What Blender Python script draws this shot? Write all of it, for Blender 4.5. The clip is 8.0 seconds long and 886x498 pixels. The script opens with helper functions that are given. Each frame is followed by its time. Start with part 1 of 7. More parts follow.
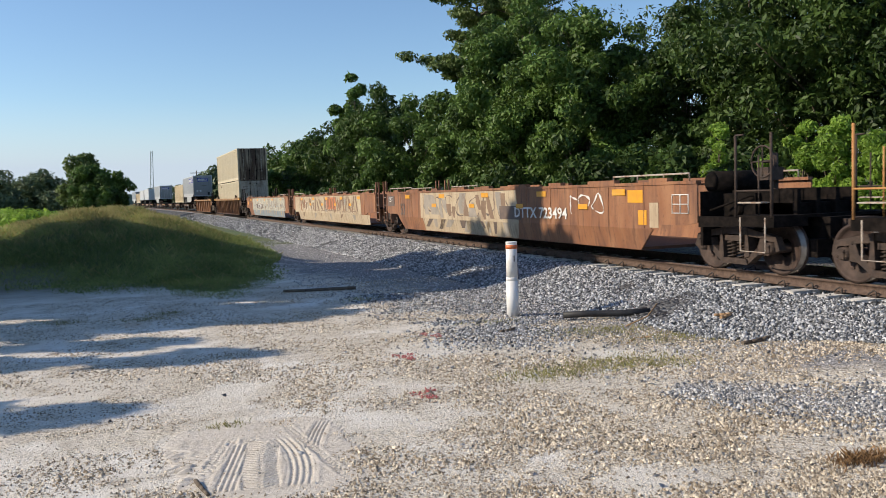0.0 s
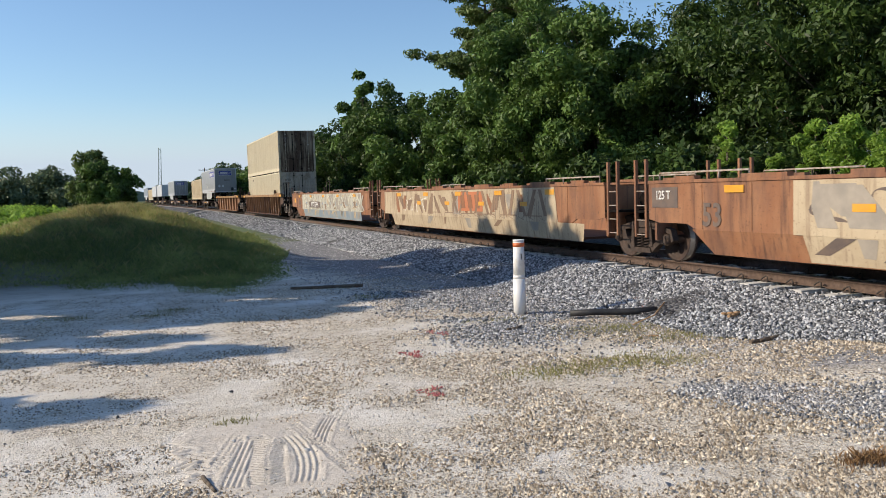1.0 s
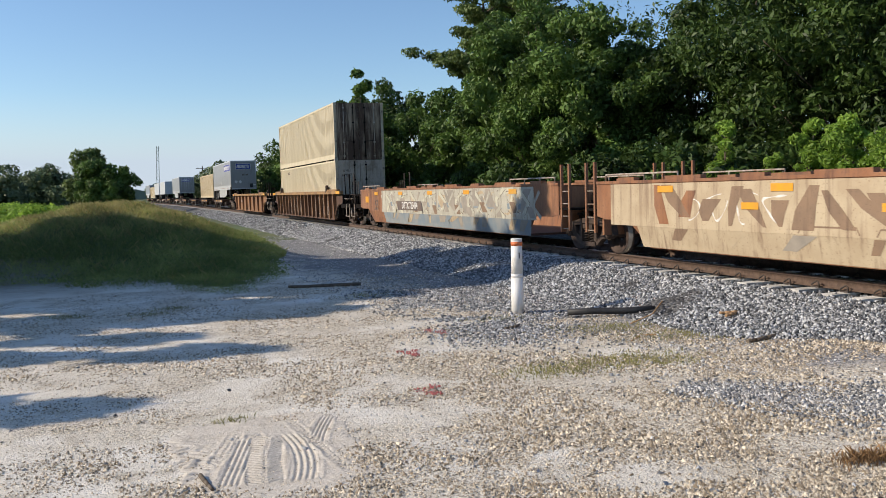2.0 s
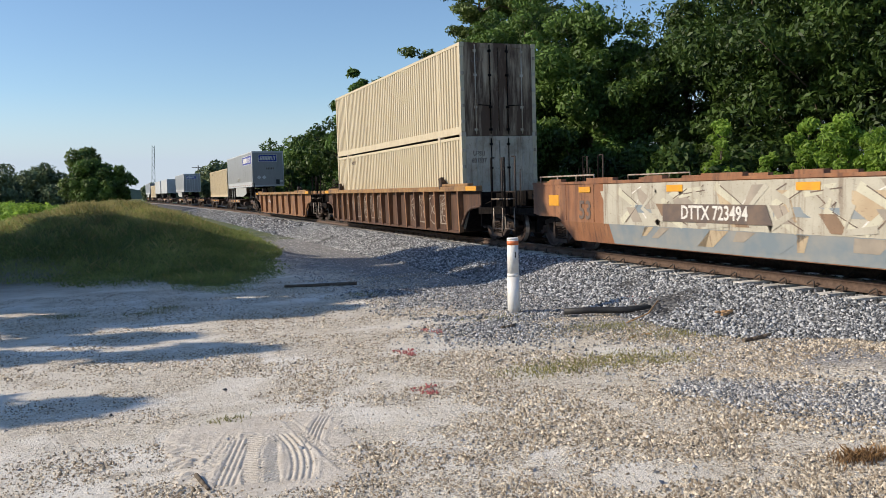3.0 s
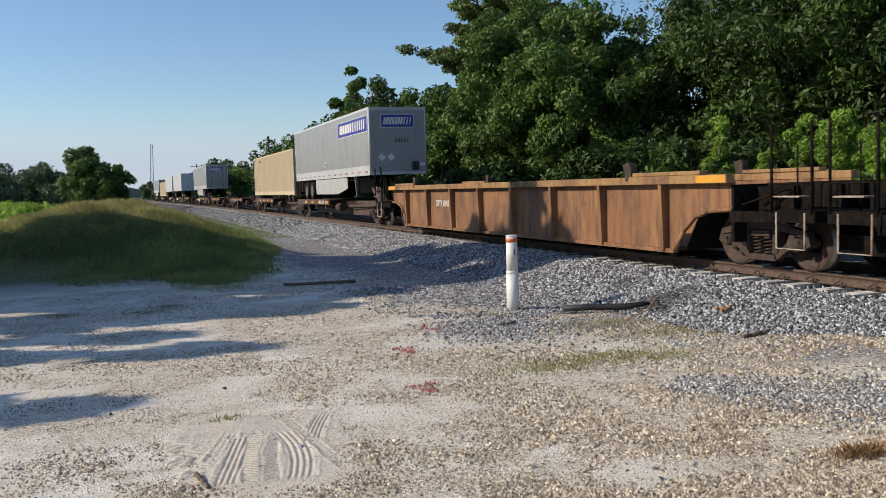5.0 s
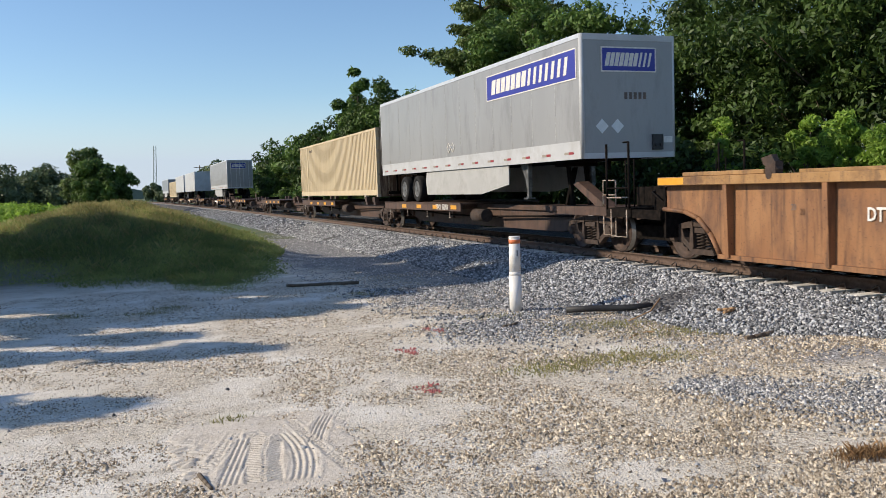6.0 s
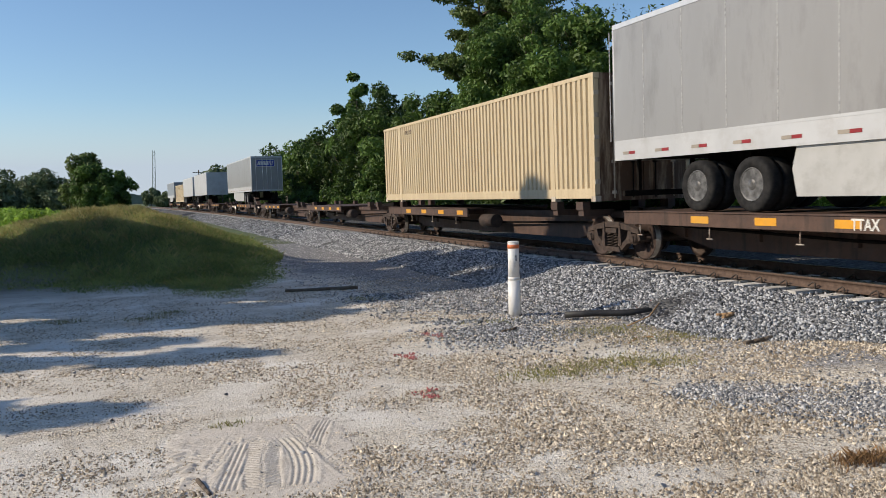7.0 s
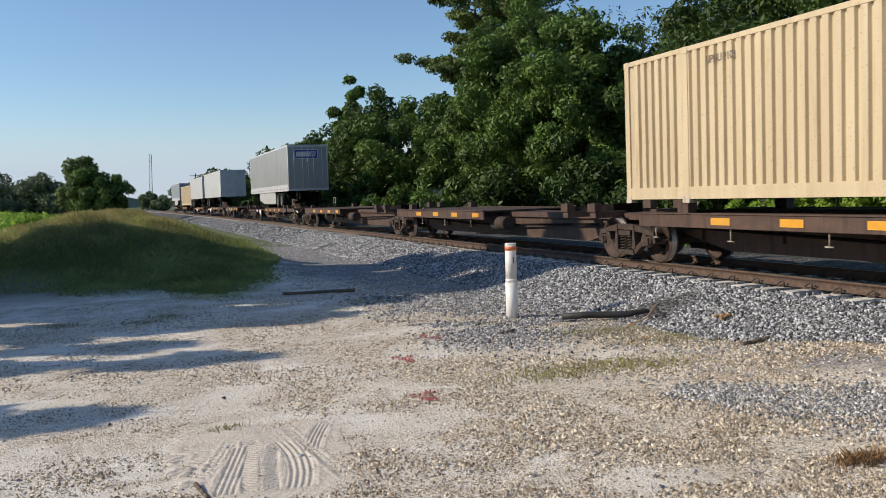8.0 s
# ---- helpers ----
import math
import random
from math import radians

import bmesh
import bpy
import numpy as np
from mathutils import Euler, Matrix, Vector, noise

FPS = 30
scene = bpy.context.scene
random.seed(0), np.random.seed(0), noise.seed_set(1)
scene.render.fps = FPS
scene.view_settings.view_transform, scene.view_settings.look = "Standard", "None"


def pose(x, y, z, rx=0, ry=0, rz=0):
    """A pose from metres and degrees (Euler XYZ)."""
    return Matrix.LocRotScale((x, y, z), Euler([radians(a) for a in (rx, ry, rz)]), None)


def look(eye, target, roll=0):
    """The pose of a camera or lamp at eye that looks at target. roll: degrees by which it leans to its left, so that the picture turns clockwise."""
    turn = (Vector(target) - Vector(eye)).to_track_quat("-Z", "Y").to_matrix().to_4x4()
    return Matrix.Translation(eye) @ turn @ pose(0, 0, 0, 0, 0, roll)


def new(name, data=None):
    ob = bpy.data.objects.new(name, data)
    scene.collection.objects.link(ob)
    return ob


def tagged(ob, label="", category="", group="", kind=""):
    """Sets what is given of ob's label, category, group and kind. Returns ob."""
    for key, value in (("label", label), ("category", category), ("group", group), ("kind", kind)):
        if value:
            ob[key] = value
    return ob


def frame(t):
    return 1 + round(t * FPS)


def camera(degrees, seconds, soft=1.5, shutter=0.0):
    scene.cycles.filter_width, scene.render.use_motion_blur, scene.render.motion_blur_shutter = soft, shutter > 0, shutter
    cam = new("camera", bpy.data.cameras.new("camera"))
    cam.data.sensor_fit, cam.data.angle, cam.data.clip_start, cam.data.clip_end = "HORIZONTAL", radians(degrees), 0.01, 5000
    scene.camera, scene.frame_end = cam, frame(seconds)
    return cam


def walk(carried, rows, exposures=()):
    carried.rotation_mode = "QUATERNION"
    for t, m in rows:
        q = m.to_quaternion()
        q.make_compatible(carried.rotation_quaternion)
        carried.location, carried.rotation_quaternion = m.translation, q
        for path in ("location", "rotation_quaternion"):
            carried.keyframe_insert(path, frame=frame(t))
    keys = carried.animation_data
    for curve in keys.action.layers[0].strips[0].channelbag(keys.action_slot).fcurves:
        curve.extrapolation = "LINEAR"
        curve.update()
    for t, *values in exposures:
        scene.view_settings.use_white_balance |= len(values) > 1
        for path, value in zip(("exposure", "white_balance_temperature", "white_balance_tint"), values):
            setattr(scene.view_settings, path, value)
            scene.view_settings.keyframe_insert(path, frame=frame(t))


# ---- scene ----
RAIL = 0.62          # rail top above the lot
SIDE = 11.288        # centre of the track, beside the camera
SPEED = 17.555
EYE = (0.0, 0.0, RAIL + 1.613)

cam = camera(55.5, 8.0, soft=0.75, shutter=0.05)
TURNS = [(0.0, 20.798, -3.892, -1.972), (0.5, 20.465, -3.953, -1.886), (1.0, 20.309, -4.030, -1.812),
         (1.5, 20.336, -4.095, -1.767), (3.0, 20.703, -4.171, -1.706), (3.5, 20.734, -4.222, -1.794),
         (4.0, 20.789, -4.272, -1.898), (4.5, 20.812, -4.335, -1.915), (6.0, 20.581, -4.248, -1.957),
         (6.5, 20.557, -4.083, -1.854), (7.0, 20.669, -3.915, -1.948), (7.5, 20.821, -3.825, -2.067),
         (8.0, 20.858, -3.767, -2.196)]
walk(cam, [(t, pose(*EYE, 90 + p, 0, -y) @ pose(0, 0, 0, 0, 0, r)) for t, y, p, r in TURNS],
     exposures=[(0.0, 0.53, 6720, 10), (3.5, 0.46, 6720, 10), (4.5, 0.30, 6720, 10), (6.0, 0.53, 6720, 10), (7.0, 0.33, 6720, 10), (8.0, 0.38, 6720, 10)])

# ---- light ----
SUN_AZ, SUN_EL = radians(-75.0), radians(30.0)      # from the track's line, towards the field
world = bpy.data.worlds.new("sky")
scene.world = world
world.use_nodes = True
_n, _l = world.node_tree.nodes, world.node_tree.links
_n.clear()
sky = _n.new("ShaderNodeTexSky")
sky.sky_type, sky.sun_disc = "NISHITA", False
sky.sun_elevation, sky.sun_rotation = SUN_EL, SUN_AZ
sky.air_density, sky.dust_density, sky.ozone_density = 1.0, 0.3, 5.0
_bg = _n.new("ShaderNodeBackground")
_bg.inputs["Strength"].default_value = 0.108
_wo = _n.new("ShaderNodeOutputWorld")
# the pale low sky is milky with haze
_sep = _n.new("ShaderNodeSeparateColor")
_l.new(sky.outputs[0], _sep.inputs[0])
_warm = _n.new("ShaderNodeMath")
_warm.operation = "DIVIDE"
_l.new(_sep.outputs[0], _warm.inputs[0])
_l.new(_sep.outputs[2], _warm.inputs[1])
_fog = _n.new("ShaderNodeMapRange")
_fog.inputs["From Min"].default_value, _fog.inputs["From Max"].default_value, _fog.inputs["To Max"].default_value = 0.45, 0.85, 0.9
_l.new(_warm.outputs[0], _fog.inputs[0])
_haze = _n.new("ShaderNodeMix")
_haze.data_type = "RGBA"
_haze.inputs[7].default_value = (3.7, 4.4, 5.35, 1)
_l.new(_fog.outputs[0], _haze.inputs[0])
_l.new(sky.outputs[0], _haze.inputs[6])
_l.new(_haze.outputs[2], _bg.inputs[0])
_l.new(_bg.outputs[0], _wo.inputs[0])
sun_data = bpy.data.lights.new("sun", "SUN")
sun_data.energy, sun_data.angle, sun_data.color = 3.45, radians(0.6), (1.0, 0.885, 0.73)
sun = new("sun", sun_data)
SUN_DIR = Vector((math.sin(SUN_AZ) * math.cos(SUN_EL), math.cos(SUN_AZ) * math.cos(SUN_EL), math.sin(SUN_EL)))
sun.matrix_world = look(SUN_DIR * 60, (0, 0, 0))


# ---- materials ----
def nodes_of(name):
    m = bpy.data.materials.new(name)
    m.use_nodes = True
    nt = m.node_tree
    return m, nt.nodes, nt.links, nt.nodes["Principled BSDF"]


def mix_colour(n, l, fac, a, b):
    """a, b: colour tuples or sockets."""
    mx = n.new("ShaderNodeMix")
    mx.data_type = "RGBA"
    for key, v in ((6, a), (7, b)):
        if isinstance(v, tuple):
            mx.inputs[key].default_value = (*v, 1)
        else:
            l.new(v, mx.inputs[key])
    if isinstance(fac, float):
        mx.inputs[0].default_value = fac
    else:
        l.new(fac, mx.inputs[0])
    return mx.outputs[2]


def noise_mask(n, l, coord, scale, lo, hi, detail=5.0, stretch=None, rough=0.6):
    src = coord
    if stretch:
        mp = n.new("ShaderNodeMapping")
        mp.inputs["Scale"].default_value = stretch
        l.new(coord, mp.inputs[0])
        src = mp.outputs[0]
    t = n.new("ShaderNodeTexNoise")
    t.inputs["Scale"].default_value, t.inputs["Detail"].default_value, t.inputs["Roughness"].default_value = scale, detail, rough
    l.new(src, t.inputs["Vector"])
    r = n.new("ShaderNodeMapRange")
    r.inputs["From Min"].default_value, r.inputs["From Max"].default_value = lo, hi
    l.new(t.outputs["Fac"], r.inputs[0])
    return r.outputs[0]


def bump(n, l, b, height, strength, dist):
    bp = n.new("ShaderNodeBump")
    bp.inputs["Strength"].default_value, bp.inputs["Distance"].default_value = strength, dist
    l.new(height, bp.inputs["Height"])
    l.new(bp.outputs[0], b.inputs["Normal"])


def surface(name, base, second, scale=6.0, lo=0.4, hi=0.65, rough=0.8, metal=0.0, dirt=None, dirt_scale=1.2,
            dirt_lo=0.5, dirt_hi=0.7, stretch=None, relief=0.15, relief_scale=40.0, spread=0.0, gloss=0.5, streak=None, streak_lo=0.52, streak_hi=0.72):
    """A worn surface: two colours in patches, dirt or rust at a larger scale, a fine relief."""
    m, n, l, b = nodes_of(name)
    tc = n.new("ShaderNodeTexCoord").outputs["Object"]
    col = mix_colour(n, l, noise_mask(n, l, tc, scale, lo, hi, stretch=stretch), base, second)
    if dirt:
        col = mix_colour(n, l, noise_mask(n, l, tc, dirt_scale, dirt_lo, dirt_hi, 8.0, stretch, 0.7), col, dirt)
    if streak:      # run-down stains, fine across and long downwards
        col = mix_colour(n, l, noise_mask(n, l, tc, 1.0, streak_lo, streak_hi, 6.0, (9.0, 9.0, 0.55), 0.65), col, streak)
        col = mix_colour(n, l, noise_mask(n, l, tc, 26.0, 0.60, 0.74, 4.0), col, streak)
    if spread:
        oi = n.new("ShaderNodeObjectInfo")
        hsv = n.new("ShaderNodeHueSaturation")
        mr = n.new("ShaderNodeMapRange")
        mr.inputs["To Min"].default_value, mr.inputs["To Max"].default_value = 1 - spread, 1 + spread
        l.new(oi.outputs["Random"], mr.inputs[0])
        l.new(mr.outputs[0], hsv.inputs["Value"])
        l.new(col, hsv.inputs["Color"])
        col = hsv.outputs[0]
    l.new(col, b.inputs["Base Color"])
    b.inputs["Roughness"].default_value, b.inputs["Metallic"].default_value = rough, metal
    b.inputs["Specular IOR Level"].default_value = gloss
    if relief:
        bump(n, l, b, noise_mask(n, l, tc, relief_scale, 0.3, 0.7), relief, 0.01)
    return m


def leaf_material(name, dark, light, thin=0.24):
    m, n, l, b = nodes_of(name)
    geo = n.new("ShaderNodeNewGeometry")
    tc = n.new("ShaderNodeTexCoord").outputs["Object"]
    col = mix_colour(n, l, geo.outputs["Random Per Island"], dark, light)
    col = mix_colour(n, l, noise_mask(n, l, tc, 0.5, 0.42, 0.72), col, tuple(c * 1.5 for c in light))
    l.new(col, b.inputs["Base Color"])
    b.inputs["Roughness"].default_value = 0.55
    b.inputs["Specular IOR Level"].default_value = 0.35
    tr = n.new("ShaderNodeBsdfTranslucent")
    l.new(col, tr.inputs[0])
    ms = n.new("ShaderNodeMixShader")
    ms.inputs[0].default_value = thin
    l.new(b.outputs[0], ms.inputs[1])
    l.new(tr.outputs[0], ms.inputs[2])
    l.new(ms.outputs[0], n["Material Output"].inputs[0])
    return m


def stone_material(name, dark, light, scale=30.0, rough=0.85):
    m, n, l, b = nodes_of(name)
    geo = n.new("ShaderNodeNewGeometry")
    tc = n.new("ShaderNodeTexCoord").outputs["Object"]
    pw = n.new("ShaderNodeMath")
    pw.operation = "POWER"
    pw.inputs[1].default_value = 1.9
    l.new(geo.outputs["Random Per Island"], pw.inputs[0])
    col = mix_colour(n, l, pw.outputs[0], dark, light)
    col = mix_colour(n, l, noise_mask(n, l, tc, scale, 0.55, 0.8), col, light)
    l.new(col, b.inputs["Base Color"])
    b.inputs["Roughness"].default_value = rough
    bump(n, l, b, noise_mask(n, l, tc, 90.0, 0.3, 0.7), 0.3, 0.004)
    return m


def math_node(n, l, op, *values):
    m = n.new("ShaderNodeMath")
    m.operation = op
    for i, v in enumerate(values):
        if isinstance(v, (int, float)):
            m.inputs[i].default_value = v
        else:
            l.new(v, m.inputs[i])
    return m.outputs[0]


def ramp(n, l, value, lo, hi, out=1.0):
    r = n.new("ShaderNodeMapRange")
    r.inputs["From Min"].default_value, r.inputs["From Max"].default_value, r.inputs["To Max"].default_value = lo, hi, out
    l.new(value, r.inputs[0])
    return r.outputs[0]


def pebbles(n, l, coord, scale):
    """Cells: their height, and two random values for each."""
    v = n.new("ShaderNodeTexVoronoi")
    v.inputs["Scale"].default_value = scale
    l.new(coord, v.inputs["Vector"])
    sep = n.new("ShaderNodeSeparateColor")
    l.new(v.outputs["Color"], sep.inputs[0])
    return math_node(n, l, "SUBTRACT", 1.0, v.outputs["Distance"]), sep.outputs[0], sep.outputs[1]


def lot_material():
    """Pale sand with drifts of shell gravel, grey track stone towards the rails, damp earth by the weeds."""
    m, n, l, b = nodes_of("lot_gravel")
    tc = n.new("ShaderNodeTexCoord").outputs["Object"]
    sp = n.new("ShaderNodeSeparateXYZ")
    l.new(tc, sp.inputs[0])
    sand = mix_colour(n, l, noise_mask(n, l, tc, 55.0, 0.35, 0.7, 6.0), (0.64, 0.58, 0.485), (0.80, 0.745, 0.65))
    sand = mix_colour(n, l, noise_mask(n, l, tc, 0.5, 0.45, 0.65, 6.0), sand, (0.85, 0.81, 0.74))
    sand = mix_colour(n, l, noise_mask(n, l, tc, 2.2, 0.56, 0.72, 7.0), sand, (0.44, 0.38, 0.30))
    high, r1, r2 = pebbles(n, l, tc, 40.0)
    stone = mix_colour(n, l, ramp(n, l, r1, 0.1, 0.9), (0.27, 0.22, 0.155), (0.76, 0.67, 0.53))
    lean = math_node(n, l, "MULTIPLY_ADD", sp.outputs[0], 0.012, noise_mask(n, l, tc, 0.75, 0.0, 1.0, 9.0, rough=0.68))
    cover = ramp(n, l, lean, 0.47, 0.60, 0.8)
    cover = math_node(n, l, "MULTIPLY", cover, ramp(n, l, r2, 0.12, 0.3))
    col = mix_colour(n, l, cover, sand, stone)
    # track stone
    reach = math_node(n, l, "MULTIPLY_ADD", sp.outputs[1], 0.16, sp.outputs[0])
    reach = math_node(n, l, "MULTIPLY_ADD", noise_mask(n, l, tc, 0.7, 0.3, 0.7, 5.0), 3.0, reach)
    grey = mix_colour(n, l, r1, (0.09, 0.092, 0.098), (0.40, 0.39, 0.385))
    track = ramp(n, l, reach, 9.4, 11.2)
    col = mix_colour(n, l, track, col, grey)
    damp = math_node(n, l, "MULTIPLY", ramp(n, l, sp.outputs[1], 21.3, 25.0), ramp(n, l, sp.outputs[0], 3.5, 1.0))
    col = mix_colour(n, l, damp, col, (0.21, 0.20, 0.16))
    l.new(col, b.inputs["Base Color"])
    b.inputs["Roughness"].default_value = 0.95
    rise = math_node(n, l, "MULTIPLY", high, math_node(n, l, "MAXIMUM", cover, track))
    rise = math_node(n, l, "MULTIPLY_ADD", noise_mask(n, l, tc, 6.0, 0.3, 0.7, 8.0, rough=0.7), 0.8, rise)
    rise = math_node(n, l, "MULTIPLY_ADD", noise_mask(n, l, tc, 38.0, 0.35, 0.7, 4.0), 0.6, rise)
    bump(n, l, b, rise, 0.7, 0.018)
    return m


def bed_material():
    m, n, l, b = nodes_of("ballast_bed")
    tc = n.new("ShaderNodeTexCoord").outputs["Object"]
    high, r1, r2 = pebbles(n, l, tc, 15.0)
    # cells kept dark: the shade in gaps between stones is in this colour
    col = mix_colour(n, l, ramp(n, l, r1, 0.1, 1.0), (0.03, 0.031, 0.034), (0.17, 0.168, 0.166))
    l.new(col, b.inputs["Base Color"])
    b.inputs["Roughness"].default_value = 0.9
    bump(n, l, b, high, 1.0, 0.07)
    return m


LOT = lot_material()
EARTH = surface("field_grass", (0.065, 0.090, 0.028), (0.13, 0.140, 0.050), 0.6, dirt=(0.08, 0.14, 0.03), dirt_scale=0.05, relief=0.5, relief_scale=12)
BED = bed_material()
STONE = stone_material("ballast_stone", (0.045, 0.050, 0.057), (0.66, 0.67, 0.68))
PALE_STONE = stone_material("pale_track_stone", (0.14, 0.14, 0.14), (0.72, 0.705, 0.68))
SHELL = stone_material("shell_gravel", (0.215, 0.165, 0.108), (0.90, 0.785, 0.61))
RAIL_SIDE = surface("rail_rust", (0.075, 0.046, 0.033), (0.125, 0.082, 0.060), 14, rough=0.85, dirt=(0.10, 0.07, 0.055), relief=0.2)
RAIL_TOP = surface("rail_head", (0.35, 0.33, 0.31), (0.5, 0.48, 0.46), 8, rough=0.35, metal=0.9, relief=0)
CONCRETE = surface("concrete_tie", (0.64, 0.62, 0.58), (0.74, 0.72, 0.68), 9, rough=0.9, dirt=(0.28, 0.25, 0.22), dirt_scale=4, spread=0.2)
CLIP = surface("clip_iron", (0.035, 0.028, 0.024), (0.07, 0.05, 0.04), 20, rough=0.8)
BARK = surface("bark", (0.09, 0.065, 0.045), (0.16, 0.125, 0.09), 7, stretch=(3, 3, 0.6), relief=0.6, relief_scale=18)
# LEAF is the darker copy: shade on the right-hand trees is in its colour
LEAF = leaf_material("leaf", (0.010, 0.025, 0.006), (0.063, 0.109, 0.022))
LEAF_B = leaf_material("leaf_brighter", (0.015, 0.037, 0.008), (0.108, 0.182, 0.037))
LEAF_Y = leaf_material("leaf_young", (0.13, 0.235, 0.034), (0.29, 0.43, 0.07), 0.45)
LEAF_P = leaf_material("leaf_pine", (0.04, 0.07, 0.018), (0.13, 0.18, 0.05))
GRASS = leaf_material("grass_blade", (0.095, 0.15, 0.042), (0.26, 0.30, 0.10), 0.45)
# paler, greyer greens put distance haze into the far trees' leaves
LEAF_HAZE = leaf_material("leaf_haze", (0.055, 0.085, 0.042), (0.135, 0.175, 0.085))
GRASS_DRY = leaf_material("grass_dry", (0.21, 0.19, 0.075), (0.37, 0.325, 0.14), 0.35)
RUST = surface("brown_car_paint", (0.255, 0.106, 0.047), (0.33, 0.158, 0.076), 2.2, rough=0.7, dirt=(0.150, 0.072, 0.044), dirt_scale=1.3, dirt_lo=0.46, dirt_hi=0.68, stretch=(1, 1, 0.35), relief=0.1, relief_scale=60, streak=(0.085, 0.040, 0.026))
CHORD = surface("ochre_chord_paint", (0.30, 0.165, 0.062), (0.38, 0.22, 0.09), 2.5, rough=0.7, dirt=(0.15, 0.08, 0.04), dirt_scale=1.8, dirt_lo=0.48, dirt_hi=0.68, relief=0.1, relief_scale=60, streak=(0.08, 0.045, 0.03))
RUST_D = surface("dark_brown_car_paint", (0.077, 0.037, 0.021), (0.115, 0.056, 0.031), 3.0, rough=0.75, dirt=(0.06, 0.034, 0.027), dirt_scale=1.6, stretch=(1, 1, 0.4), relief=0.08, streak=(0.030, 0.018, 0.014))
# ochre brightened to carry sunlight on the leading car's posts
ORANGE = surface("sunlit_ochre_paint", (0.44, 0.20, 0.062), (0.50, 0.26, 0.09), 3.0, rough=0.65, dirt=(0.26, 0.12, 0.05), dirt_scale=1.5, stretch=(1, 1, 0.4), relief=0.08)
OCHRE = surface("ochre_brown_car_paint", (0.235, 0.108, 0.046), (0.31, 0.155, 0.068), 2.0, rough=0.7, dirt=(0.105, 0.055, 0.035), dirt_scale=1.5, dirt_lo=0.46, dirt_hi=0.66, stretch=(1, 1, 0.4), relief=0.1, relief_scale=60, streak=(0.060, 0.032, 0.022))
IRON = surface("grimy_iron", (0.037, 0.024, 0.018), (0.074, 0.048, 0.035), 9, rough=0.85, dirt=(0.045, 0.035, 0.03), dirt_scale=3, relief=0.3)
# iron taken near black, so shade inside car ends and underframes is in the colour
IRON_D = surface("dark_shade_iron", (0.006, 0.005, 0.0045), (0.017, 0.013, 0.011), 9, rough=0.95, relief=0.3, gloss=0.1)
SPINE = surface("spine_brown", (0.068, 0.038, 0.027), (0.105, 0.060, 0.042), 2.5, rough=0.7, dirt=(0.06, 0.042, 0.035), dirt_scale=2, relief=0.1, streak=(0.028, 0.019, 0.015))
WHEEL = surface("wheel_steel", (0.042, 0.027, 0.021), (0.080, 0.050, 0.039), 6, rough=0.7, metal=0.3, relief=0.1)
TREAD = surface("worn_tread", (0.20, 0.18, 0.165), (0.28, 0.26, 0.24), 6, rough=0.45, metal=0.7, relief=0)
YELLOW = surface("reflector_yellow", (0.72, 0.33, 0.02), (0.62, 0.29, 0.03), 6, rough=0.5, dirt=(0.6, 0.33, 0.06), relief=0)
WHITE = surface("white_stencil", (0.72, 0.70, 0.66), (0.6, 0.57, 0.52), 12, rough=0.7, relief=0)
GREY_PAINT = surface("grey_spray", (0.27, 0.24, 0.20), (0.36, 0.31, 0.25), 2.5, rough=0.7, relief=0)
TAN_PAINT = surface("tan_spray", (0.215, 0.142, 0.092), (0.27, 0.175, 0.11), 2.0, rough=0.75, relief=0, streak=(0.12, 0.075, 0.05))
BEIGE_PAINT = surface("beige_spray", (0.49, 0.395, 0.265), (0.41, 0.315, 0.205), 1.5, rough=0.7, relief=0, streak=(0.20, 0.125, 0.08))
BLUE_PAINT = surface("blue_spray", (0.20, 0.245, 0.275), (0.30, 0.30, 0.28), 1.5, rough=0.7, relief=0)
CREAM_PAINT = surface("cream_spray", (0.56, 0.54, 0.42), (0.48, 0.46, 0.36), 1.5, rough=0.7, relief=0, streak=(0.27, 0.21, 0.15))
CHALK = surface("chalky_spray", (0.44, 0.38, 0.32), (0.20, 0.15, 0.12), 9, rough=0.8, relief=0)
PALE_PAINT = surface("pale_spray", (0.47, 0.445, 0.365), (0.39, 0.36, 0.29), 1.5, rough=0.7, relief=0, streak=(0.20, 0.15, 0.11))
DARK_PAINT = surface("dark_spray", (0.11, 0.085, 0.075), (0.17, 0.12, 0.09), 3, rough=0.7, relief=0)
ORANGE_PAINT = surface("orange_spray", (0.5, 0.17, 0.07), (0.42, 0.15, 0.07), 3, rough=0.7, relief=0)
BOX = surface("cream_container", (0.55, 0.47, 0.325), (0.62, 0.54, 0.385), 1.2, rough=0.6, dirt=(0.40, 0.32, 0.20), dirt_scale=1.6, dirt_lo=0.56, dirt_hi=0.82, stretch=(3, 3, 0.3), relief=0.05, streak=(0.36, 0.26, 0.15), streak_lo=0.58, streak_hi=0.85)
BOX_Y = surface("buff_container", (0.53, 0.43, 0.275), (0.60, 0.495, 0.325), 1.2, rough=0.6, dirt=(0.40, 0.29, 0.16), dirt_scale=1.6, dirt_lo=0.56, dirt_hi=0.82, stretch=(3, 3, 0.3), relief=0.05, streak=(0.36, 0.23, 0.12), streak_lo=0.58, streak_hi=0.85)
BOX_DOOR = surface("soiled_container_door", (0.47, 0.37, 0.26), (0.36, 0.27, 0.18), 1.6, rough=0.65, dirt=(0.085, 0.046, 0.026), dirt_scale=1.3, dirt_lo=0.37, dirt_hi=0.54, stretch=(2.6, 1, 0.28), relief=0.05)
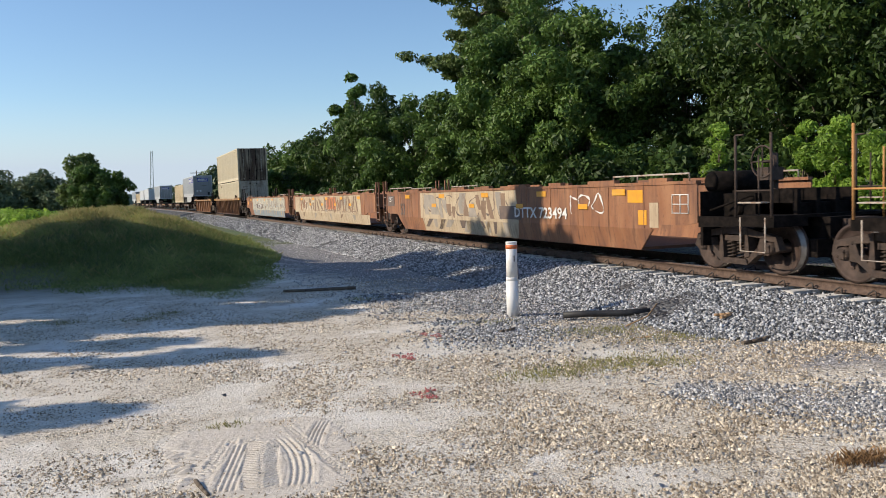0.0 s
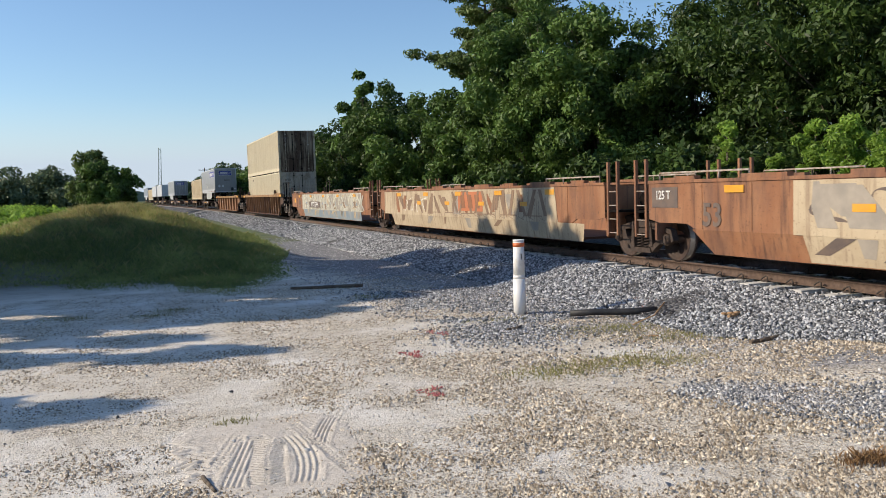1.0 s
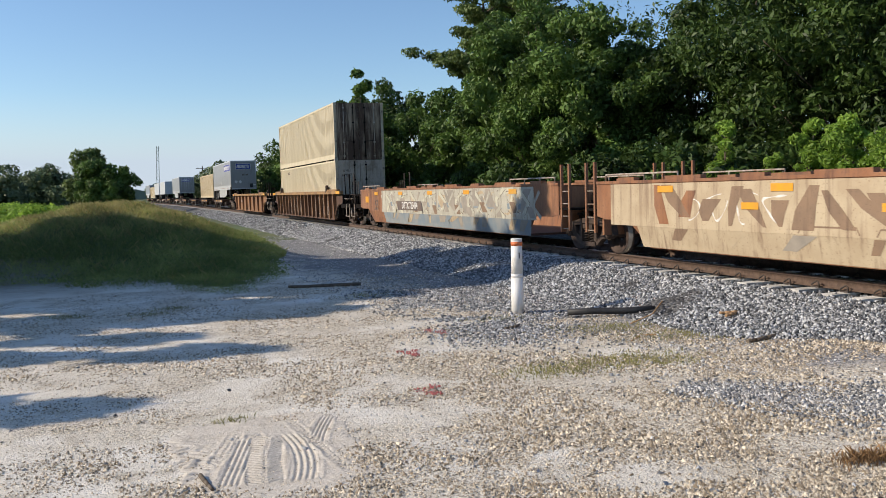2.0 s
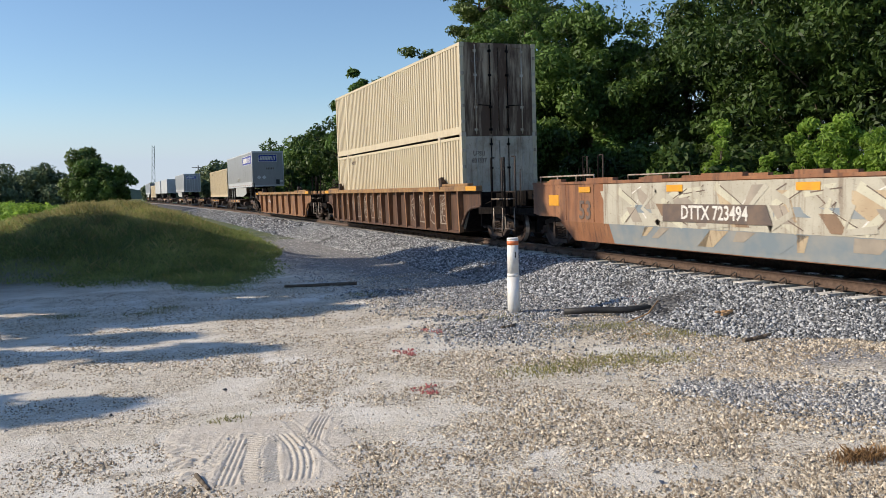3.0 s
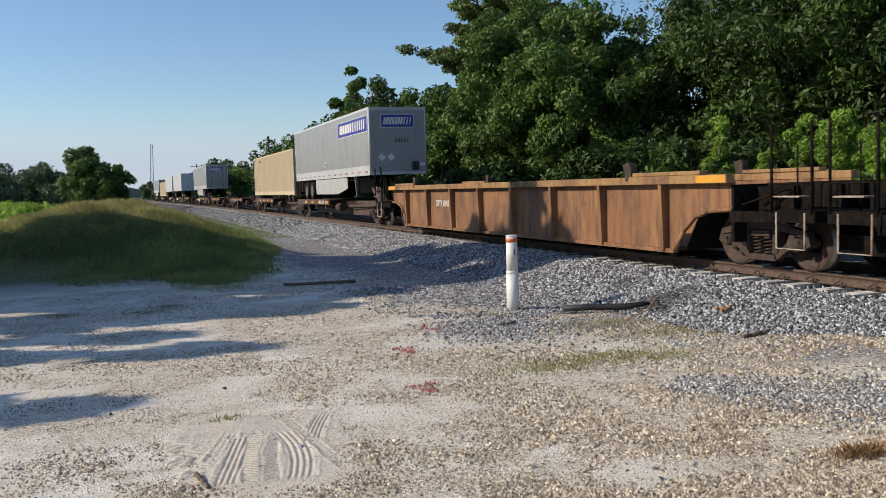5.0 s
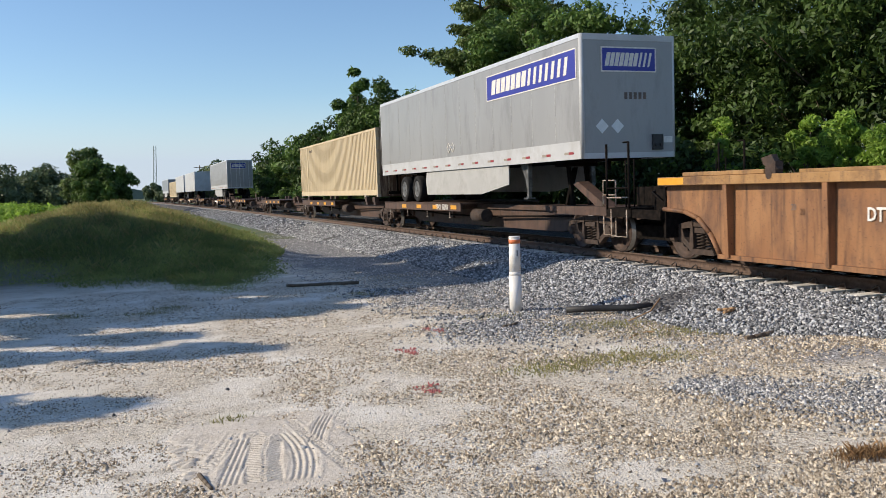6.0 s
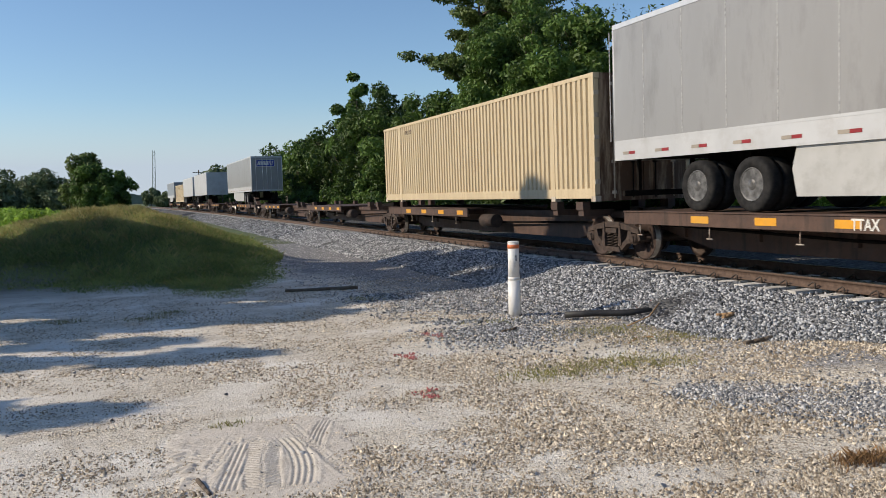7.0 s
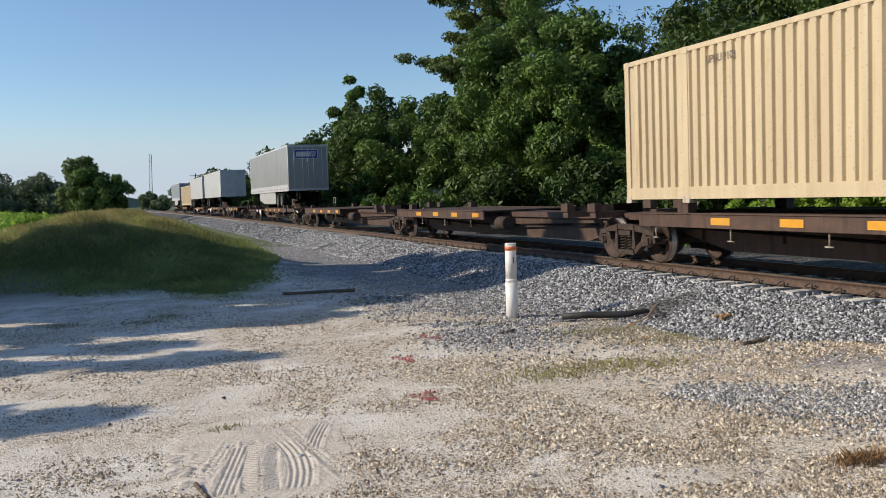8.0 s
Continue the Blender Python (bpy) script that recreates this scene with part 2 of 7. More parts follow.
BOX_DOOR2 = surface("container_door", (0.55, 0.49, 0.40), (0.47, 0.40, 0.31), 1.6, rough=0.65, dirt=(0.30, 0.235, 0.17), dirt_scale=1.4, dirt_lo=0.5, dirt_hi=0.72, relief=0.05, streak=(0.16, 0.10, 0.06))
TRAILER = surface("grey_trailer_skin", (0.275, 0.275, 0.272), (0.305, 0.305, 0.302), 0.8, rough=0.32, dirt=(0.21, 0.208, 0.203), dirt_scale=1.6, stretch=(1, 1, 0.3), relief=0)
TRAILER_W = surface("white_trailer_skin", (0.50, 0.51, 0.515), (0.45, 0.46, 0.465), 1.2, rough=0.45, dirt=(0.40, 0.395, 0.385), dirt_scale=1.4, relief=0)
TRAILER_D = surface("slate_trailer_skin", (0.20, 0.225, 0.25), (0.25, 0.275, 0.30), 1.2, rough=0.5, relief=0)
SKIRT = surface("grey_skirt_panel", (0.40, 0.40, 0.385), (0.44, 0.44, 0.425), 1.5, rough=0.5, dirt=(0.33, 0.325, 0.31), dirt_scale=1.6, relief=0)
ALU = surface("aluminium_rail", (0.66, 0.67, 0.68), (0.58, 0.59, 0.60), 4, rough=0.4, metal=0.35, relief=0)
BLUE = surface("blue_sign", (0.025, 0.035, 0.27), (0.03, 0.04, 0.30), 4, rough=0.5, relief=0)
RED = surface("red_reflector", (0.24, 0.025, 0.03), (0.32, 0.03, 0.035), 4, rough=0.4, relief=0)
RIM_STEEL = surface("dull_rim_steel", (0.08, 0.078, 0.076), (0.22, 0.217, 0.213), 6, rough=0.5, metal=0.5, relief=0)
RUBBER = surface("tyre_rubber", (0.014, 0.014, 0.0145), (0.030, 0.029, 0.028), 8, rough=0.9, relief=0.2, gloss=0.2)
POST = surface("white_pvc", (0.78, 0.77, 0.74), (0.70, 0.69, 0.66), 3, rough=0.5, dirt=(0.55, 0.52, 0.47), dirt_scale=2.5, relief=0)
BAND = surface("orange_band", (0.66, 0.17, 0.05), (0.58, 0.15, 0.05), 5, rough=0.5, relief=0)
BLACK = surface("black_plastic", (0.018, 0.018, 0.019), (0.032, 0.031, 0.03), 8, rough=0.6, relief=0.1)
WOOD = surface("weathered_stick", (0.36, 0.21, 0.10), (0.46, 0.31, 0.17), 10, rough=0.85, stretch=(1, 6, 6))
TUFT = leaf_material("grass_tuft_blade", (0.12, 0.13, 0.04), (0.27, 0.25, 0.09), 0.35)
GRASS_BROWN = leaf_material("grass_brown", (0.17, 0.095, 0.045), (0.34, 0.21, 0.10), 0.3)
SEAM = surface("panel_joint", (0.46, 0.46, 0.455), (0.24, 0.24, 0.237), 22, rough=0.45, relief=0)
PINK = surface("pink_marking_paint", (0.45, 0.12, 0.12), (0.42, 0.18, 0.16), 30, rough=0.9)
SAND = surface("pressed_sand", (0.58, 0.52, 0.44), (0.71, 0.65, 0.565), 28, rough=0.95, dirt=(0.50, 0.44, 0.36), dirt_scale=3.0, relief=0.35, relief_scale=120)
# distance haze is mixed into this pale green
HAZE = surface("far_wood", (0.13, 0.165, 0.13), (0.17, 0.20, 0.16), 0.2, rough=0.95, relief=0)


# ---- mesh helpers ----
def box(bm, x0, x1, y0, y1, z0, z1):
    v = [bm.verts.new(c) for c in ((x0, y0, z0), (x1, y0, z0), (x1, y1, z0), (x0, y1, z0),
                                   (x0, y0, z1), (x1, y0, z1), (x1, y1, z1), (x0, y1, z1))]
    for f in ((3, 2, 1, 0), (4, 5, 6, 7), (0, 1, 5, 4), (1, 2, 6, 5), (2, 3, 7, 6), (3, 0, 4, 7)):
        bm.faces.new([v[i] for i in f])


def prism(bm, pts, x0, x1):
    """A profile in y, z drawn out along x."""
    a = [bm.verts.new((x0, y, z)) for y, z in pts]
    b = [bm.verts.new((x1, y, z)) for y, z in pts]
    k = len(pts)
    bm.faces.new(a)
    bm.faces.new(b[::-1])
    for i in range(k):
        bm.faces.new((a[i], b[i], b[(i + 1) % k], a[(i + 1) % k]))


def extrude_y(bm, pts, y0, y1):
    """A profile in x, z drawn out along y."""
    a = [bm.verts.new((x, y0, z)) for x, z in pts]
    b = [bm.verts.new((x, y1, z)) for x, z in pts]
    k = len(pts)
    bm.faces.new(a)
    bm.faces.new(b[::-1])
    for i in range(k):
        bm.faces.new((a[i], b[i], b[(i + 1) % k], a[(i + 1) % k]))


def rod(bm, p0, p1, r0, r1=None, seg=10):
    r0, r1 = float(r0), float(r0 if r1 is None else r1)
    p0, p1 = Vector(p0), Vector(p1)
    d = (p1 - p0).normalized()
    u = d.orthogonal().normalized()
    w = d.cross(u)
    rings = []
    for p, r in ((p0, r0), (p1, r1)):
        rings.append([bm.verts.new(p + r * (math.cos(2 * math.pi * i / seg) * u + math.sin(2 * math.pi * i / seg) * w)) for i in range(seg)])
    for i in range(seg):
        f = bm.faces.new((rings[0][i], rings[0][(i + 1) % seg], rings[1][(i + 1) % seg], rings[1][i]))
        f.smooth = True
    bm.faces.new(rings[0][::-1])
    bm.faces.new(rings[1])


def pipe_run(bm, pts, r, seg=6):
    """One continuous tube through the points."""
    pts = [Vector(p) for p in pts]
    rings, u = [], None
    for i, p in enumerate(pts):
        d = (pts[min(i + 1, len(pts) - 1)] - pts[max(i - 1, 0)])
        d = d.normalized() if d.length > 1e-6 else Vector((0, 0, 1))
        u = d.orthogonal().normalized() if u is None else (u - d * u.dot(d)).normalized()
        w = d.cross(u)
        rings.append([bm.verts.new(p + float(r) * (math.cos(2 * math.pi * k / seg) * u + math.sin(2 * math.pi * k / seg) * w)) for k in range(seg)])
    for a, b in zip(rings, rings[1:]):
        for k in range(seg):
            bm.faces.new((a[k], a[(k + 1) % seg], b[(k + 1) % seg], b[k])).smooth = True
    bm.faces.new(rings[0][::-1])
    bm.faces.new(rings[-1])


def lathe_x(bm, prof, seg=28):
    """Profile of (x, radius) turned about the x axis."""
    rings = [[bm.verts.new((x, r * math.cos(2 * math.pi * i / seg), r * math.sin(2 * math.pi * i / seg))) for i in range(seg)] for x, r in prof]
    for a, b in zip(rings, rings[1:]):
        for i in range(seg):
            bm.faces.new((a[i], a[(i + 1) % seg], b[(i + 1) % seg], b[i])).smooth = True
    bm.faces.new(rings[0][::-1])
    bm.faces.new(rings[-1])


def mesh_of(name, bm, *materials):
    bmesh.ops.recalc_face_normals(bm, faces=bm.faces)
    me = bpy.data.meshes.new(name)
    bm.to_mesh(me)
    bm.free()
    for m in materials:
        me.materials.append(m)
    return me


def part(name, bm, material, parent, label="", m=None, bevel=0.0):
    if isinstance(bm, bmesh.types.BMesh):
        if bevel:
            bmesh.ops.bevel(bm, geom=list(bm.edges), offset=bevel, segments=1, affect="EDGES", clamp_overlap=True)
        data = mesh_of(name, bm, material)
    else:
        data = bm
    ob = new(name, data)
    ob.parent = parent
    if m is not None:
        ob.matrix_basis = m
    return tagged(ob, label)


def thing(name, label, category, group="", m=None):
    ob = new(name)
    ob.empty_display_size = 0.3
    if m is not None:
        ob.matrix_basis = m
    return tagged(ob, label, category, group)


def mesh_thing(name, bm, material, label, category, group="", kind="", m=None):
    ob = new(name, mesh_of(name, bm, material) if isinstance(bm, bmesh.types.BMesh) else bm)
    if m is not None:
        ob.matrix_basis = m
    return tagged(ob, label, category, group, kind)


def from_arrays(name, verts, faces, material):
    """verts (n, 3), faces (m, k), all of k corners."""
    me = bpy.data.meshes.new(name)
    k = faces.shape[1]
    me.vertices.add(len(verts))
    me.vertices.foreach_set("co", np.ascontiguousarray(verts, dtype=np.float32).ravel())
    me.loops.add(faces.size)
    me.loops.foreach_set("vertex_index", faces.astype(np.int32).ravel())
    me.polygons.add(len(faces))
    me.polygons.foreach_set("loop_start", np.arange(0, faces.size, k, dtype=np.int32))
    me.polygons.foreach_set("loop_total", np.full(len(faces), k, dtype=np.int32))
    me.materials.append(material)
    me.update(calc_edges=True)
    return me


def letters(name, words, size, material, parent, m, slant=0.0, squeeze=1.0, label=""):
    """Raised lettering from the built-in font, centred, as a mesh."""
    cu = bpy.data.curves.new(name, "FONT")
    cu.body, cu.size, cu.extrude, cu.align_x, cu.align_y, cu.shear = words, size, 0.002, "CENTER", "CENTER", slant
    cu.offset = size * 0.018
    cu.resolution_u = 2
    tmp = new("letters_source", cu)
    bpy.context.view_layer.update()
    me = bpy.data.meshes.new_from_object(tmp.evaluated_get(bpy.context.evaluated_depsgraph_get()))
    bpy.data.objects.remove(tmp)
    bpy.data.curves.remove(cu)
    me.transform(Matrix.Diagonal((squeeze, 1, 1, 1)))
    me.materials.clear()
    me.materials.append(material)
    me.name = name
    ob = new(name, me)
    ob.parent = parent
    ob.matrix_basis = m
    return tagged(ob, label)


# ---- the line of the track ----
BEND_AT, BEND_R = 60.0, 4600.0


def drift(s):
    return np.where(s > BEND_AT, (s - BEND_AT) ** 2 / (2 * BEND_R), 0.0)


def on_track(s):
    """Pose on the rails, s metres along; the line bends slightly to the field far off."""
    d = float(drift(np.float64(s)))
    return pose(SIDE - d, s, RAIL, 0, 0, math.degrees(math.atan(max(0.0, s - BEND_AT) / BEND_R)))


CREST_X = (-30.0, -14.0, -8.0, -4.6, -3.5, -2.6, -1.5, 0.0, 1.3, 2.1, 2.8, 4.2, 5.2, 6.0)
CREST_Z = (0.15, 0.40, 0.75, 1.10, 1.40, 1.62, 1.80, 1.82, 1.66, 1.32, 1.02, 0.62, 0.18, 0.0)


def ease(v):
    v = np.clip(v, 0.0, 1.0)
    return v * v * (3 - 2 * v)


def lot_height(x, y):
    """Height of the ground: a weedy ridge by the field, a low ramp up to the rails beside the camera, slight waves elsewhere."""
    x, y = np.asarray(x, float), np.asarray(y, float)
    crest = (np.interp(x - 0.5, CREST_X, CREST_Z) + np.interp(x, CREST_X, CREST_Z) + np.interp(x + 0.5, CREST_X, CREST_Z)) / 3
    foot = 25.6 - 3.4 * ease((x + 1.0) / 4.5)
    front = ease((y - foot) / (34.0 - foot))
    back = 1 - 0.94 * ease((y - 37.0) / 14.0)
    lump = 1 + 0.09 * np.sin(x * 2.3 + 1.1 * np.sin(y * 0.8)) * np.sin(y * 1.3 + 0.7 * x)
    ramp_up = 0.19 * ease((x - 6.5) / 2.0) * ease((10.5 - y) / 3.2)
    near = np.where(y < 24, 1.0, 0.0) * 0.007 * np.sin(x * 1.7 + 0.6 * np.sin(y * 0.9)) * np.sin(y * 1.1)
    field = 1.15 * ease((y - 46.0) / 34.0) * ease((-x - 0.5) / 5.0)
    return crest * front * back * lump + ramp_up + near + field


# ---- ground, track bed, rails ----
def grass_edge(x):
    """Where the weeds begin, across the lot."""
    return 19.2 + 0.95 * np.maximum(0, 1.9 - x) * np.where(x < -9, 0.9, 1.0) + 1.5 * np.maximum(0, x - 2.3) + 0.4 * np.sin(x * 2.1)


def build_ground():
    def axis(fine0, fine1, step, reach):
        a = list(np.arange(fine0, fine1 + 1e-6, step))
        d = step
        while a[-1] < reach:
            d *= 1.25
            a.append(a[-1] + d)
        d = step
        while a[0] > -reach:
            d *= 1.25
            a.insert(0, a[0] - d)
        return np.array(a)
    xs, ys = axis(-12, 10, 0.35, 3500), axis(2, 46, 0.35, 3500)
    X, Y = np.meshgrid(xs, ys)
    Z = lot_height(X, Y)
    verts = np.stack([X.ravel(), Y.ravel(), Z.ravel()], 1)
    nx, ny = len(xs), len(ys)
    i, j = np.meshgrid(np.arange(nx - 1), np.arange(ny - 1))
    a = (j * nx + i).ravel()
    faces = np.stack([a, a + 1, a + nx + 1, a + nx], 1)
    me = from_arrays("ground", verts, faces, EARTH)
    me.materials.append(LOT)
    mid = verts[faces].mean(1)
    edge = grass_edge(mid[:, 0]) + 2.2 + 2.6 * ease((1.2 - mid[:, 0]) / 2.0)
    lot = (mid[:, 0] > -30) & (mid[:, 0] < 12) & (mid[:, 1] > -40) & (mid[:, 1] < edge)
    lot |= (mid[:, 0] > 3.5 + 0.075 * (mid[:, 1] - 22)) & (mid[:, 0] < 12) & (mid[:, 1] > 0) & (mid[:, 1] < 40)
    me.polygons.foreach_set("material_index", lot.astype(np.int32))
    me.polygons.foreach_set("use_smooth", np.ones(len(faces), bool))
    tagged(new("ground", me), "pale shell gravel lot running into weedy green field", "ground", kind="structure")


# far shoulder is raised and widened so the view under the cars stays dark
BED_PROFILE = [(-3.75, -0.66), (-3.1, -0.52), (-2.3, -0.36), (-1.75, -0.25), (-1.2, -0.23), (1.2, -0.23), (1.75, -0.22), (3.3, -0.20), (4.7, -0.28), (6.0, -0.66)]


def bed_height(l):
    return np.interp(l, [p[0] for p in BED_PROFILE], [p[1] for p in BED_PROFILE])


def build_bed():
    ss = np.concatenate([np.arange(-60, 60, 0.6), np.arange(60, 320, 4.0), np.arange(320, 900, 20.0)])
    rows = []
    rng = np.random.default_rng(4)
    for s in ss:
        d = float(drift(s))
        for k, (l, z) in enumerate(BED_PROFILE):
            w = 0.03 * rng.standard_normal() if 0 < k < 9 else 0
            rows.append((SIDE - d + l + (0.12 * math.sin(s * 0.8 + k) if k in (0, 1) else 0), s, RAIL + z + (w if k in (1, 2, 8) else 0)))
    k = len(BED_PROFILE)
    i, j = np.meshgrid(np.arange(k - 1), np.arange(len(ss) - 1))
    a = (j * k + i).ravel()
    faces = np.stack([a, a + 1, a + k + 1, a + k], 1)
    me = from_arrays("ballast_bed", np.array(rows), faces, BED)
    tagged(new("ballast_bed", me), "grey crushed stone bed under the railway track", "track bed", kind="structure")


RAIL_PROFILE = [(-0.076, -0.172), (0.076, -0.172), (0.076, -0.158), (0.012, -0.140), (0.010, -0.045), (0.037, -0.034), (0.037, -0.006), (0.030, 0.0),
                (-0.030, 0.0), (-0.037, -0.006), (-0.037, -0.034), (-0.010, -0.045), (-0.012, -0.140), (-0.076, -0.158)]


def build_rail(side):
    ss = np.concatenate([np.arange(-60, 60, 12.0), np.arange(60, 900, 8.0)])
    k = len(RAIL_PROFILE)
    verts = np.array([(SIDE - float(drift(s)) + side * 0.7555 + x, s, RAIL + z) for s in ss for x, z in RAIL_PROFILE])
    faces = np.array([(j * k + i, j * k + (i + 1) % k, (j + 1) * k + (i + 1) % k, (j + 1) * k + i) for j in range(len(ss) - 1) for i in range(k)])
    me = from_arrays("rail", verts, faces, RAIL_SIDE)
    me.materials.append(RAIL_TOP)
    idx = np.tile([1 if i in (7,) else 0 for i in range(k)], len(ss) - 1).astype(np.int32)
    me.polygons.foreach_set("material_index", idx)
    tagged(new("rail", me), "rust-brown steel rail with a polished running surface", "rail", kind="structure")


build_ground()
build_bed()
build_rail(-1)
build_rail(1)


# ---- trees ----
def leaf_cloud(rng, blobs, count, size, flat=0.35, shell=0.55):
    """Leaf pieces near the skin of many ellipsoid clumps. blobs: rows of centre and radii."""
    blobs = np.asarray(blobs, float)
    w = (blobs[:, 3] * blobs[:, 4] * blobs[:, 5]) ** (2 / 3)
    pick = rng.choice(len(blobs), count, p=w / w.sum())
    b = blobs[pick]
    d = rng.standard_normal((count, 3))
    d /= np.linalg.norm(d, axis=1)[:, None]
    r = shell + (1.06 - shell) * rng.random(count) ** 0.6
    lump = 1 + 0.16 * np.sin(d[:, 0] * 7 + pick) * np.sin(d[:, 2] * 6 + 2 * pick)
    c = b[:, :3] + d * b[:, 3:] * (r * lump)[:, None]
    out = d + 0.9 * rng.standard_normal((count, 3)) + np.array([0, 0, flat])
    out /= np.linalg.norm(out, axis=1)[:, None]
    u = np.cross(out, rng.standard_normal((count, 3)))
    u /= np.linalg.norm(u, axis=1)[:, None]
    v = np.cross(out, u)
    s = size * (0.55 + 0.9 * rng.random(count))[:, None]
    droop = np.array([0, 0, -0.25])
    verts = np.stack([c - u * s, c + v * s * 0.42 + out * s * 0.12, c + u * s * 1.1 + droop * s, c - v * s * 0.42 + out * s * 0.12], 1).reshape(-1, 3)
    faces = np.arange(count * 4).reshape(-1, 4)
    return verts, faces


def clumps(rng, cx, cz, rx, ry, rz, count, low=0.0, fine=1.0):
    """Clump centres filling an uneven crown about (0, 0, cz)."""
    out = []
    for _ in range(count):
        d = rng.standard_normal(3)
        d /= np.linalg.norm(d)
        r = rng.random() ** 0.4
        x, y, z = d[0] * rx * r, d[1] * ry * r, cz + d[2] * rz * r
        k = fine * (0.18 + 0.16 * rng.random())
        q = (rx + ry) / 2
        out.append((cx + x, y, max(z, low), q * k * 1.15, q * k * 1.15, q * k * (0.7 + 0.4 * rng.random())))
    return out


def tree(name, label, x, y, height, spread, seed, leaf, leaves, size, low=0.12, count=34, group="trees behind the track", trunk=0.2, z=0.0, category="tree", fine=1.0):
    rng = np.random.default_rng(seed)
    top = thing(name, label, category, group, pose(x, y, z))
    bm = bmesh.new()
    pts = [Vector((0, 0, -0.3))]
    for k in range(1, 6):
        f = k / 5
        pts.append(Vector((0.12 * spread * (rng.random() - 0.5) * f, 0.12 * spread * (rng.random() - 0.5) * f, height * 0.82 * f)))
    for k in range(5):
        rod(bm, pts[k], pts[k + 1], trunk * (1 - k / 5.6), trunk * (1 - (k + 1) / 5.6), 8)
    lo = height * low
    blobs = clumps(rng, 0, (height + lo) / 2, spread, spread, (height - lo) / 2 * 0.92, count, lo * 0.6, fine)
    for b in blobs[::3]:
        f = min(0.95, max(0.15, (b[2] - 0.15 * height) / (height * 0.9)))
        i = min(4, int(f * 5))
        rod(bm, pts[i], b[:3], trunk * 0.32 * (1.1 - f), 0.015, 5)
    part("trunk", bm, BARK, top)
    v, f = leaf_cloud(rng, blobs, leaves, size)
    ob = new("crown", from_arrays("crown", v, f, leaf))
    ob.parent = top
    return top


def pine(name, label, x, y, height, seed, leaves, group="trees behind the track"):
    """A tall pine with open tiers of needle tufts on level boughs."""
    rng = np.random.default_rng(seed)
    top = thing(name, label, "tree", group, pose(x, y, 0))
    bm = bmesh.new()
    rod(bm, (0, 0, -0.3), (0.2, 0.1, height * 0.55), 0.24, 0.17, 9)
    rod(bm, (0.2, 0.1, height * 0.55), (0.1, 0.3, height * 0.98), 0.17, 0.04, 8)
    blobs = []
    for k in range(44):
        z = height * (0.5 + 0.44 * rng.random())
        a = rng.random() * 2 * math.pi
        r = (1.2 + 3.4 * rng.random()) * (1.25 - 0.75 * (z / height))* 1.35
        tip = Vector((r * math.cos(a), r * math.sin(a), z + 0.25 * r))
        rod(bm, (0.15, 0.2, z - 0.2), tip, 0.055, 0.012, 5)
        for f in (0.6, 0.8, 1.0):
            p = Vector((0.15, 0.2, z)).lerp(tip, f)
            blobs.append((p.x + 0.2 * rng.standard_normal(), p.y + 0.2 * rng.standard_normal(), p.z + 0.15, 0.7, 0.7, 0.36))
    part("trunk", bm, BARK, top)
    v, f = leaf_cloud(rng, blobs, leaves, 0.12, shell=0.1)
    ob = new("crown", from_arrays("crown", v, f, LEAF_P))
    ob.parent = top
    return top


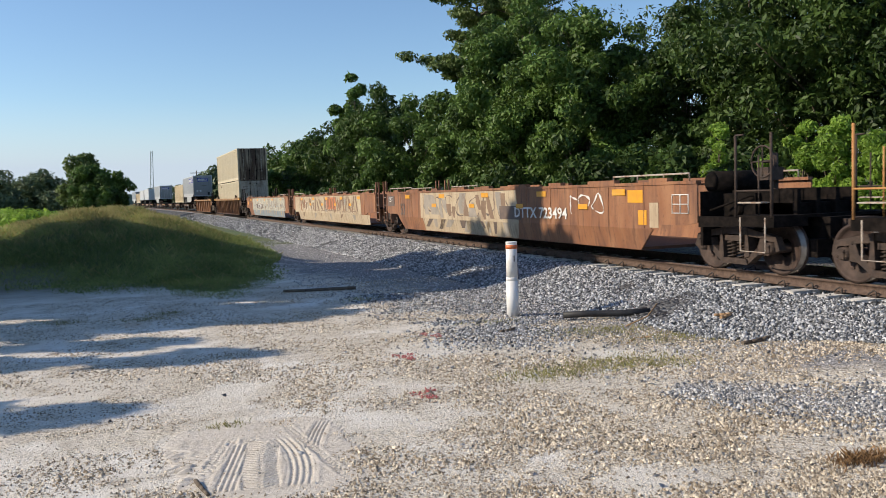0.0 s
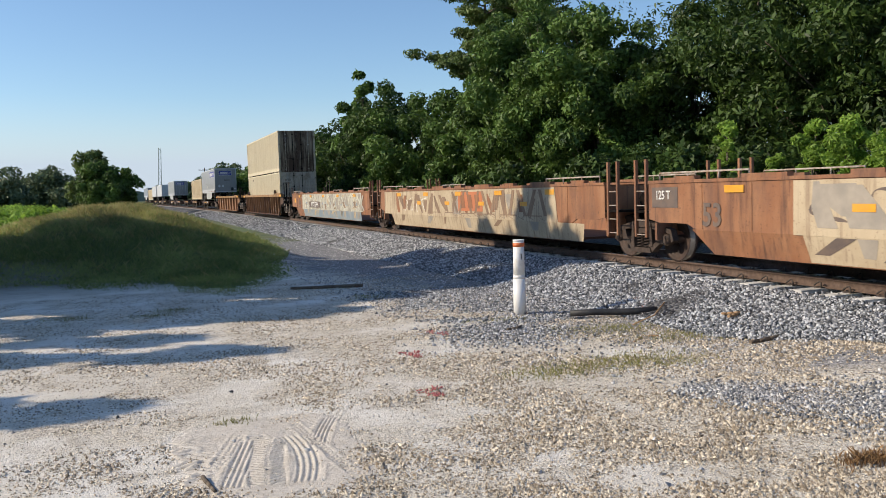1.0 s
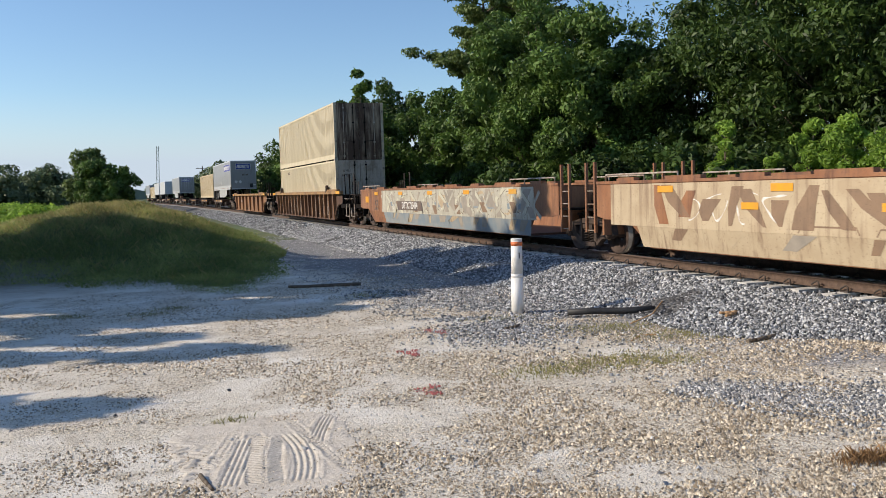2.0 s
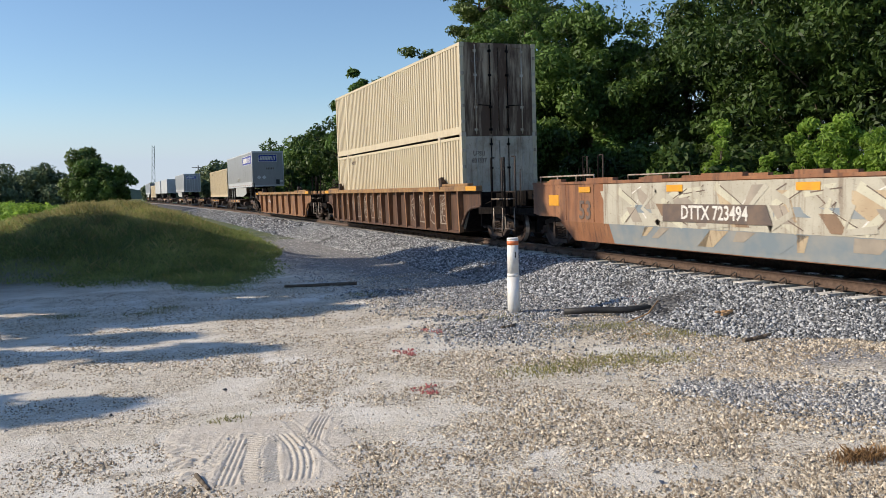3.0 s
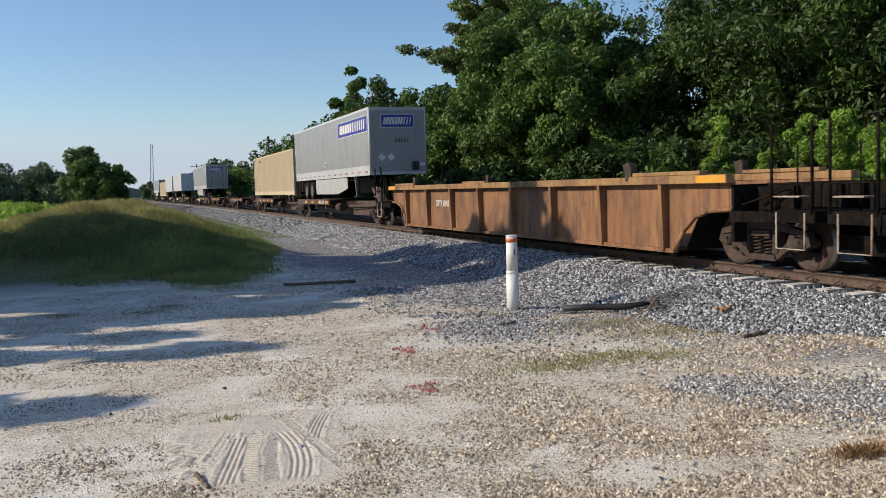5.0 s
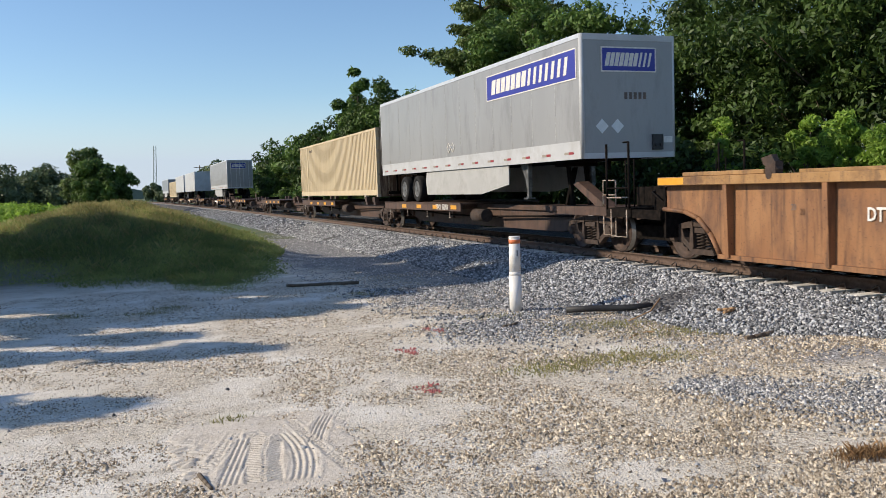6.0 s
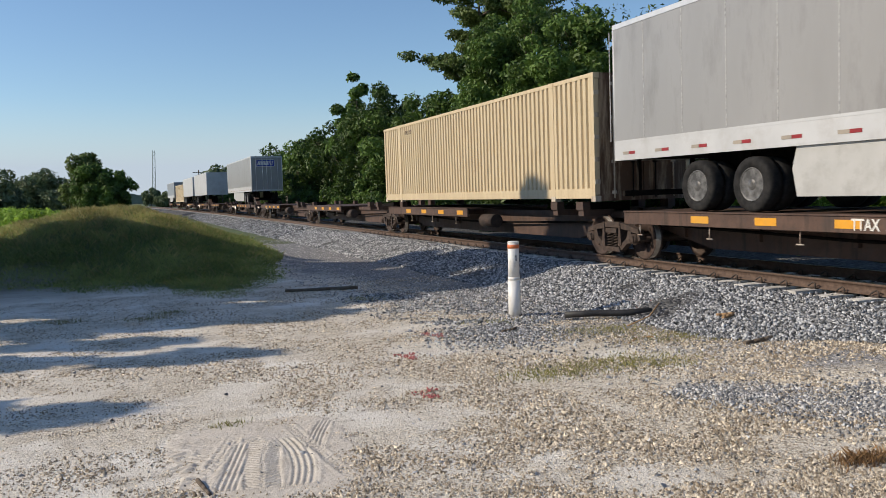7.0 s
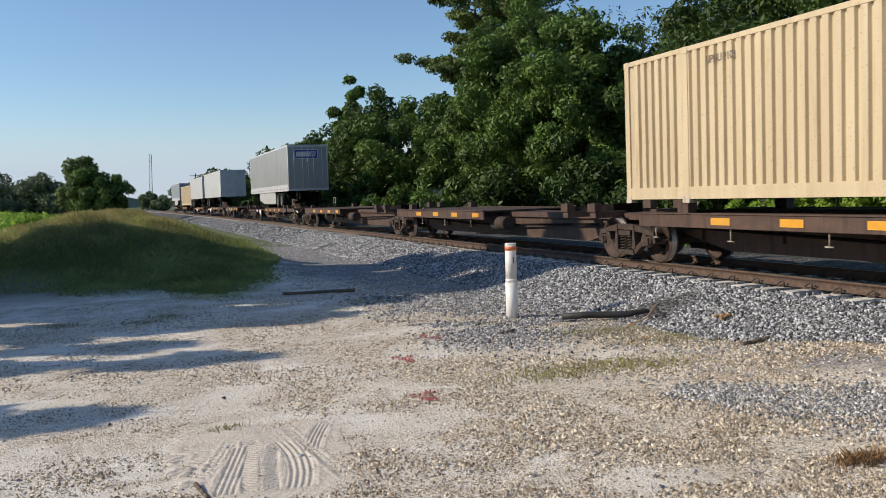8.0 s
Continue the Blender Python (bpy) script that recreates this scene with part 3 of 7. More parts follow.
def build_trees():
    # trees set back on the right take LEAF, whose dark tone paints their shade
    wood = [  # x, y, height, spread, leaf, leaves
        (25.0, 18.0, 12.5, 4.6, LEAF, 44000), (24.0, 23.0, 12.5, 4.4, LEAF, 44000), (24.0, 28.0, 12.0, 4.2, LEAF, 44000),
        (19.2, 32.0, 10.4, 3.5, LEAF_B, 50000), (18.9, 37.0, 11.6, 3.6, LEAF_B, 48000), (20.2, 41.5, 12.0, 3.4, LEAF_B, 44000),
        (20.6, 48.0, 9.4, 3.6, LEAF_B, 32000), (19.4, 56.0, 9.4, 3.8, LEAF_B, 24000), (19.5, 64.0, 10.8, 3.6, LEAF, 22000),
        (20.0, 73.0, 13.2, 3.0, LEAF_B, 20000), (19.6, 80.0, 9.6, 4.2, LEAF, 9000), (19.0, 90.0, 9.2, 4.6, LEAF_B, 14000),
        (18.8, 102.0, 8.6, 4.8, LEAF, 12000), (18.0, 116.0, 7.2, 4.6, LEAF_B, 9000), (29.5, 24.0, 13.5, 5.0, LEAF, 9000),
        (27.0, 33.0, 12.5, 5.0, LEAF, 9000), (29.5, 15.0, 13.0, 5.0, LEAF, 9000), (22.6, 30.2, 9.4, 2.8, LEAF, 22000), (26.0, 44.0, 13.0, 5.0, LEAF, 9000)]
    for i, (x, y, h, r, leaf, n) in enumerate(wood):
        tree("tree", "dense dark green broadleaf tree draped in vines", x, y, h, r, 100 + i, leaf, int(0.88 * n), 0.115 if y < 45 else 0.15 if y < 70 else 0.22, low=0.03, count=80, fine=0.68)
    pine("pine_tree", "tall pine with open tiers of needles", 22.7, 52.0, 17.2, 7, 38000)
    pine("pine_tree", "tall pine with open tiers of needles", 23.5, 47.0, 15.6, 8, 24000)
    for i, (x, y, h, r) in enumerate([(16.7, 20.6, 4.3, 0.55), (17.0, 18.9, 3.2, 0.5), (17.3, 17.9, 3.9, 0.5), (16.6, 23.2, 2.9, 0.5), (17.4, 17.0, 3.3, 0.5), (16.8, 16.3, 4.1, 0.55), (17.2, 15.6, 3.4, 0.5),
                                      (16.9, 14.9, 4.2, 0.6), (17.3, 14.2, 3.5, 0.55), (17.0, 13.3, 4.1, 0.6), (16.5, 19.6, 2.4, 0.45), (16.4, 17.4, 2.2, 0.5), (16.5, 15.3, 2.3, 0.5), (16.7, 21.9, 2.3, 0.45), (17.6, 12.5, 3.7, 0.6)]):
        tree("young_tree", "bright green leafy sapling at the wood's edge", x, y, h, r, 300 + i, LEAF_Y, 5200, 0.062, low=0.03, count=26, fine=1.25, group="saplings by the track", trunk=0.05, category="sapling")
    for i in range(13):
        y = 22.5 + 5.6 * i * (1 + 0.05 * i)
        rng = np.random.default_rng(500 + i)
        # the first three bushes take the shade-dark LEAF too
        tree("bush", "green vine-covered bush beside the track", 16.6 + 0.8 * rng.random(), y, 2.6 + 1.3 * rng.random(), 1.9 + 0.6 * rng.random() + 0.05 * i, 520 + i,
             LEAF if i < 3 else LEAF_B, 8200, 0.12 + 0.006 * i, low=0.02, count=24, group="bushes by the track", trunk=0.06, category="bush")
    # field side
    tree("tree", "rounded dark green tree standing in the field", -2.2, 112.0, 7.4, 3.5, 41, LEAF_B, 24000, 0.19, low=0.06, count=60, fine=0.8, group="field trees", z=0.0)
    tree("tree", "taller thin-topped tree behind the field tree", -4.6, 128.0, 9.2, 3.4, 42, LEAF_P, 8000, 0.24, low=0.1, group="field trees")
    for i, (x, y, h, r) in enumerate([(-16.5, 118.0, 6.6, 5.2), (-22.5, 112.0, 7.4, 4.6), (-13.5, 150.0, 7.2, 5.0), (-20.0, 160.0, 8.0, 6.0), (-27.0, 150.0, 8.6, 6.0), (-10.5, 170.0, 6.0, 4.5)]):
        tree("tree", "hazy green tree on the far side of the field", x, y, h, r, 60 + i, LEAF_HAZE, 9000, 0.3, low=0.03, group="field trees")
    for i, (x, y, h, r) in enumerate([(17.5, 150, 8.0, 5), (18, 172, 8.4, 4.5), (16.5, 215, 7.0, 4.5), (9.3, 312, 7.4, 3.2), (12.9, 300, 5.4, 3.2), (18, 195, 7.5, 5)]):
        tree("tree", "distant hazy green tree beside the railway line", x, y, h, r, 80 + i, LEAF_HAZE, 5000, 0.4, low=0.02, group="distant trees")
    # trees on the lot's far edge that shade the ground
    shade = [(-8.2, 24.2, 13.8, 2.4), (-8.6, 27.8, 13.0, 2.6), (-9.5, 31.4, 10.2, 2.4), (-8.6, 22.4, 10.4, 1.0), (-9.0, 20.4, 9.2, 0.95),
             (-9.0, 18.3, 8.2, 0.75), (-9.3, 19.4, 8.6, 0.7), (-9.0, 16.45, 6.9, 0.42), (-9.0, 15.1, 6.7, 0.5), (-9.0, 12.0, 6.9, 0.65), (-13.5, 25.6, 13.0, 2.6), (-12.0, 22.6, 11.4, 1.9), (-12.5, 30.0, 11.0, 2.8)]
    for i, (x, y, h, r) in enumerate(shade):
        tree("tree", "leafy tree at the edge of the gravel lot", x, y, h, r, 140 + i, LEAF, 7500 if r > 1.5 else 2000, 0.34, low=0.1, count=26, group="lot trees", trunk=0.14)


build_trees()


def build_far_wood():
    """A low hazy line of woods at the horizon."""
    rng = np.random.default_rng(9)
    bm = bmesh.new()
    a = np.arange(-60, 96, 0.35)
    low, high = [], []
    for k, d in enumerate(a):
        r = 900.0
        h = 9 + 3.5 * math.sin(k * 0.31) * math.sin(k * 0.11) + 2.2 * rng.random()
        x, y = r * math.sin(radians(d)), r * math.cos(radians(d))
        low.append(bm.verts.new((x, y, -1)))
        high.append((bm.verts.new((x, y, h)), bm.verts.new((x * 1.03, y * 1.03, h * 0.8))))
    for i in range(len(a) - 1):
        bm.faces.new((low[i], low[i + 1], high[i + 1][0], high[i][0]))
        bm.faces.new((high[i][0], high[i + 1][0], high[i + 1][1], high[i][1]))
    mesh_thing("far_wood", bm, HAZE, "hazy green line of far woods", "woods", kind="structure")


build_far_wood()


# ---- running gear ----
def coil(bm, x, y, z0, z1, r, turns=5, wire=0.016):
    pts = [Vector((x + r * math.cos(a), y + r * math.sin(a), z0 + (z1 - z0) * a / (2 * math.pi * turns))) for a in np.linspace(0, 2 * math.pi * turns, turns * 7)]
    pipe_run(bm, pts, wire, 4)


def wheelset_mesh():
    bm = bmesh.new()
    for s in (-1, 1):
        o = [(-0.02, 0.16), (0.02, 0.30), (0.03, 0.40), (0.065, 0.41), (0.065, 0.462), (-0.055, 0.457), (-0.055, 0.49), (-0.085, 0.49), (-0.085, 0.41), (-0.03, 0.38), (-0.055, 0.30), (-0.08, 0.16)]
        seg = 32
        rings = [[bm.verts.new((s * (0.755 + x), r * math.cos(2 * math.pi * i / seg), r * math.sin(2 * math.pi * i / seg))) for i in range(seg)] for x, r in o]
        for a, (ra, rb) in enumerate(zip(rings, rings[1:] + rings[:1])):
            for i in range(seg):
                f = bm.faces.new((ra[i], ra[(i + 1) % seg], rb[(i + 1) % seg], rb[i]))
                f.smooth, f.material_index = True, 1 if a == 4 else 0
        for k in range(4):   # cast ribs and marks on the plate
            a = k * math.pi / 2 + 0.4
            box(bm, s * 0.775 - 0.008, s * 0.775 + 0.008, 0.26 * math.cos(a) - 0.03, 0.26 * math.cos(a) + 0.03, 0.26 * math.sin(a) - 0.012, 0.26 * math.sin(a) + 0.012)
    rod(bm, (-1.08, 0, 0), (1.08, 0, 0), 0.085, 0.085, 12)
    return mesh_of("wheelset", bm, WHEEL, TREAD)


def truck_mesh():
    """Two cast side frames and a bolster; axles 1.73 m apart, origin on the rail plane."""
    bm = bmesh.new()
    for s in (-1, 1):
        x0, x1 = (s * 1.0 - 0.07, s * 1.0 + 0.07)
        for e in (-1, 1):
            prism(bm, [(e * 0.30, 0.80), (e * 0.62, 0.74), (e * 0.72, 0.62), (e * 0.30, 0.66)], x0, x1)
            prism(bm, [(e * 0.62, 0.74), (e * 1.02, 0.66), (e * 1.10, 0.44), (e * 1.02, 0.40), (e * 0.98, 0.57), (e * 0.72, 0.60)], x0, x1)
            prism(bm, [(e * 0.76, 0.60), (e * 0.76, 0.36), (e * 0.60, 0.34), (e * 0.34, 0.16), (e * 0.30, 0.27), (e * 0.58, 0.46), (e * 0.64, 0.62)], x0, x1)
            prism(bm, [(e * 0.30, 0.80), (e * 0.34, 0.80), (e * 0.40, 0.30), (e * 0.27, 0.27)], x0 - 0.02, x1 + 0.02)
            rod(bm, (s * 0.93, e * 0.865, 0.457), (s * 1.12, e * 0.865, 0.457), 0.115, 0.105, 12)
            box(bm, s * 1.12 - 0.02, s * 1.12 + 0.02, e * 0.865 - 0.07, e * 0.865 + 0.07, 0.39, 0.53)
            rod(bm, (s * 1.10, e * 0.865 - 0.05, 0.50), (s * 1.155, e * 0.865 - 0.05, 0.50), 0.018, 0.018, 6)
            rod(bm, (s * 1.10, e * 0.865 + 0.05, 0.43), (s * 1.155, e * 0.865 + 0.05, 0.43), 0.018, 0.018, 6)
        prism(bm, [(-0.34, 0.80), (0.34, 0.80), (0.30, 0.68), (-0.30, 0.68)], x0, x1)
        prism(bm, [(-0.36, 0.15), (0.36, 0.15), (0.32, 0.25), (-0.32, 0.25)], x0 - 0.03, x1 + 0.03)
        box(bm, s * 0.98 - 0.12, s * 0.98 + 0.12, -0.22, 0.22, 0.56, 0.66)
    box(bm, -0.95, 0.95, -0.2, 0.2, 0.5, 0.72)
    for e in (-1, 1):
        box(bm, -0.72, 0.72, e * 0.36 - 0.05, e * 0.36 + 0.05, 0.32, 0.46)
    return mesh_of("truck", bm, IRON)


def spring_mesh():
    bm = bmesh.new()
    coil(bm, 0, 0, 0.25, 0.56, 0.085)
    return mesh_of("spring", bm, IRON)


WHEELSET, TRUCK, SPRING = wheelset_mesh(), truck_mesh(), spring_mesh()
MOVERS, WHEELS = [], []


def add_truck(car, y):
    ob = part("truck", TRUCK, None, car, m=pose(0, y, 0))
    for s in (-1, 1):
        for d in (-0.13, 0.13):
            part("spring", SPRING, None, ob, m=pose(s * 1.0, d, 0))
    for e in (-1, 1):
        w = part("wheelset", WHEELSET, None, ob, m=pose(0, e * 0.865, 0.457))
        WHEELS.append((w, e * 0.865))
    return ob


WHITE_ROD = surface("worn_pale_steel", (0.42, 0.37, 0.31), (0.24, 0.15, 0.10), 9, rough=0.6, relief=0)


def end_platform(car, y_in, e, paint, tall=True, post=None):
    """The end of a well car above its truck: sill, deck, crossover railings, brake gear, coupler. e: -1 towards the viewer's end, +1 away."""
    a = lambda d: y_in + e * d
    lo, hi = sorted((a(0.0), a(2.15)))
    bm = bmesh.new()
    box(bm, -0.35, 0.35, lo, hi, 0.62, 0.98)
    prism(bm, [(a(0.0), 1.0), (a(1.9), 1.0), (a(1.9), 0.86), (a(0.0), 0.80)], -1.28, -1.18)
    prism(bm, [(a(0.0), 1.0), (a(1.9), 1.0), (a(1.9), 0.86), (a(0.0), 0.80)], 1.18, 1.28)
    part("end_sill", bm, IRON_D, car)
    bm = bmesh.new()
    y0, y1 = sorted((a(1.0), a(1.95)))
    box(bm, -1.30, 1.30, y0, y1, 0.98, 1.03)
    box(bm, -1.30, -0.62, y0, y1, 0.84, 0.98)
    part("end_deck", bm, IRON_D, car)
    bm = bmesh.new()   # deep draft gear, bulked out with dark blocks standing for the shade between the sills
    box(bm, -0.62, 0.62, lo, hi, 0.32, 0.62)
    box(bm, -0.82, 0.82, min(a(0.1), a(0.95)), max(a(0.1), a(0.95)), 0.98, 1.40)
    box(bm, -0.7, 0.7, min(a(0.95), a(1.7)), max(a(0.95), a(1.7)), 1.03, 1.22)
    part("draft_fill", bm, IRON_D, car)
    # ribs added to the same dark fill
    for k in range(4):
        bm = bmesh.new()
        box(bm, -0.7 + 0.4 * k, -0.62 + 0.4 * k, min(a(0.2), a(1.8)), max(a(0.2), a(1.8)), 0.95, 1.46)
        part("fill_rib", bm, IRON_D, car)
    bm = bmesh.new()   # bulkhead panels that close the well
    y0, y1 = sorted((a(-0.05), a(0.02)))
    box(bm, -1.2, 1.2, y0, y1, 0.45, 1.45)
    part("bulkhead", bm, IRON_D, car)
    bm = bmesh.new()   # coupler
    y0, y1 = sorted((a(1.9), a(2.55)))
    box(bm, -0.10, 0.10, y0, y1, 0.76, 0.94)
    y0, y1 = sorted((a(2.4), a(2.62)))
    box(bm, -0.17, 0.15, y0, y1, 0.72, 0.98)
    part("coupler", bm, IRON, car)
    bm = bmesh.new()   # hose
    pipe_run(bm, [Vector((-0.3, a(1.95), 0.85)), Vector((-0.33, a(2.2), 0.6)), Vector((-0.25, a(2.5), 0.5)), Vector((-0.1, a(2.7), 0.6))], 0.025, 6)
    part("brake_hose", bm, IRON_D, car)
    for s in (-1, 1):
        bm = bmesh.new()
        x = s * 1.30
        h = 2.4 if tall else 1.75
        for d in (1.05, 1.9):
            rod(bm, (x, a(d), 1.0), (x, a(d), h), 0.024, 0.024, 6)
        rod(bm, (x, a(1.05), h), (x, a(1.25), h), 0.018, 0.018, 6)
        rod(bm, (x, a(1.05), 1.45), (x, a(1.9), 1.45), 0.016, 0.016, 6)
        for d in (1.3, 1.62):
            rod(bm, (x * 0.8, a(d), 1.0), (x * 0.8, a(d), h - 0.35), 0.015, 0.015, 6)
        part("handrail", bm, post or (IRON if paint is RUST else IRON_D), car)
        bm = bmesh.new()   # stirrup step
        pipe_run(bm, [Vector((x, a(1.15), 1.0)), Vector((x, a(1.15), 0.42)), Vector((x, a(1.75), 0.42)), Vector((x, a(1.75), 1.0))], 0.015, 6)
        part("step", bm, WHITE_ROD, car)
        bm = bmesh.new()
        box(bm, x - 0.09, x + 0.09, min(a(1.2), a(1.75)), max(a(1.2), a(1.75)), 1.24, 1.262)
        part("tread_plate", bm, WHITE_ROD, car)
    bm = bmesh.new()
    rod(bm, (-0.9, a(0.5), 1.14), (0.1, a(0.5), 1.14), 0.14, 0.14, 14)
    part("air_reservoir", bm, IRON_D, car)
    bm = bmesh.new()
    for k in range(3):
        box(bm, -0.75 + 0.5 * k, -0.6 + 0.5 * k, min(a(0.15), a(0.9)), max(a(0.15), a(0.9)), 1.0, 1.1 + 0.12 * k)
    pipe_run(bm, [Vector((-1.1, a(0.1), 1.1)), Vector((-0.9, a(0.9), 1.35)), Vector((0.6, a(1.0), 1.3))], 0.02, 6)
    part("brake_rigging", bm, IRON_D, car)


def brake_gear(car, y, e):
    """Brake wheel on a tall post with a cylinder, at the brake end."""
    bm = bmesh.new()
    rod(bm, (-0.35, y, 1.0), (-0.35, y, 2.1), 0.05, 0.05, 8)
    seg = 20
    ring = [Vector((-0.62 + 0.0, y + 0.28 * math.cos(2 * math.pi * i / seg), 1.95 + 0.28 * math.sin(2 * math.pi * i / seg))) for i in range(seg + 1)]
    pipe_run(bm, ring, 0.018, 5)
    for i in range(0, seg, 5):
        rod(bm, (-0.62, y, 1.95), ring[i], 0.013, 0.013, 5)
    rod(bm, (-0.62, y, 1.95), (-0.35, y, 1.95), 0.03, 0.03, 8)
    box(bm, -0.62, -0.30, y - 0.14, y + 0.14, 1.62, 1.85)
    part("brake_wheel", bm, IRON, car)
    bm = bmesh.new()
    rod(bm, (-0.95, y - e * 0.95, 1.62), (0.3, y - e * 0.95, 1.62), 0.2, 0.2, 16)
    rod(bm, (-1.0, y - e * 0.95, 1.62), (-0.95, y - e * 0.95, 1.62), 0.13, 0.2, 16)
    part("brake_cylinder", bm, IRON_D, car)


def side_mark(car, x, y, z, w, h, material, name="marking", slant=0.0):
    """A painted patch just proud of the near side of a car."""
    bm = bmesh.new()
    pts = [(y - w / 2 + slant, z + h / 2), (y + w / 2 + slant, z + h / 2), (y + w / 2 - slant, z - h / 2), (y - w / 2 - slant, z - h / 2)]
    prism(bm, pts, x - 0.004, x)
    return part(name, bm, material, car)


SIDE_TEXT = pose(0, 0, 0, 90, 0, -90)     # lettering that faces the lot


def car_text(car, words, y, z, size, material=None, x=-1.306, squeeze=0.8, name="car_lettering", slant=0.0):
    return letters(name, words, size, material or WHITE, car, pose(x, y, z) @ SIDE_TEXT, slant, squeeze)


def smooth_well(name, label, q0, q1, seed, trucks, paint=None):
    """Smooth-sided well car unit. q0, q1: ends of its side panels along the train; trucks: where its own trucks stand."""
    paint = paint or RUST
    mid, half = (q0 + q1) / 2, (q1 - q0) / 2
    car = thing(name, label, "rail car", "well cars")
    MOVERS.append((car, mid))
    wy = half - 1.5      # the deep well lies between
    for s in (-1, 1):
        bm = bmesh.new()
        out = [(-half, 1.60), (half, 1.60), (half, 0.88), (half - 0.35, 0.82), (wy + 0.25, 0.82), (wy, 0.72), (-wy, 0.72), (-wy - 0.25, 0.82), (-half + 0.35, 0.82), (-half, 0.88)]
        prism(bm, out, s * 1.30, s * 1.27)
        a = [bm.verts.new((s * 1.30, y, z)) for y, z in ((-wy - 0.1, 0.72), (wy + 0.1, 0.72))]
        b = [bm.verts.new((s * 1.22, y, z)) for y, z in ((wy - 0.45, 0.27), (-wy + 0.45, 0.27))]
        bm.faces.new((a[0], a[1], b[0], b[1]))
        c = [bm.verts.new((s * 1.27, y, z)) for y, z in ((-wy - 0.1, 0.72), (wy + 0.1, 0.72))]
        d = [bm.verts.new((s * 1.19, y, z)) for y, z in ((wy - 0.45, 0.27), (-wy + 0.45, 0.27))]
        bm.faces.new((c[1], c[0], d[1], d[0]))
        bm.faces.new((b[1], b[0], d[0], d[1]))
        side = part("side_panel", bm, paint, car)
        bm = bmesh.new()
        box(bm, s * 1.26 - 0.06, s * 1.26 + 0.05, -half, half, 1.60, 1.66)
        part("top_chord", bm, paint, car)
        for k in range(9):
            y = -half + 1.2 + (2 * half - 2.4) * k / 8
            w = 0.55 if k % 2 else 0.3
            bm = bmesh.new()
            box(bm, s * 1.24 - 0.07, s * 1.24 + 0.06, y - w, y + w, 1.66, 1.73)
            part("stacking_guide", bm, paint, car)
        for e in (-1, 1):
            bm = bmesh.new()
            y = e * (half - 1.6)
            pipe_run(bm, [Vector((s * 1.24, y - 1.3, 1.66)), Vector((s * 1.24, y - 1.3, 1.80)), Vector((s * 1.24, y + 1.3, 1.80)), Vector((s * 1.24, y + 1.3, 1.66))], 0.02, 6)
            for d in (-0.5, 0.4):
                rod(bm, (s * 1.24, y + d, 1.66), (s * 1.24, y + d, 1.80), 0.014, 0.014, 6)
            part("grab_rail", bm, WHITE_ROD, car)
        for k in range(13):
            y = -half + 1.7 + (2 * half - 3.4) * k / 12
            bm = bmesh.new()
            box(bm, s * 1.305 - 0.004, s * 1.305 + 0.004, y - 0.012, y + 0.012, 0.74, 1.58)
            part("seam", bm, paint, car)
    bm = bmesh.new()
    box(bm, -1.2, 1.2, -wy + 0.4, wy - 0.4, 0.27, 0.33)
    part("well_floor", bm, RUST_D, car)
    for y in trucks:
        add_truck(car, y - mid)
    return car, half


def widen(car, k):
    """Bring a car body, built slim, to its true width; the running gear keeps its gauge."""
    for ch in car.children:
        if ch.name.startswith("truck"):
            continue
        if ch.matrix_basis.translation.length > 0:
            ch.location.x *= k
        else:
            ch.data.transform(Matrix.Diagonal((k, 1, 1, 1)))


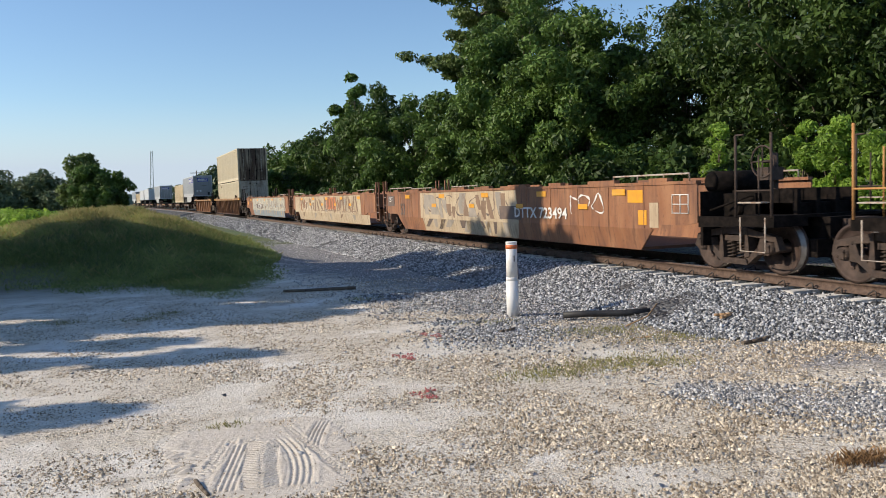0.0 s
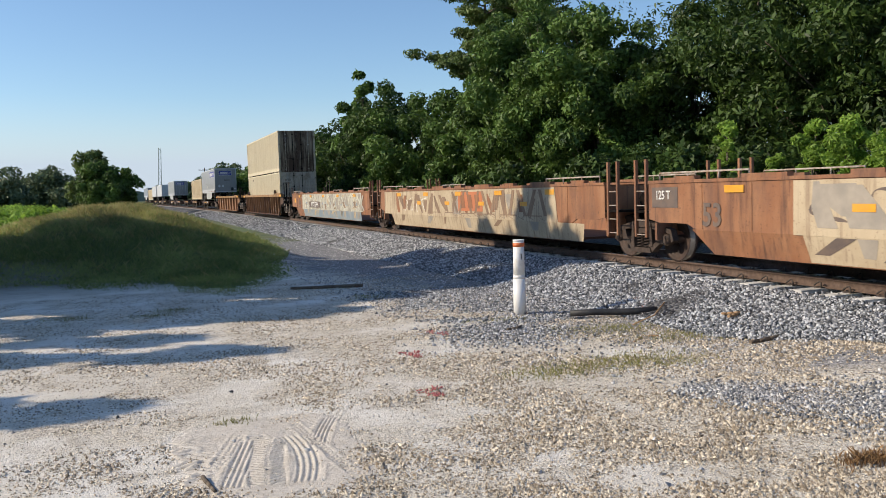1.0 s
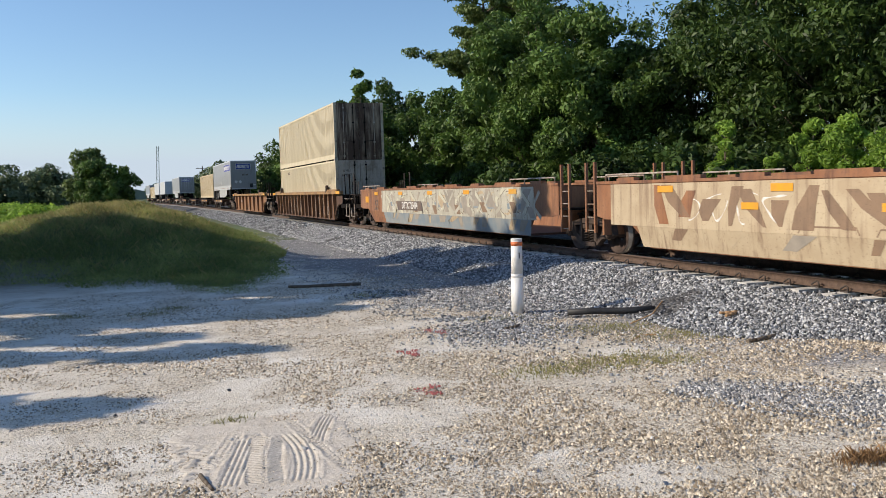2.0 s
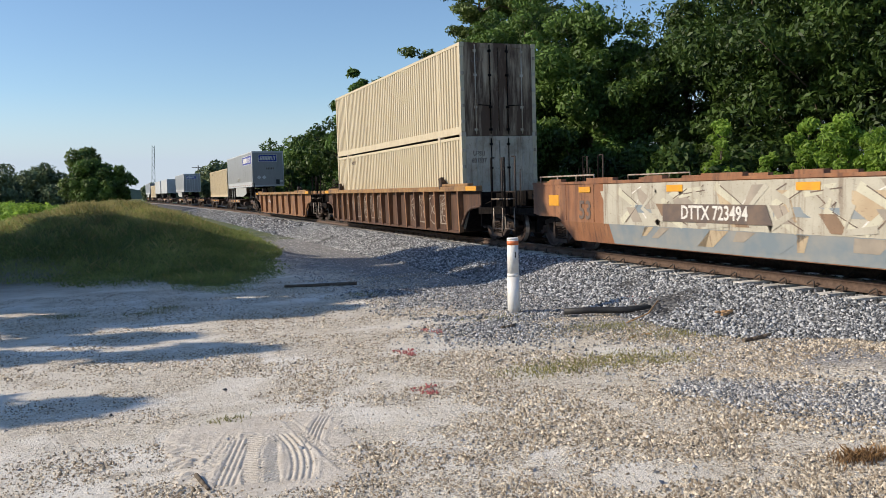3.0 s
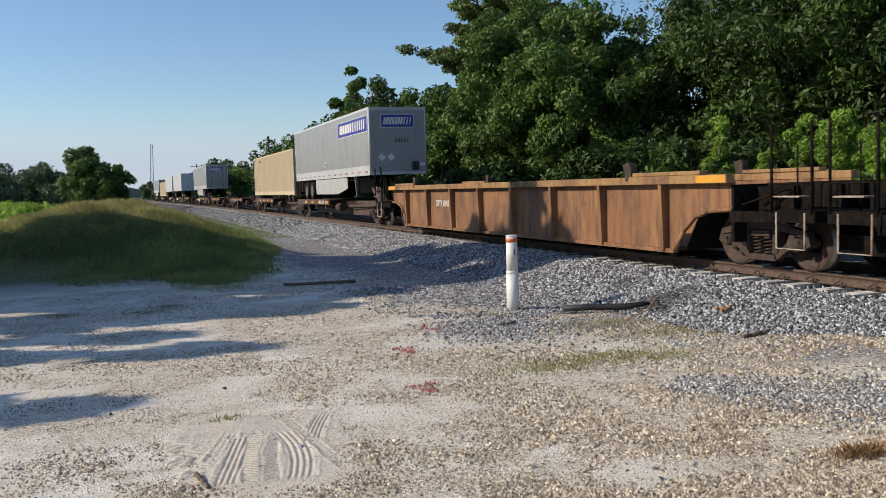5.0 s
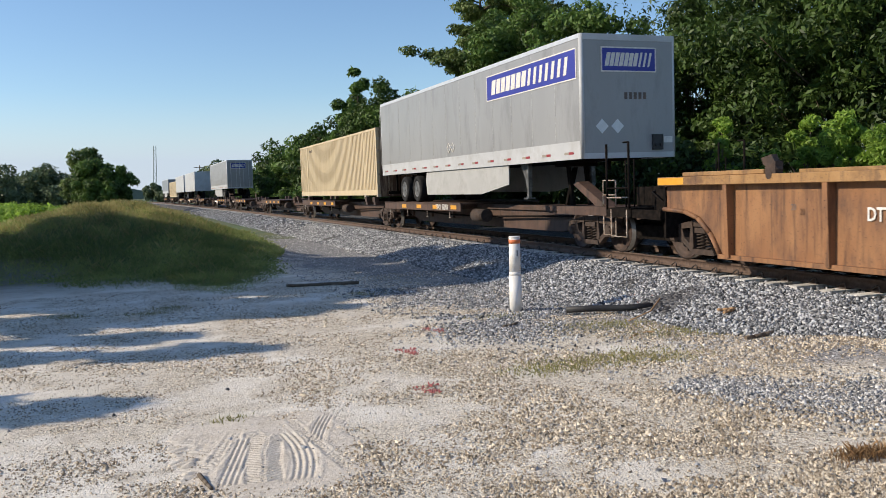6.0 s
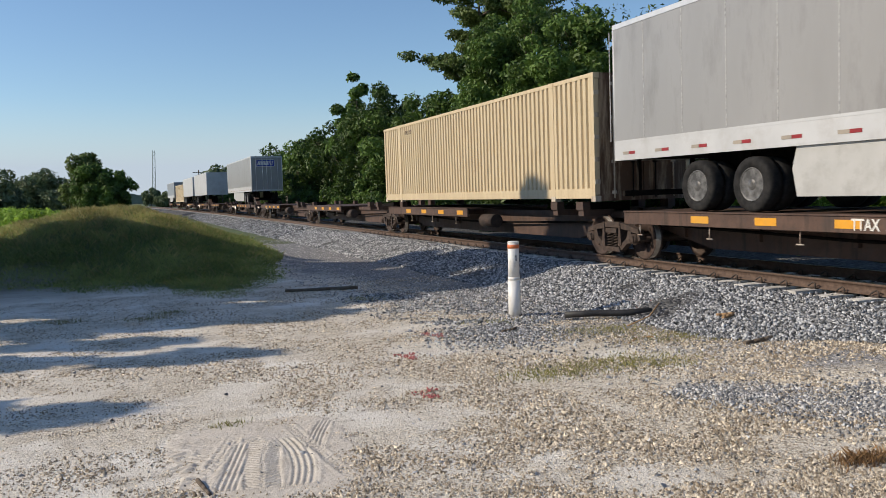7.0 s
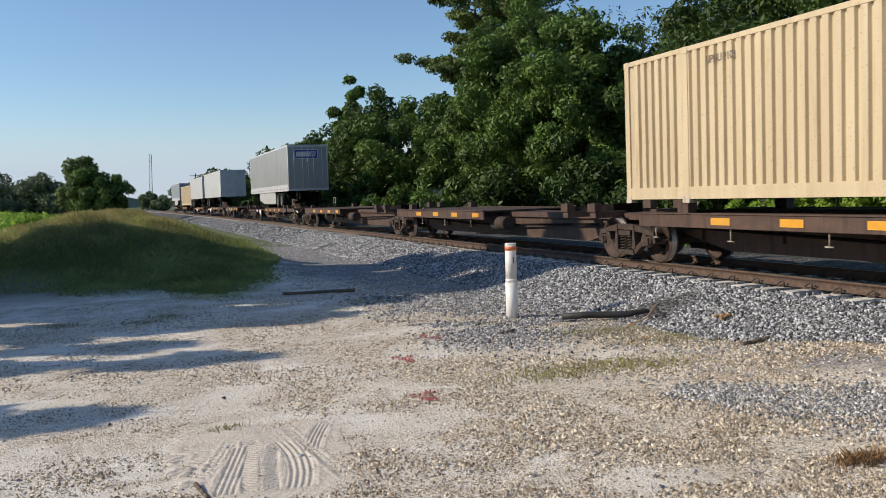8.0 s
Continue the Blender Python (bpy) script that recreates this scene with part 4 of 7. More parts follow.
def rib_well(name, label, q0, q1, paint, trucks, ribs=13, inset=1.95, post=None):
    """Well car with outside posts, a heavy top chord and arched ends over the trucks."""
    mid, half = (q0 + q1) / 2, (q1 - q0) / 2
    car = thing(name, label, "rail car", "well cars")
    MOVERS.append((car, mid))
    wy = half - 1.65
    for s in (-1, 1):
        bm = bmesh.new()
        arch = [(half, 1.02), (half - 0.65, 0.98), (half - 1.05, 0.86), (half - 1.38, 0.60), (wy, 0.22)]
        out = [(-half, 1.5), (half, 1.5)] + arch + [(-y, z) for y, z in arch[::-1]]
        prism(bm, out, s * 1.175, s * 1.155)
        part("side_panel", bm, paint, car)
        bm = bmesh.new()
        box(bm, s * 1.245 - 0.09, s * 1.245 + 0.085, -half, half, 1.48, 1.64)
        part("top_chord", bm, CHORD, car, bevel=0.01)
        bm = bmesh.new()
        box(bm, s * 1.2 - 0.05, s * 1.2 + 0.05, -wy, wy, 0.16, 0.24)
        part("bottom_chord", bm, paint, car)
        for e in (-1, 1):   # flange that follows the arched ends
            bm = bmesh.new()
            for (ya, za), (yb, zb) in zip(arch, arch[1:]):
                rod(bm, (s * 1.2, e * ya, za), (s * 1.2, e * yb, zb), 0.045, 0.045, 6)
            part("arch_flange", bm, paint, car)
        for k in range(ribs):
            y = -half + inset + 2 * (half - inset) * k / (ribs - 1)
            bm = bmesh.new()
            w0, w1, d = 0.05, 0.045, 0.155
            v = [bm.verts.new(c) for c in ((s * 1.172, y - w0, 1.48), (s * 1.172, y + w0, 1.48), (s * (1.172 + d), y + w0, 1.48), (s * (1.172 + d), y - w0, 1.48),
                                           (s * 1.172, y - w1, 0.2), (s * 1.172, y + w1, 0.2), (s * 1.285, y + w1, 0.2), (s * 1.285, y - w1, 0.2))]
            for f in ((0, 1, 2, 3), (7, 6, 5, 4), (0, 4, 5, 1), (1, 5, 6, 2), (2, 6, 7, 3), (3, 7, 4, 0)):
                bm.faces.new([v[i] for i in f])
            part("side_post", bm, post or paint, car)
        for e in (-1, 1):
            bm = bmesh.new()   # container guide rail and latch on the chord
            box(bm, s * 1.22 - 0.09, s * 1.22 + 0.09, min(e * (half - 0.75), e * (half - 2.9)), max(e * (half - 0.75), e * (half - 2.9)), 1.64, 1.72)
            part("guide_rail", bm, CHORD, car, bevel=0.012)
            bm = bmesh.new()
            y = e * (half - 3.05)
            box(bm, s * 1.24 - 0.08, s * 1.24 + 0.06, y - 0.13, y + 0.1, 1.5, 1.84)
            prism(bm, [(y - 0.16, 1.7), (y + 0.16, 1.78), (y + 0.22, 1.9), (y - 0.02, 1.95)], s * 1.30, s * 1.2)
            rod(bm, (s * 1.34, y, 1.62), (s * 1.2, y, 1.62), 0.07, 0.07, 10)
            part("container_latch", bm, IRON, car)
            side_mark(car, s * 1.336 if s > 0 else -1.332, e * (half - 0.42), 1.56, 0.8, 0.13, YELLOW, "yellow_stripe")
    bm = bmesh.new()
    box(bm, -1.16, 1.16, -wy, wy, 0.2, 0.28)
    part("well_floor", bm, RUST_D, car)
    for e in (-1, 1):
        end_platform(car, e * half, e, paint, tall=True)
        bm = bmesh.new()   # sloping end sheet of the well
        prism(bm, [(e * (half - 1.42), 0.22), (e * (half - 1.46), 0.22), (e * (half - 0.9), 1.05), (e * (half - 0.86), 1.05)], -1.15, 1.15)
        part("end_sheet", bm, IRON_D, car)
    for y in trucks:
        add_truck(car, y - mid)
    return car, half


# ---- loads ----
def container(name, label, q0, z, skin, door, top_stain=True):
    """53-foot domestic container, 40-foot posts, vertical corrugation; the door end faces the viewer."""
    L, W, H = 16.15, 1.295, 2.896
    box_ob = thing(name, label, "container", "containers")
    MOVERS.append((box_ob, q0 + L / 2, z))
    hl = L / 2
    for s in (-1, 1):
        bm = bmesh.new()   # corrugated sheet
        pitch, y, prof = 0.236, -hl + 0.12, []
        while y < hl - 0.12 - pitch:
            prof += [(y, W - 0.006), (y + 0.128, W - 0.006), (y + 0.148, W - 0.064), (y + 0.214, W - 0.064)]
            y += pitch
        prof.append((hl - 0.12, W - 0.006))
        lo = [bm.verts.new((s * x, yy, 0.30)) for yy, x in prof]
        hi = [bm.verts.new((s * x, yy, H - 0.09)) for yy, x in prof]
        for i in range(len(prof) - 1):
            bm.faces.new((lo[i], lo[i + 1], hi[i + 1], hi[i]))
        part("side_wall", bm, skin, box_ob)
        bm = bmesh.new()
        box(bm, s * W - s * 0.06, s * W + s * 0.004, -hl, hl, H - 0.09, H)
        part("top_rail", bm, skin, box_ob)
        bm = bmesh.new()
        box(bm, s * W - s * 0.10, s * W + s * 0.004, -hl + 0.13, hl - 0.13, 0.07, 0.30)
        part("bottom_rail", bm, skin, box_ob)
        for e in (-1, 1):
            for y, w, nm in ((hl - 0.075, 0.075, "corner_post"), (hl - 1.98, 0.09, "lifting_post")):
                bm = bmesh.new()
                box(bm, s * W - s * 0.12, s * W + s * 0.008, e * y - w, e * y + w, 0.0, H)
                part(nm, bm, skin, box_ob)
                for zz in (0.0, H - 0.12):
                    bm = bmesh.new()
                    box(bm, s * W - s * 0.14, s * W + s * 0.013, e * y - w - 0.012, e * y + w + 0.012, zz - 0.002, zz + 0.122)
                    part("corner_casting", bm, skin if zz else BOX_DOOR2, box_ob)
    bm = bmesh.new()
    box(bm, -W + 0.05, W - 0.05, -hl + 0.05, hl - 0.05, H - 0.06, H - 0.02)
    part("roof", bm, skin, box_ob)
    bm = bmesh.new()
    box(bm, -W + 0.05, W - 0.05, -hl + 0.05, hl - 0.05, 0.06, 0.16)
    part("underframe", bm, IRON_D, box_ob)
    bm = bmesh.new()
    box(bm, -W + 0.05, W - 0.05, hl - 0.06, hl - 0.01, 0.1, H - 0.05)
    part("front_wall", bm, skin, box_ob)
    bm = bmesh.new()
    box(bm, -W + 0.02, W - 0.02, -hl, -hl + 0.06, H - 0.14, H - 0.004)
    part("door_header", bm, door, box_ob)
    bm = bmesh.new()
    box(bm, -W + 0.02, W - 0.02, -hl, -hl + 0.06, 0.004, 0.16)
    part("door_sill", bm, BOX_DOOR, box_ob)
    for s in (-1, 1):
        bm = bmesh.new()
        x0, x1 = sorted((s * 0.012, s * (W - 0.10)))
        box(bm, x0, x1, -hl + 0.015, -hl + 0.06, 0.16, H - 0.14)
        for k in range(5):
            zz = 0.5 + 0.47 * k
            box(bm, x0 + 0.04, x1 - 0.04, -hl + 0.006, -hl + 0.02, zz, zz + 0.05)
        leaf = part("door", bm, door, box_ob)
        for x in (0.30, 0.80):
            bm = bmesh.new()
            rod(bm, (s * x, -hl - 0.02, 0.06), (s * x, -hl - 0.02, H - 0.06), 0.018, 0.018, 8)
            for zz in (0.2, 0.9, 1.9, H - 0.25):
                box(bm, s * x - 0.05, s * x + 0.05, -hl - 0.03, -hl + 0.015, zz - 0.035, zz + 0.035)
            part("lock_rod", bm, IRON_D if x < 0.5 else BOX_DOOR2, leaf)
        bm = bmesh.new()
        rod(bm, (s * 0.30, -hl - 0.045, 0.95), (s * 0.72, -hl - 0.045, 0.97), 0.014, 0.014, 6)
        part("handle", bm, IRON_D, leaf)
        for k in range(5):
            bm = bmesh.new()
            box(bm, s * (W - 0.12), s * (W + 0.004), -hl - 0.02, -hl + 0.02, 0.4 + 0.5 * k, 0.5 + 0.5 * k)
            part("hinge", bm, BOX_DOOR2, leaf)
    return box_ob


def sign_bars(owner, y, z, w, h, x=None, end=None, bars=7, light=3):
    """A blue sign with a slanting white block design; on the near side (x) or on the near end (end)."""
    bm = bmesh.new()
    place = pose(x, y, z) @ SIDE_TEXT if x is not None else pose(y, end, z, 90, 0, 0)
    box(bm, -w / 2, w / 2, -h / 2, h / 2, -0.004, 0.003)
    board = part("sign", bm, BLUE, owner, "blue sign with white slanting blocks", place)
    bm = bmesh.new()
    box(bm, -w / 2 - 0.03, w / 2 + 0.03, h / 2, h / 2 + 0.03, -0.003, 0.006)
    box(bm, -w / 2 - 0.03, w / 2 + 0.03, -h / 2 - 0.03, -h / 2, -0.003, 0.006)
    box(bm, -w / 2 - 0.03, -w / 2, -h / 2, h / 2, -0.003, 0.006)
    box(bm, w / 2, w / 2 + 0.03, -h / 2, h / 2, -0.003, 0.006)
    part("sign_border", bm, WHITE, board)
    n = bars + light
    step = (w * 0.88) / n
    for k in range(n):
        cx = -w * 0.44 + step * (k + 0.5)
        bw = step * (0.40 if k < bars else 0.22)
        hh = h * (0.30 if k < bars else 0.32)
        sl = hh * 0.22
        bm = bmesh.new()
        v = [bm.verts.new(c) for c in ((cx - bw - sl, -hh, 0.007), (cx + bw - sl, -hh, 0.007), (cx + bw + sl, hh, 0.007), (cx - bw + sl, hh, 0.007))]
        u = [bm.verts.new((p.co.x, p.co.y, 0.003)) for p in v]
        bm.faces.new(v)
        for i in range(4):
            bm.faces.new((v[i], u[i], u[(i + 1) % 4], v[(i + 1) % 4]))
        part("sign_block", bm, WHITE, board)
    return board


def tyre_mesh():
    bm = bmesh.new()
    lathe_x(bm, [(-0.10, 0.285), (-0.135, 0.30), (-0.14, 0.43), (-0.115, 0.47), (-0.05, 0.478), (0.05, 0.478), (0.115, 0.47), (0.14, 0.43), (0.14, 0.28)], 26)
    return mesh_of("tyre", bm, RUBBER)


def rim_mesh():
    bm = bmesh.new()
    lathe_x(bm, [(-0.12, 0.295), (-0.135, 0.285), (-0.125, 0.265), (-0.02, 0.235), (0.0, 0.13), (-0.10, 0.11), (-0.13, 0.09), (-0.13, 0.02)], 20)
    return mesh_of("rim", bm, RIM_STEEL)


TYRE, RIM = tyre_mesh(), rim_mesh()


def trailer(name, label, q0, deck, body_z, body_h, skin, lower, nose_near, detail=True, sign=True, skirt=True):
    """53-foot highway trailer riding on a flat car. deck: height of the tyres' seat; nose_near: the front end faces the viewer."""
    L, W = 16.15, 1.295
    hl = L / 2
    tr = thing(name, label, "trailer", "highway trailers")
    MOVERS.append((tr, q0 + hl, 0.0))
    f = -1 if nose_near else 1          # direction of the nose along y
    z0, z1 = body_z, body_z + body_h
    for s in (-1, 1):
        bm = bmesh.new()
        box(bm, s * W - s * 0.04, s * W, -hl + 0.06, hl - 0.06, z0 + 0.42, z1 - 0.07)
        part("side_wall", bm, skin, tr)
        bm = bmesh.new()
        box(bm, s * W - s * 0.06, s * W + s * 0.006, -hl + 0.06, hl - 0.06, z0, z0 + 0.40)
        box(bm, s * W - s * 0.06, s * W + s * 0.010, -hl + 0.06, hl - 0.06, z0 + 0.37, z0 + 0.42)
        part("lower_rail", bm, lower, tr, "white lower side rail")
        bm = bmesh.new()
        box(bm, s * W - s * 0.06, s * W + s * 0.010, -hl + 0.06, hl - 0.06, z1 - 0.10, z1)
        part("top_rail", bm, ALU, tr)
        if detail and s < 0:
            for k in range(13):
                y = -hl + 1.25 * (k + 1)
                bm = bmesh.new()
                box(bm, -W - 0.004, -W + 0.002, y - 0.011, y + 0.011, z0 + 0.42, z1 - 0.12)
                part("panel_seam", bm, SEAM, tr)
            for k in range(14):
                y = -hl + 0.6 + k * 1.15
                bm = bmesh.new()
                box(bm, -W - 0.013, -W - 0.006, y - 0.22, y - 0.002, z0 + 0.12, z0 + 0.18)
                part("red_reflector", bm, RED, tr)
                bm = bmesh.new()
                box(bm, -W - 0.013, -W - 0.006, y + 0.002, y + 0.22, z0 + 0.12, z0 + 0.18)
                part("white_reflector", bm, GREY_PAINT, tr)
        for e in (-1, 1):
            bm = bmesh.new()
            rod(bm, (s * (W - 0.05), e * (hl - 0.05), z0), (s * (W - 0.05), e * (hl - 0.05), z1), 0.058, 0.058, 10)
            part("corner_post", bm, lower, tr)
    bm = bmesh.new()
    box(bm, -W + 0.03, W - 0.03, -hl + 0.05, hl - 0.05, z1 - 0.05, z1 - 0.01)
    part("roof", bm, ALU, tr)
    bm = bmesh.new()
    box(bm, -W + 0.05, W - 0.05, -hl + 0.1, hl - 0.1, z0 + 0.02, z0 + 0.12)
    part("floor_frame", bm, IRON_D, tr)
    for e, nm in ((-1, "near"), (1, "far")):
        bm = bmesh.new()
        y0, y1 = sorted((e * hl, e * (hl - 0.05)))
        box(bm, -W + 0.05, W - 0.05, y0, y1, z0 + 0.02, z1 - 0.02)
        wall = part("front_wall" if e == f else "rear_door", bm, skin, tr)
        if e == -f:
            for x in (-0.9, -0.35, 0.0, 0.35, 0.9):
                bm = bmesh.new()
                rod(bm, (x, e * (hl + 0.022), z0 + 0.1), (x, e * (hl + 0.022), z1 - 0.1), 0.014, 0.014, 6)
                part("lock_rod", bm, ALU, wall)
        bm = bmesh.new()
        y0, y1 = sorted((e * (hl + 0.012), e * (hl - 0.05)))
        box(bm, -W + 0.05, W - 0.05, y0, y1, z1 - 0.14, z1)
        part("end_header", bm, lower, tr)
        bm = bmesh.new()
        box(bm, -W + 0.05, W - 0.05, y0, y1, z0, z0 + 0.13)
        part("end_sill", bm, lower, tr)
    # running gear at the tail
    for y in (-f * (hl - 2.8), -f * (hl - 4.25)):
        for s in (-1, 1):
            for dx in (0.0, 0.31):
                t = part("tyre", TYRE, None, tr, m=pose(s * (1.15 - dx), y, deck + 0.478) @ (pose(0, 0, 0) if s < 0 else pose(0, 0, 0, 0, 0, 180)))
                if dx == 0:
                    part("rim", RIM, None, t)
        bm = bmesh.new()
        rod(bm, (-1.1, y, deck + 0.478), (1.1, y, deck + 0.478), 0.07, 0.07, 8)
        box(bm, -0.55, -0.4, y - 0.6, y + 0.6, deck + 0.55, z0 + 0.04)
        box(bm, 0.4, 0.55, y - 0.6, y + 0.6, deck + 0.55, z0 + 0.04)
        part("axle", bm, IRON_D, tr)
    bm = bmesh.new()     # tail bumper
    ya = -f * (hl - 0.06)
    box(bm, -1.1, 1.1, ya - 0.05, ya + 0.05, deck + 0.30, deck + 0.42)
    for x in (-0.7, 0.7):
        box(bm, x - 0.04, x + 0.04, ya - 0.04, ya + 0.04, deck + 0.42, z0 + 0.03)
    part("bumper", bm, IRON_D, tr)
    # landing gear
    for s in (-1, 1):
        y = f * (hl - 3.4)
        bm = bmesh.new()
        box(bm, s * 0.98 - 0.06, s * 0.98 + 0.06, y - 0.08, y + 0.08, z0 - 0.62, z0 + 0.03)
        box(bm, s * 0.98 - 0.045, s * 0.98 + 0.045, y - 0.05, y + 0.05, z0 - 0.92, z0 - 0.6)
        box(bm, s * 0.98 - 0.11, s * 0.98 + 0.11, y - 0.12, y + 0.12, z0 - 0.95, z0 - 0.91)
        prism(bm, [(y + 0.05, z0), (y + f * -0.45, z0), (y + f * -0.1, z0 - 0.45), (y, z0 - 0.45)], s * 0.98 - 0.04, s * 0.98 + 0.04)
        part("landing_leg", bm, RIM_STEEL, tr)
    bm = bmesh.new()
    y = f * (hl - 0.95)
    rod(bm, (0, y, z0 - 0.25), (0, y, z0 + 0.04), 0.06, 0.06, 10)
    box(bm, -0.6, 0.6, y - 0.5, y + 0.5, z0 - 0.03, z0 + 0.04)
    part("kingpin_plate", bm, IRON_D, tr)
    if skirt:
        for s in (-1, 1):
            bm = bmesh.new()
            a, b = -f * (hl - 5.25), f * (hl - 4.12)
            pts = [(a, z0), (b, z0), (b, z0 - 0.54), (b + (a - b) * 0.29, z0 - 0.80), (a, z0 - 0.80), (a - (b - a) / abs(b - a) * 0.10, z0 - 0.35)]
            prism(bm, pts, s * (W - 0.05), s * (W - 0.075))
            part("side_skirt", bm, SKIRT, tr, "pale grey side skirt panel")
    if nose_near and detail:
        for x in (-0.75, -0.33):
            bm = bmesh.new()
            pts = [(x, z0 + 0.58), (x + 0.17, z0 + 0.75), (x, z0 + 0.92), (x - 0.17, z0 + 0.75)]
            extrude_y(bm, pts, -hl - 0.012, -hl)
            part("placard_holder", bm, ALU, tr)
        bm = bmesh.new()
        box(bm, 0.62, 0.9, -hl - 0.06, -hl, z0 + 0.18, z0 + 0.55)
        rod(bm, (0.7, -hl - 0.1, z0 + 0.3), (0.7, -hl, z0 + 0.3), 0.04, 0.04, 8)
        rod(bm, (0.84, -hl - 0.1, z0 + 0.3), (0.84, -hl, z0 + 0.3), 0.04, 0.04, 8)
        part("hose_box", bm, BLACK, tr)
        bm = bmesh.new()
        box(bm, 0.95, 1.2, -hl - 0.01, -hl, z0 + 0.35, z0 + 0.5)
        part("data_plate", bm, WHITE, tr)
        for k in range(5):    # unit number, as bars
            bm = bmesh.new()
            box(bm, -0.13 + 0.13 * k, -0.05 + 0.13 * k, -hl - 0.008, -hl, z0 + 1.38, z0 + 1.54)
            part("number_bar", bm, DARK_PAINT, tr)
    if sign:
        sign_bars(tr, 0.0 if nose_near else -0.1, z1 - 0.58, 1.45, 0.52, end=-hl - 0.012)
    return tr


def spine_unit(name, label, q0, q1, platform_far=True, end_near=False, hitch_up=False, brackets=True):
    """One platform of an articulated spine car: centre beam, wheel deck with sills, hitch, side brackets."""
    mid, half = (q0 + q1) / 2, (q1 - q0) / 2
    car = thing(name, label, "rail car", "spine cars")
    MOVERS.append((car, mid))
    bm = bmesh.new()
    prism(bm, [(-half + 0.9, 0.98), (half - 0.9, 0.98), (half - 0.9, 0.66), (half - 2.6, 0.30), (-half + 2.6, 0.30), (-half + 0.9, 0.66)], -0.42, 0.42)
    part("spine_beam", bm, SPINE, car)
    bm = bmesh.new()
    box(bm, -0.5, 0.5, -half + 0.1, half - 0.1, 0.86, 1.0)
    box(bm, -0.24, 0.24, -half - 0.2, half + 0.2, 0.74, 0.9)
    part("centre_sill", bm, SPINE, car)
    # wheel deck at the tail end
    f = 1 if platform_far else -1
    ya, yb = f * (half - 1.0), f * (half - 9.2)
    y0, y1 = sorted((ya, yb))
    bm = bmesh.new()
    box(bm, -1.36, 1.36, y0, y1, 1.02, 1.06)
    deck = part("wheel_deck", bm, SPINE, car)
    for s in (-1, 1):
        bm = bmesh.new()
        box(bm, s * 1.36 - 0.03, s * 1.36 + 0.03, y0, y1, 0.80, 1.05)
        box(bm, s * 1.36 - 0.05, s * 1.36 + 0.06, y0, y1, 1.045, 1.075)
        part("deck_sill", bm, SPINE, car, bevel=0.006)
        for k in range(4):
            y = y0 + 0.8 + (y1 - y0 - 1.6) * k / 3
            bm = bmesh.new()
            prism(bm, [(y - 0.05, 1.0), (y + 0.05, 1.0), (y + 0.05, 0.5), (y - 0.05, 0.5)], s * 0.42, s * 0.5)
            box(bm, min(s * 0.42, s * 1.34), max(s * 0.42, s * 1.34), y - 0.04, y + 0.04, 0.86, 1.0)
            part("cross_arm", bm, SPINE, car)
            bm = bmesh.new()
            rod(bm, (s * 1.33, y + 0.3, 0.8), (s * 1.33, y + 0.3, 0.58), 0.012, 0.012, 6)
            rod(bm, (s * 1.33, y + 0.22, 0.58), (s * 1.33, y + 0.38, 0.58), 0.014, 0.014, 6)
            part("hand_hold", bm, WHITE_ROD, car)
        for k in range(4):
            y = y0 + 0.6 + k * 1.7 if platform_far else y1 - 0.6 - k * 1.7
            side_mark(car, s * 1.395 if s > 0 else -1.391, y, 0.93, 0.5, 0.13, YELLOW, "yellow_reflector")
        for y in ((-half + 1.05, -half + 2.3, half - 2.3) if brackets else ()):
            bm = bmesh.new()
            box(bm, min(s * 0.4, s * 1.24), max(s * 0.4, s * 1.24), y - 0.12, y + 0.12, 0.92, 1.06)
            box(bm, s * 1.18 - 0.1, s * 1.18 + 0.1, y - 0.16, y + 0.16, 1.06, 1.255)
            part("container_bracket", bm, SPINE, car)
    bm = bmesh.new()   # collapsible hitch
    yh = -f * (half - 2.4)
    if hitch_up:
        prism(bm, [(yh - 0.22, 1.0), (yh - 0.08, 1.0), (yh + 0.12, 2.06), (yh + 0.0, 2.06)], -0.3, -0.22)
        prism(bm, [(yh - 0.22, 1.0), (yh - 0.08, 1.0), (yh + 0.12, 2.06), (yh + 0.0, 2.06)], 0.22, 0.3)
        box(bm, -0.5, 0.5, yh - 0.15, yh + 0.35, 2.02, 2.12)
        prism(bm, [(yh + 0.55, 1.0), (yh + 0.65, 1.0), (yh + 0.2, 2.0), (yh + 0.12, 2.0)], -0.06, 0.06)
    else:
        prism(bm, [(yh - 0.9, 1.0), (yh + 0.9, 1.0), (yh + 0.9, 1.14), (yh - 0.9, 1.22)], -0.4, 0.4)
    part("hitch", bm, IRON_D, car)
    bm = bmesh.new()
    rod(bm, (-0.9, -f * 1.4 - 0.45, 0.68), (-0.9, -f * 1.4 + 0.45, 0.68), 0.2, 0.2, 16)
    part("air_reservoir", bm, IRON, car)
    bm = bmesh.new()
    pipe_run(bm, [Vector((-0.5, -half + 1, 0.75)), Vector((-0.62, -1.0, 0.62)), Vector((-0.62, 2.0, 0.62)), Vector((-0.5, half - 1, 0.75))], 0.03, 6)
    part("brake_pipe", bm, IRON_D, car)
    add_truck(car, half)
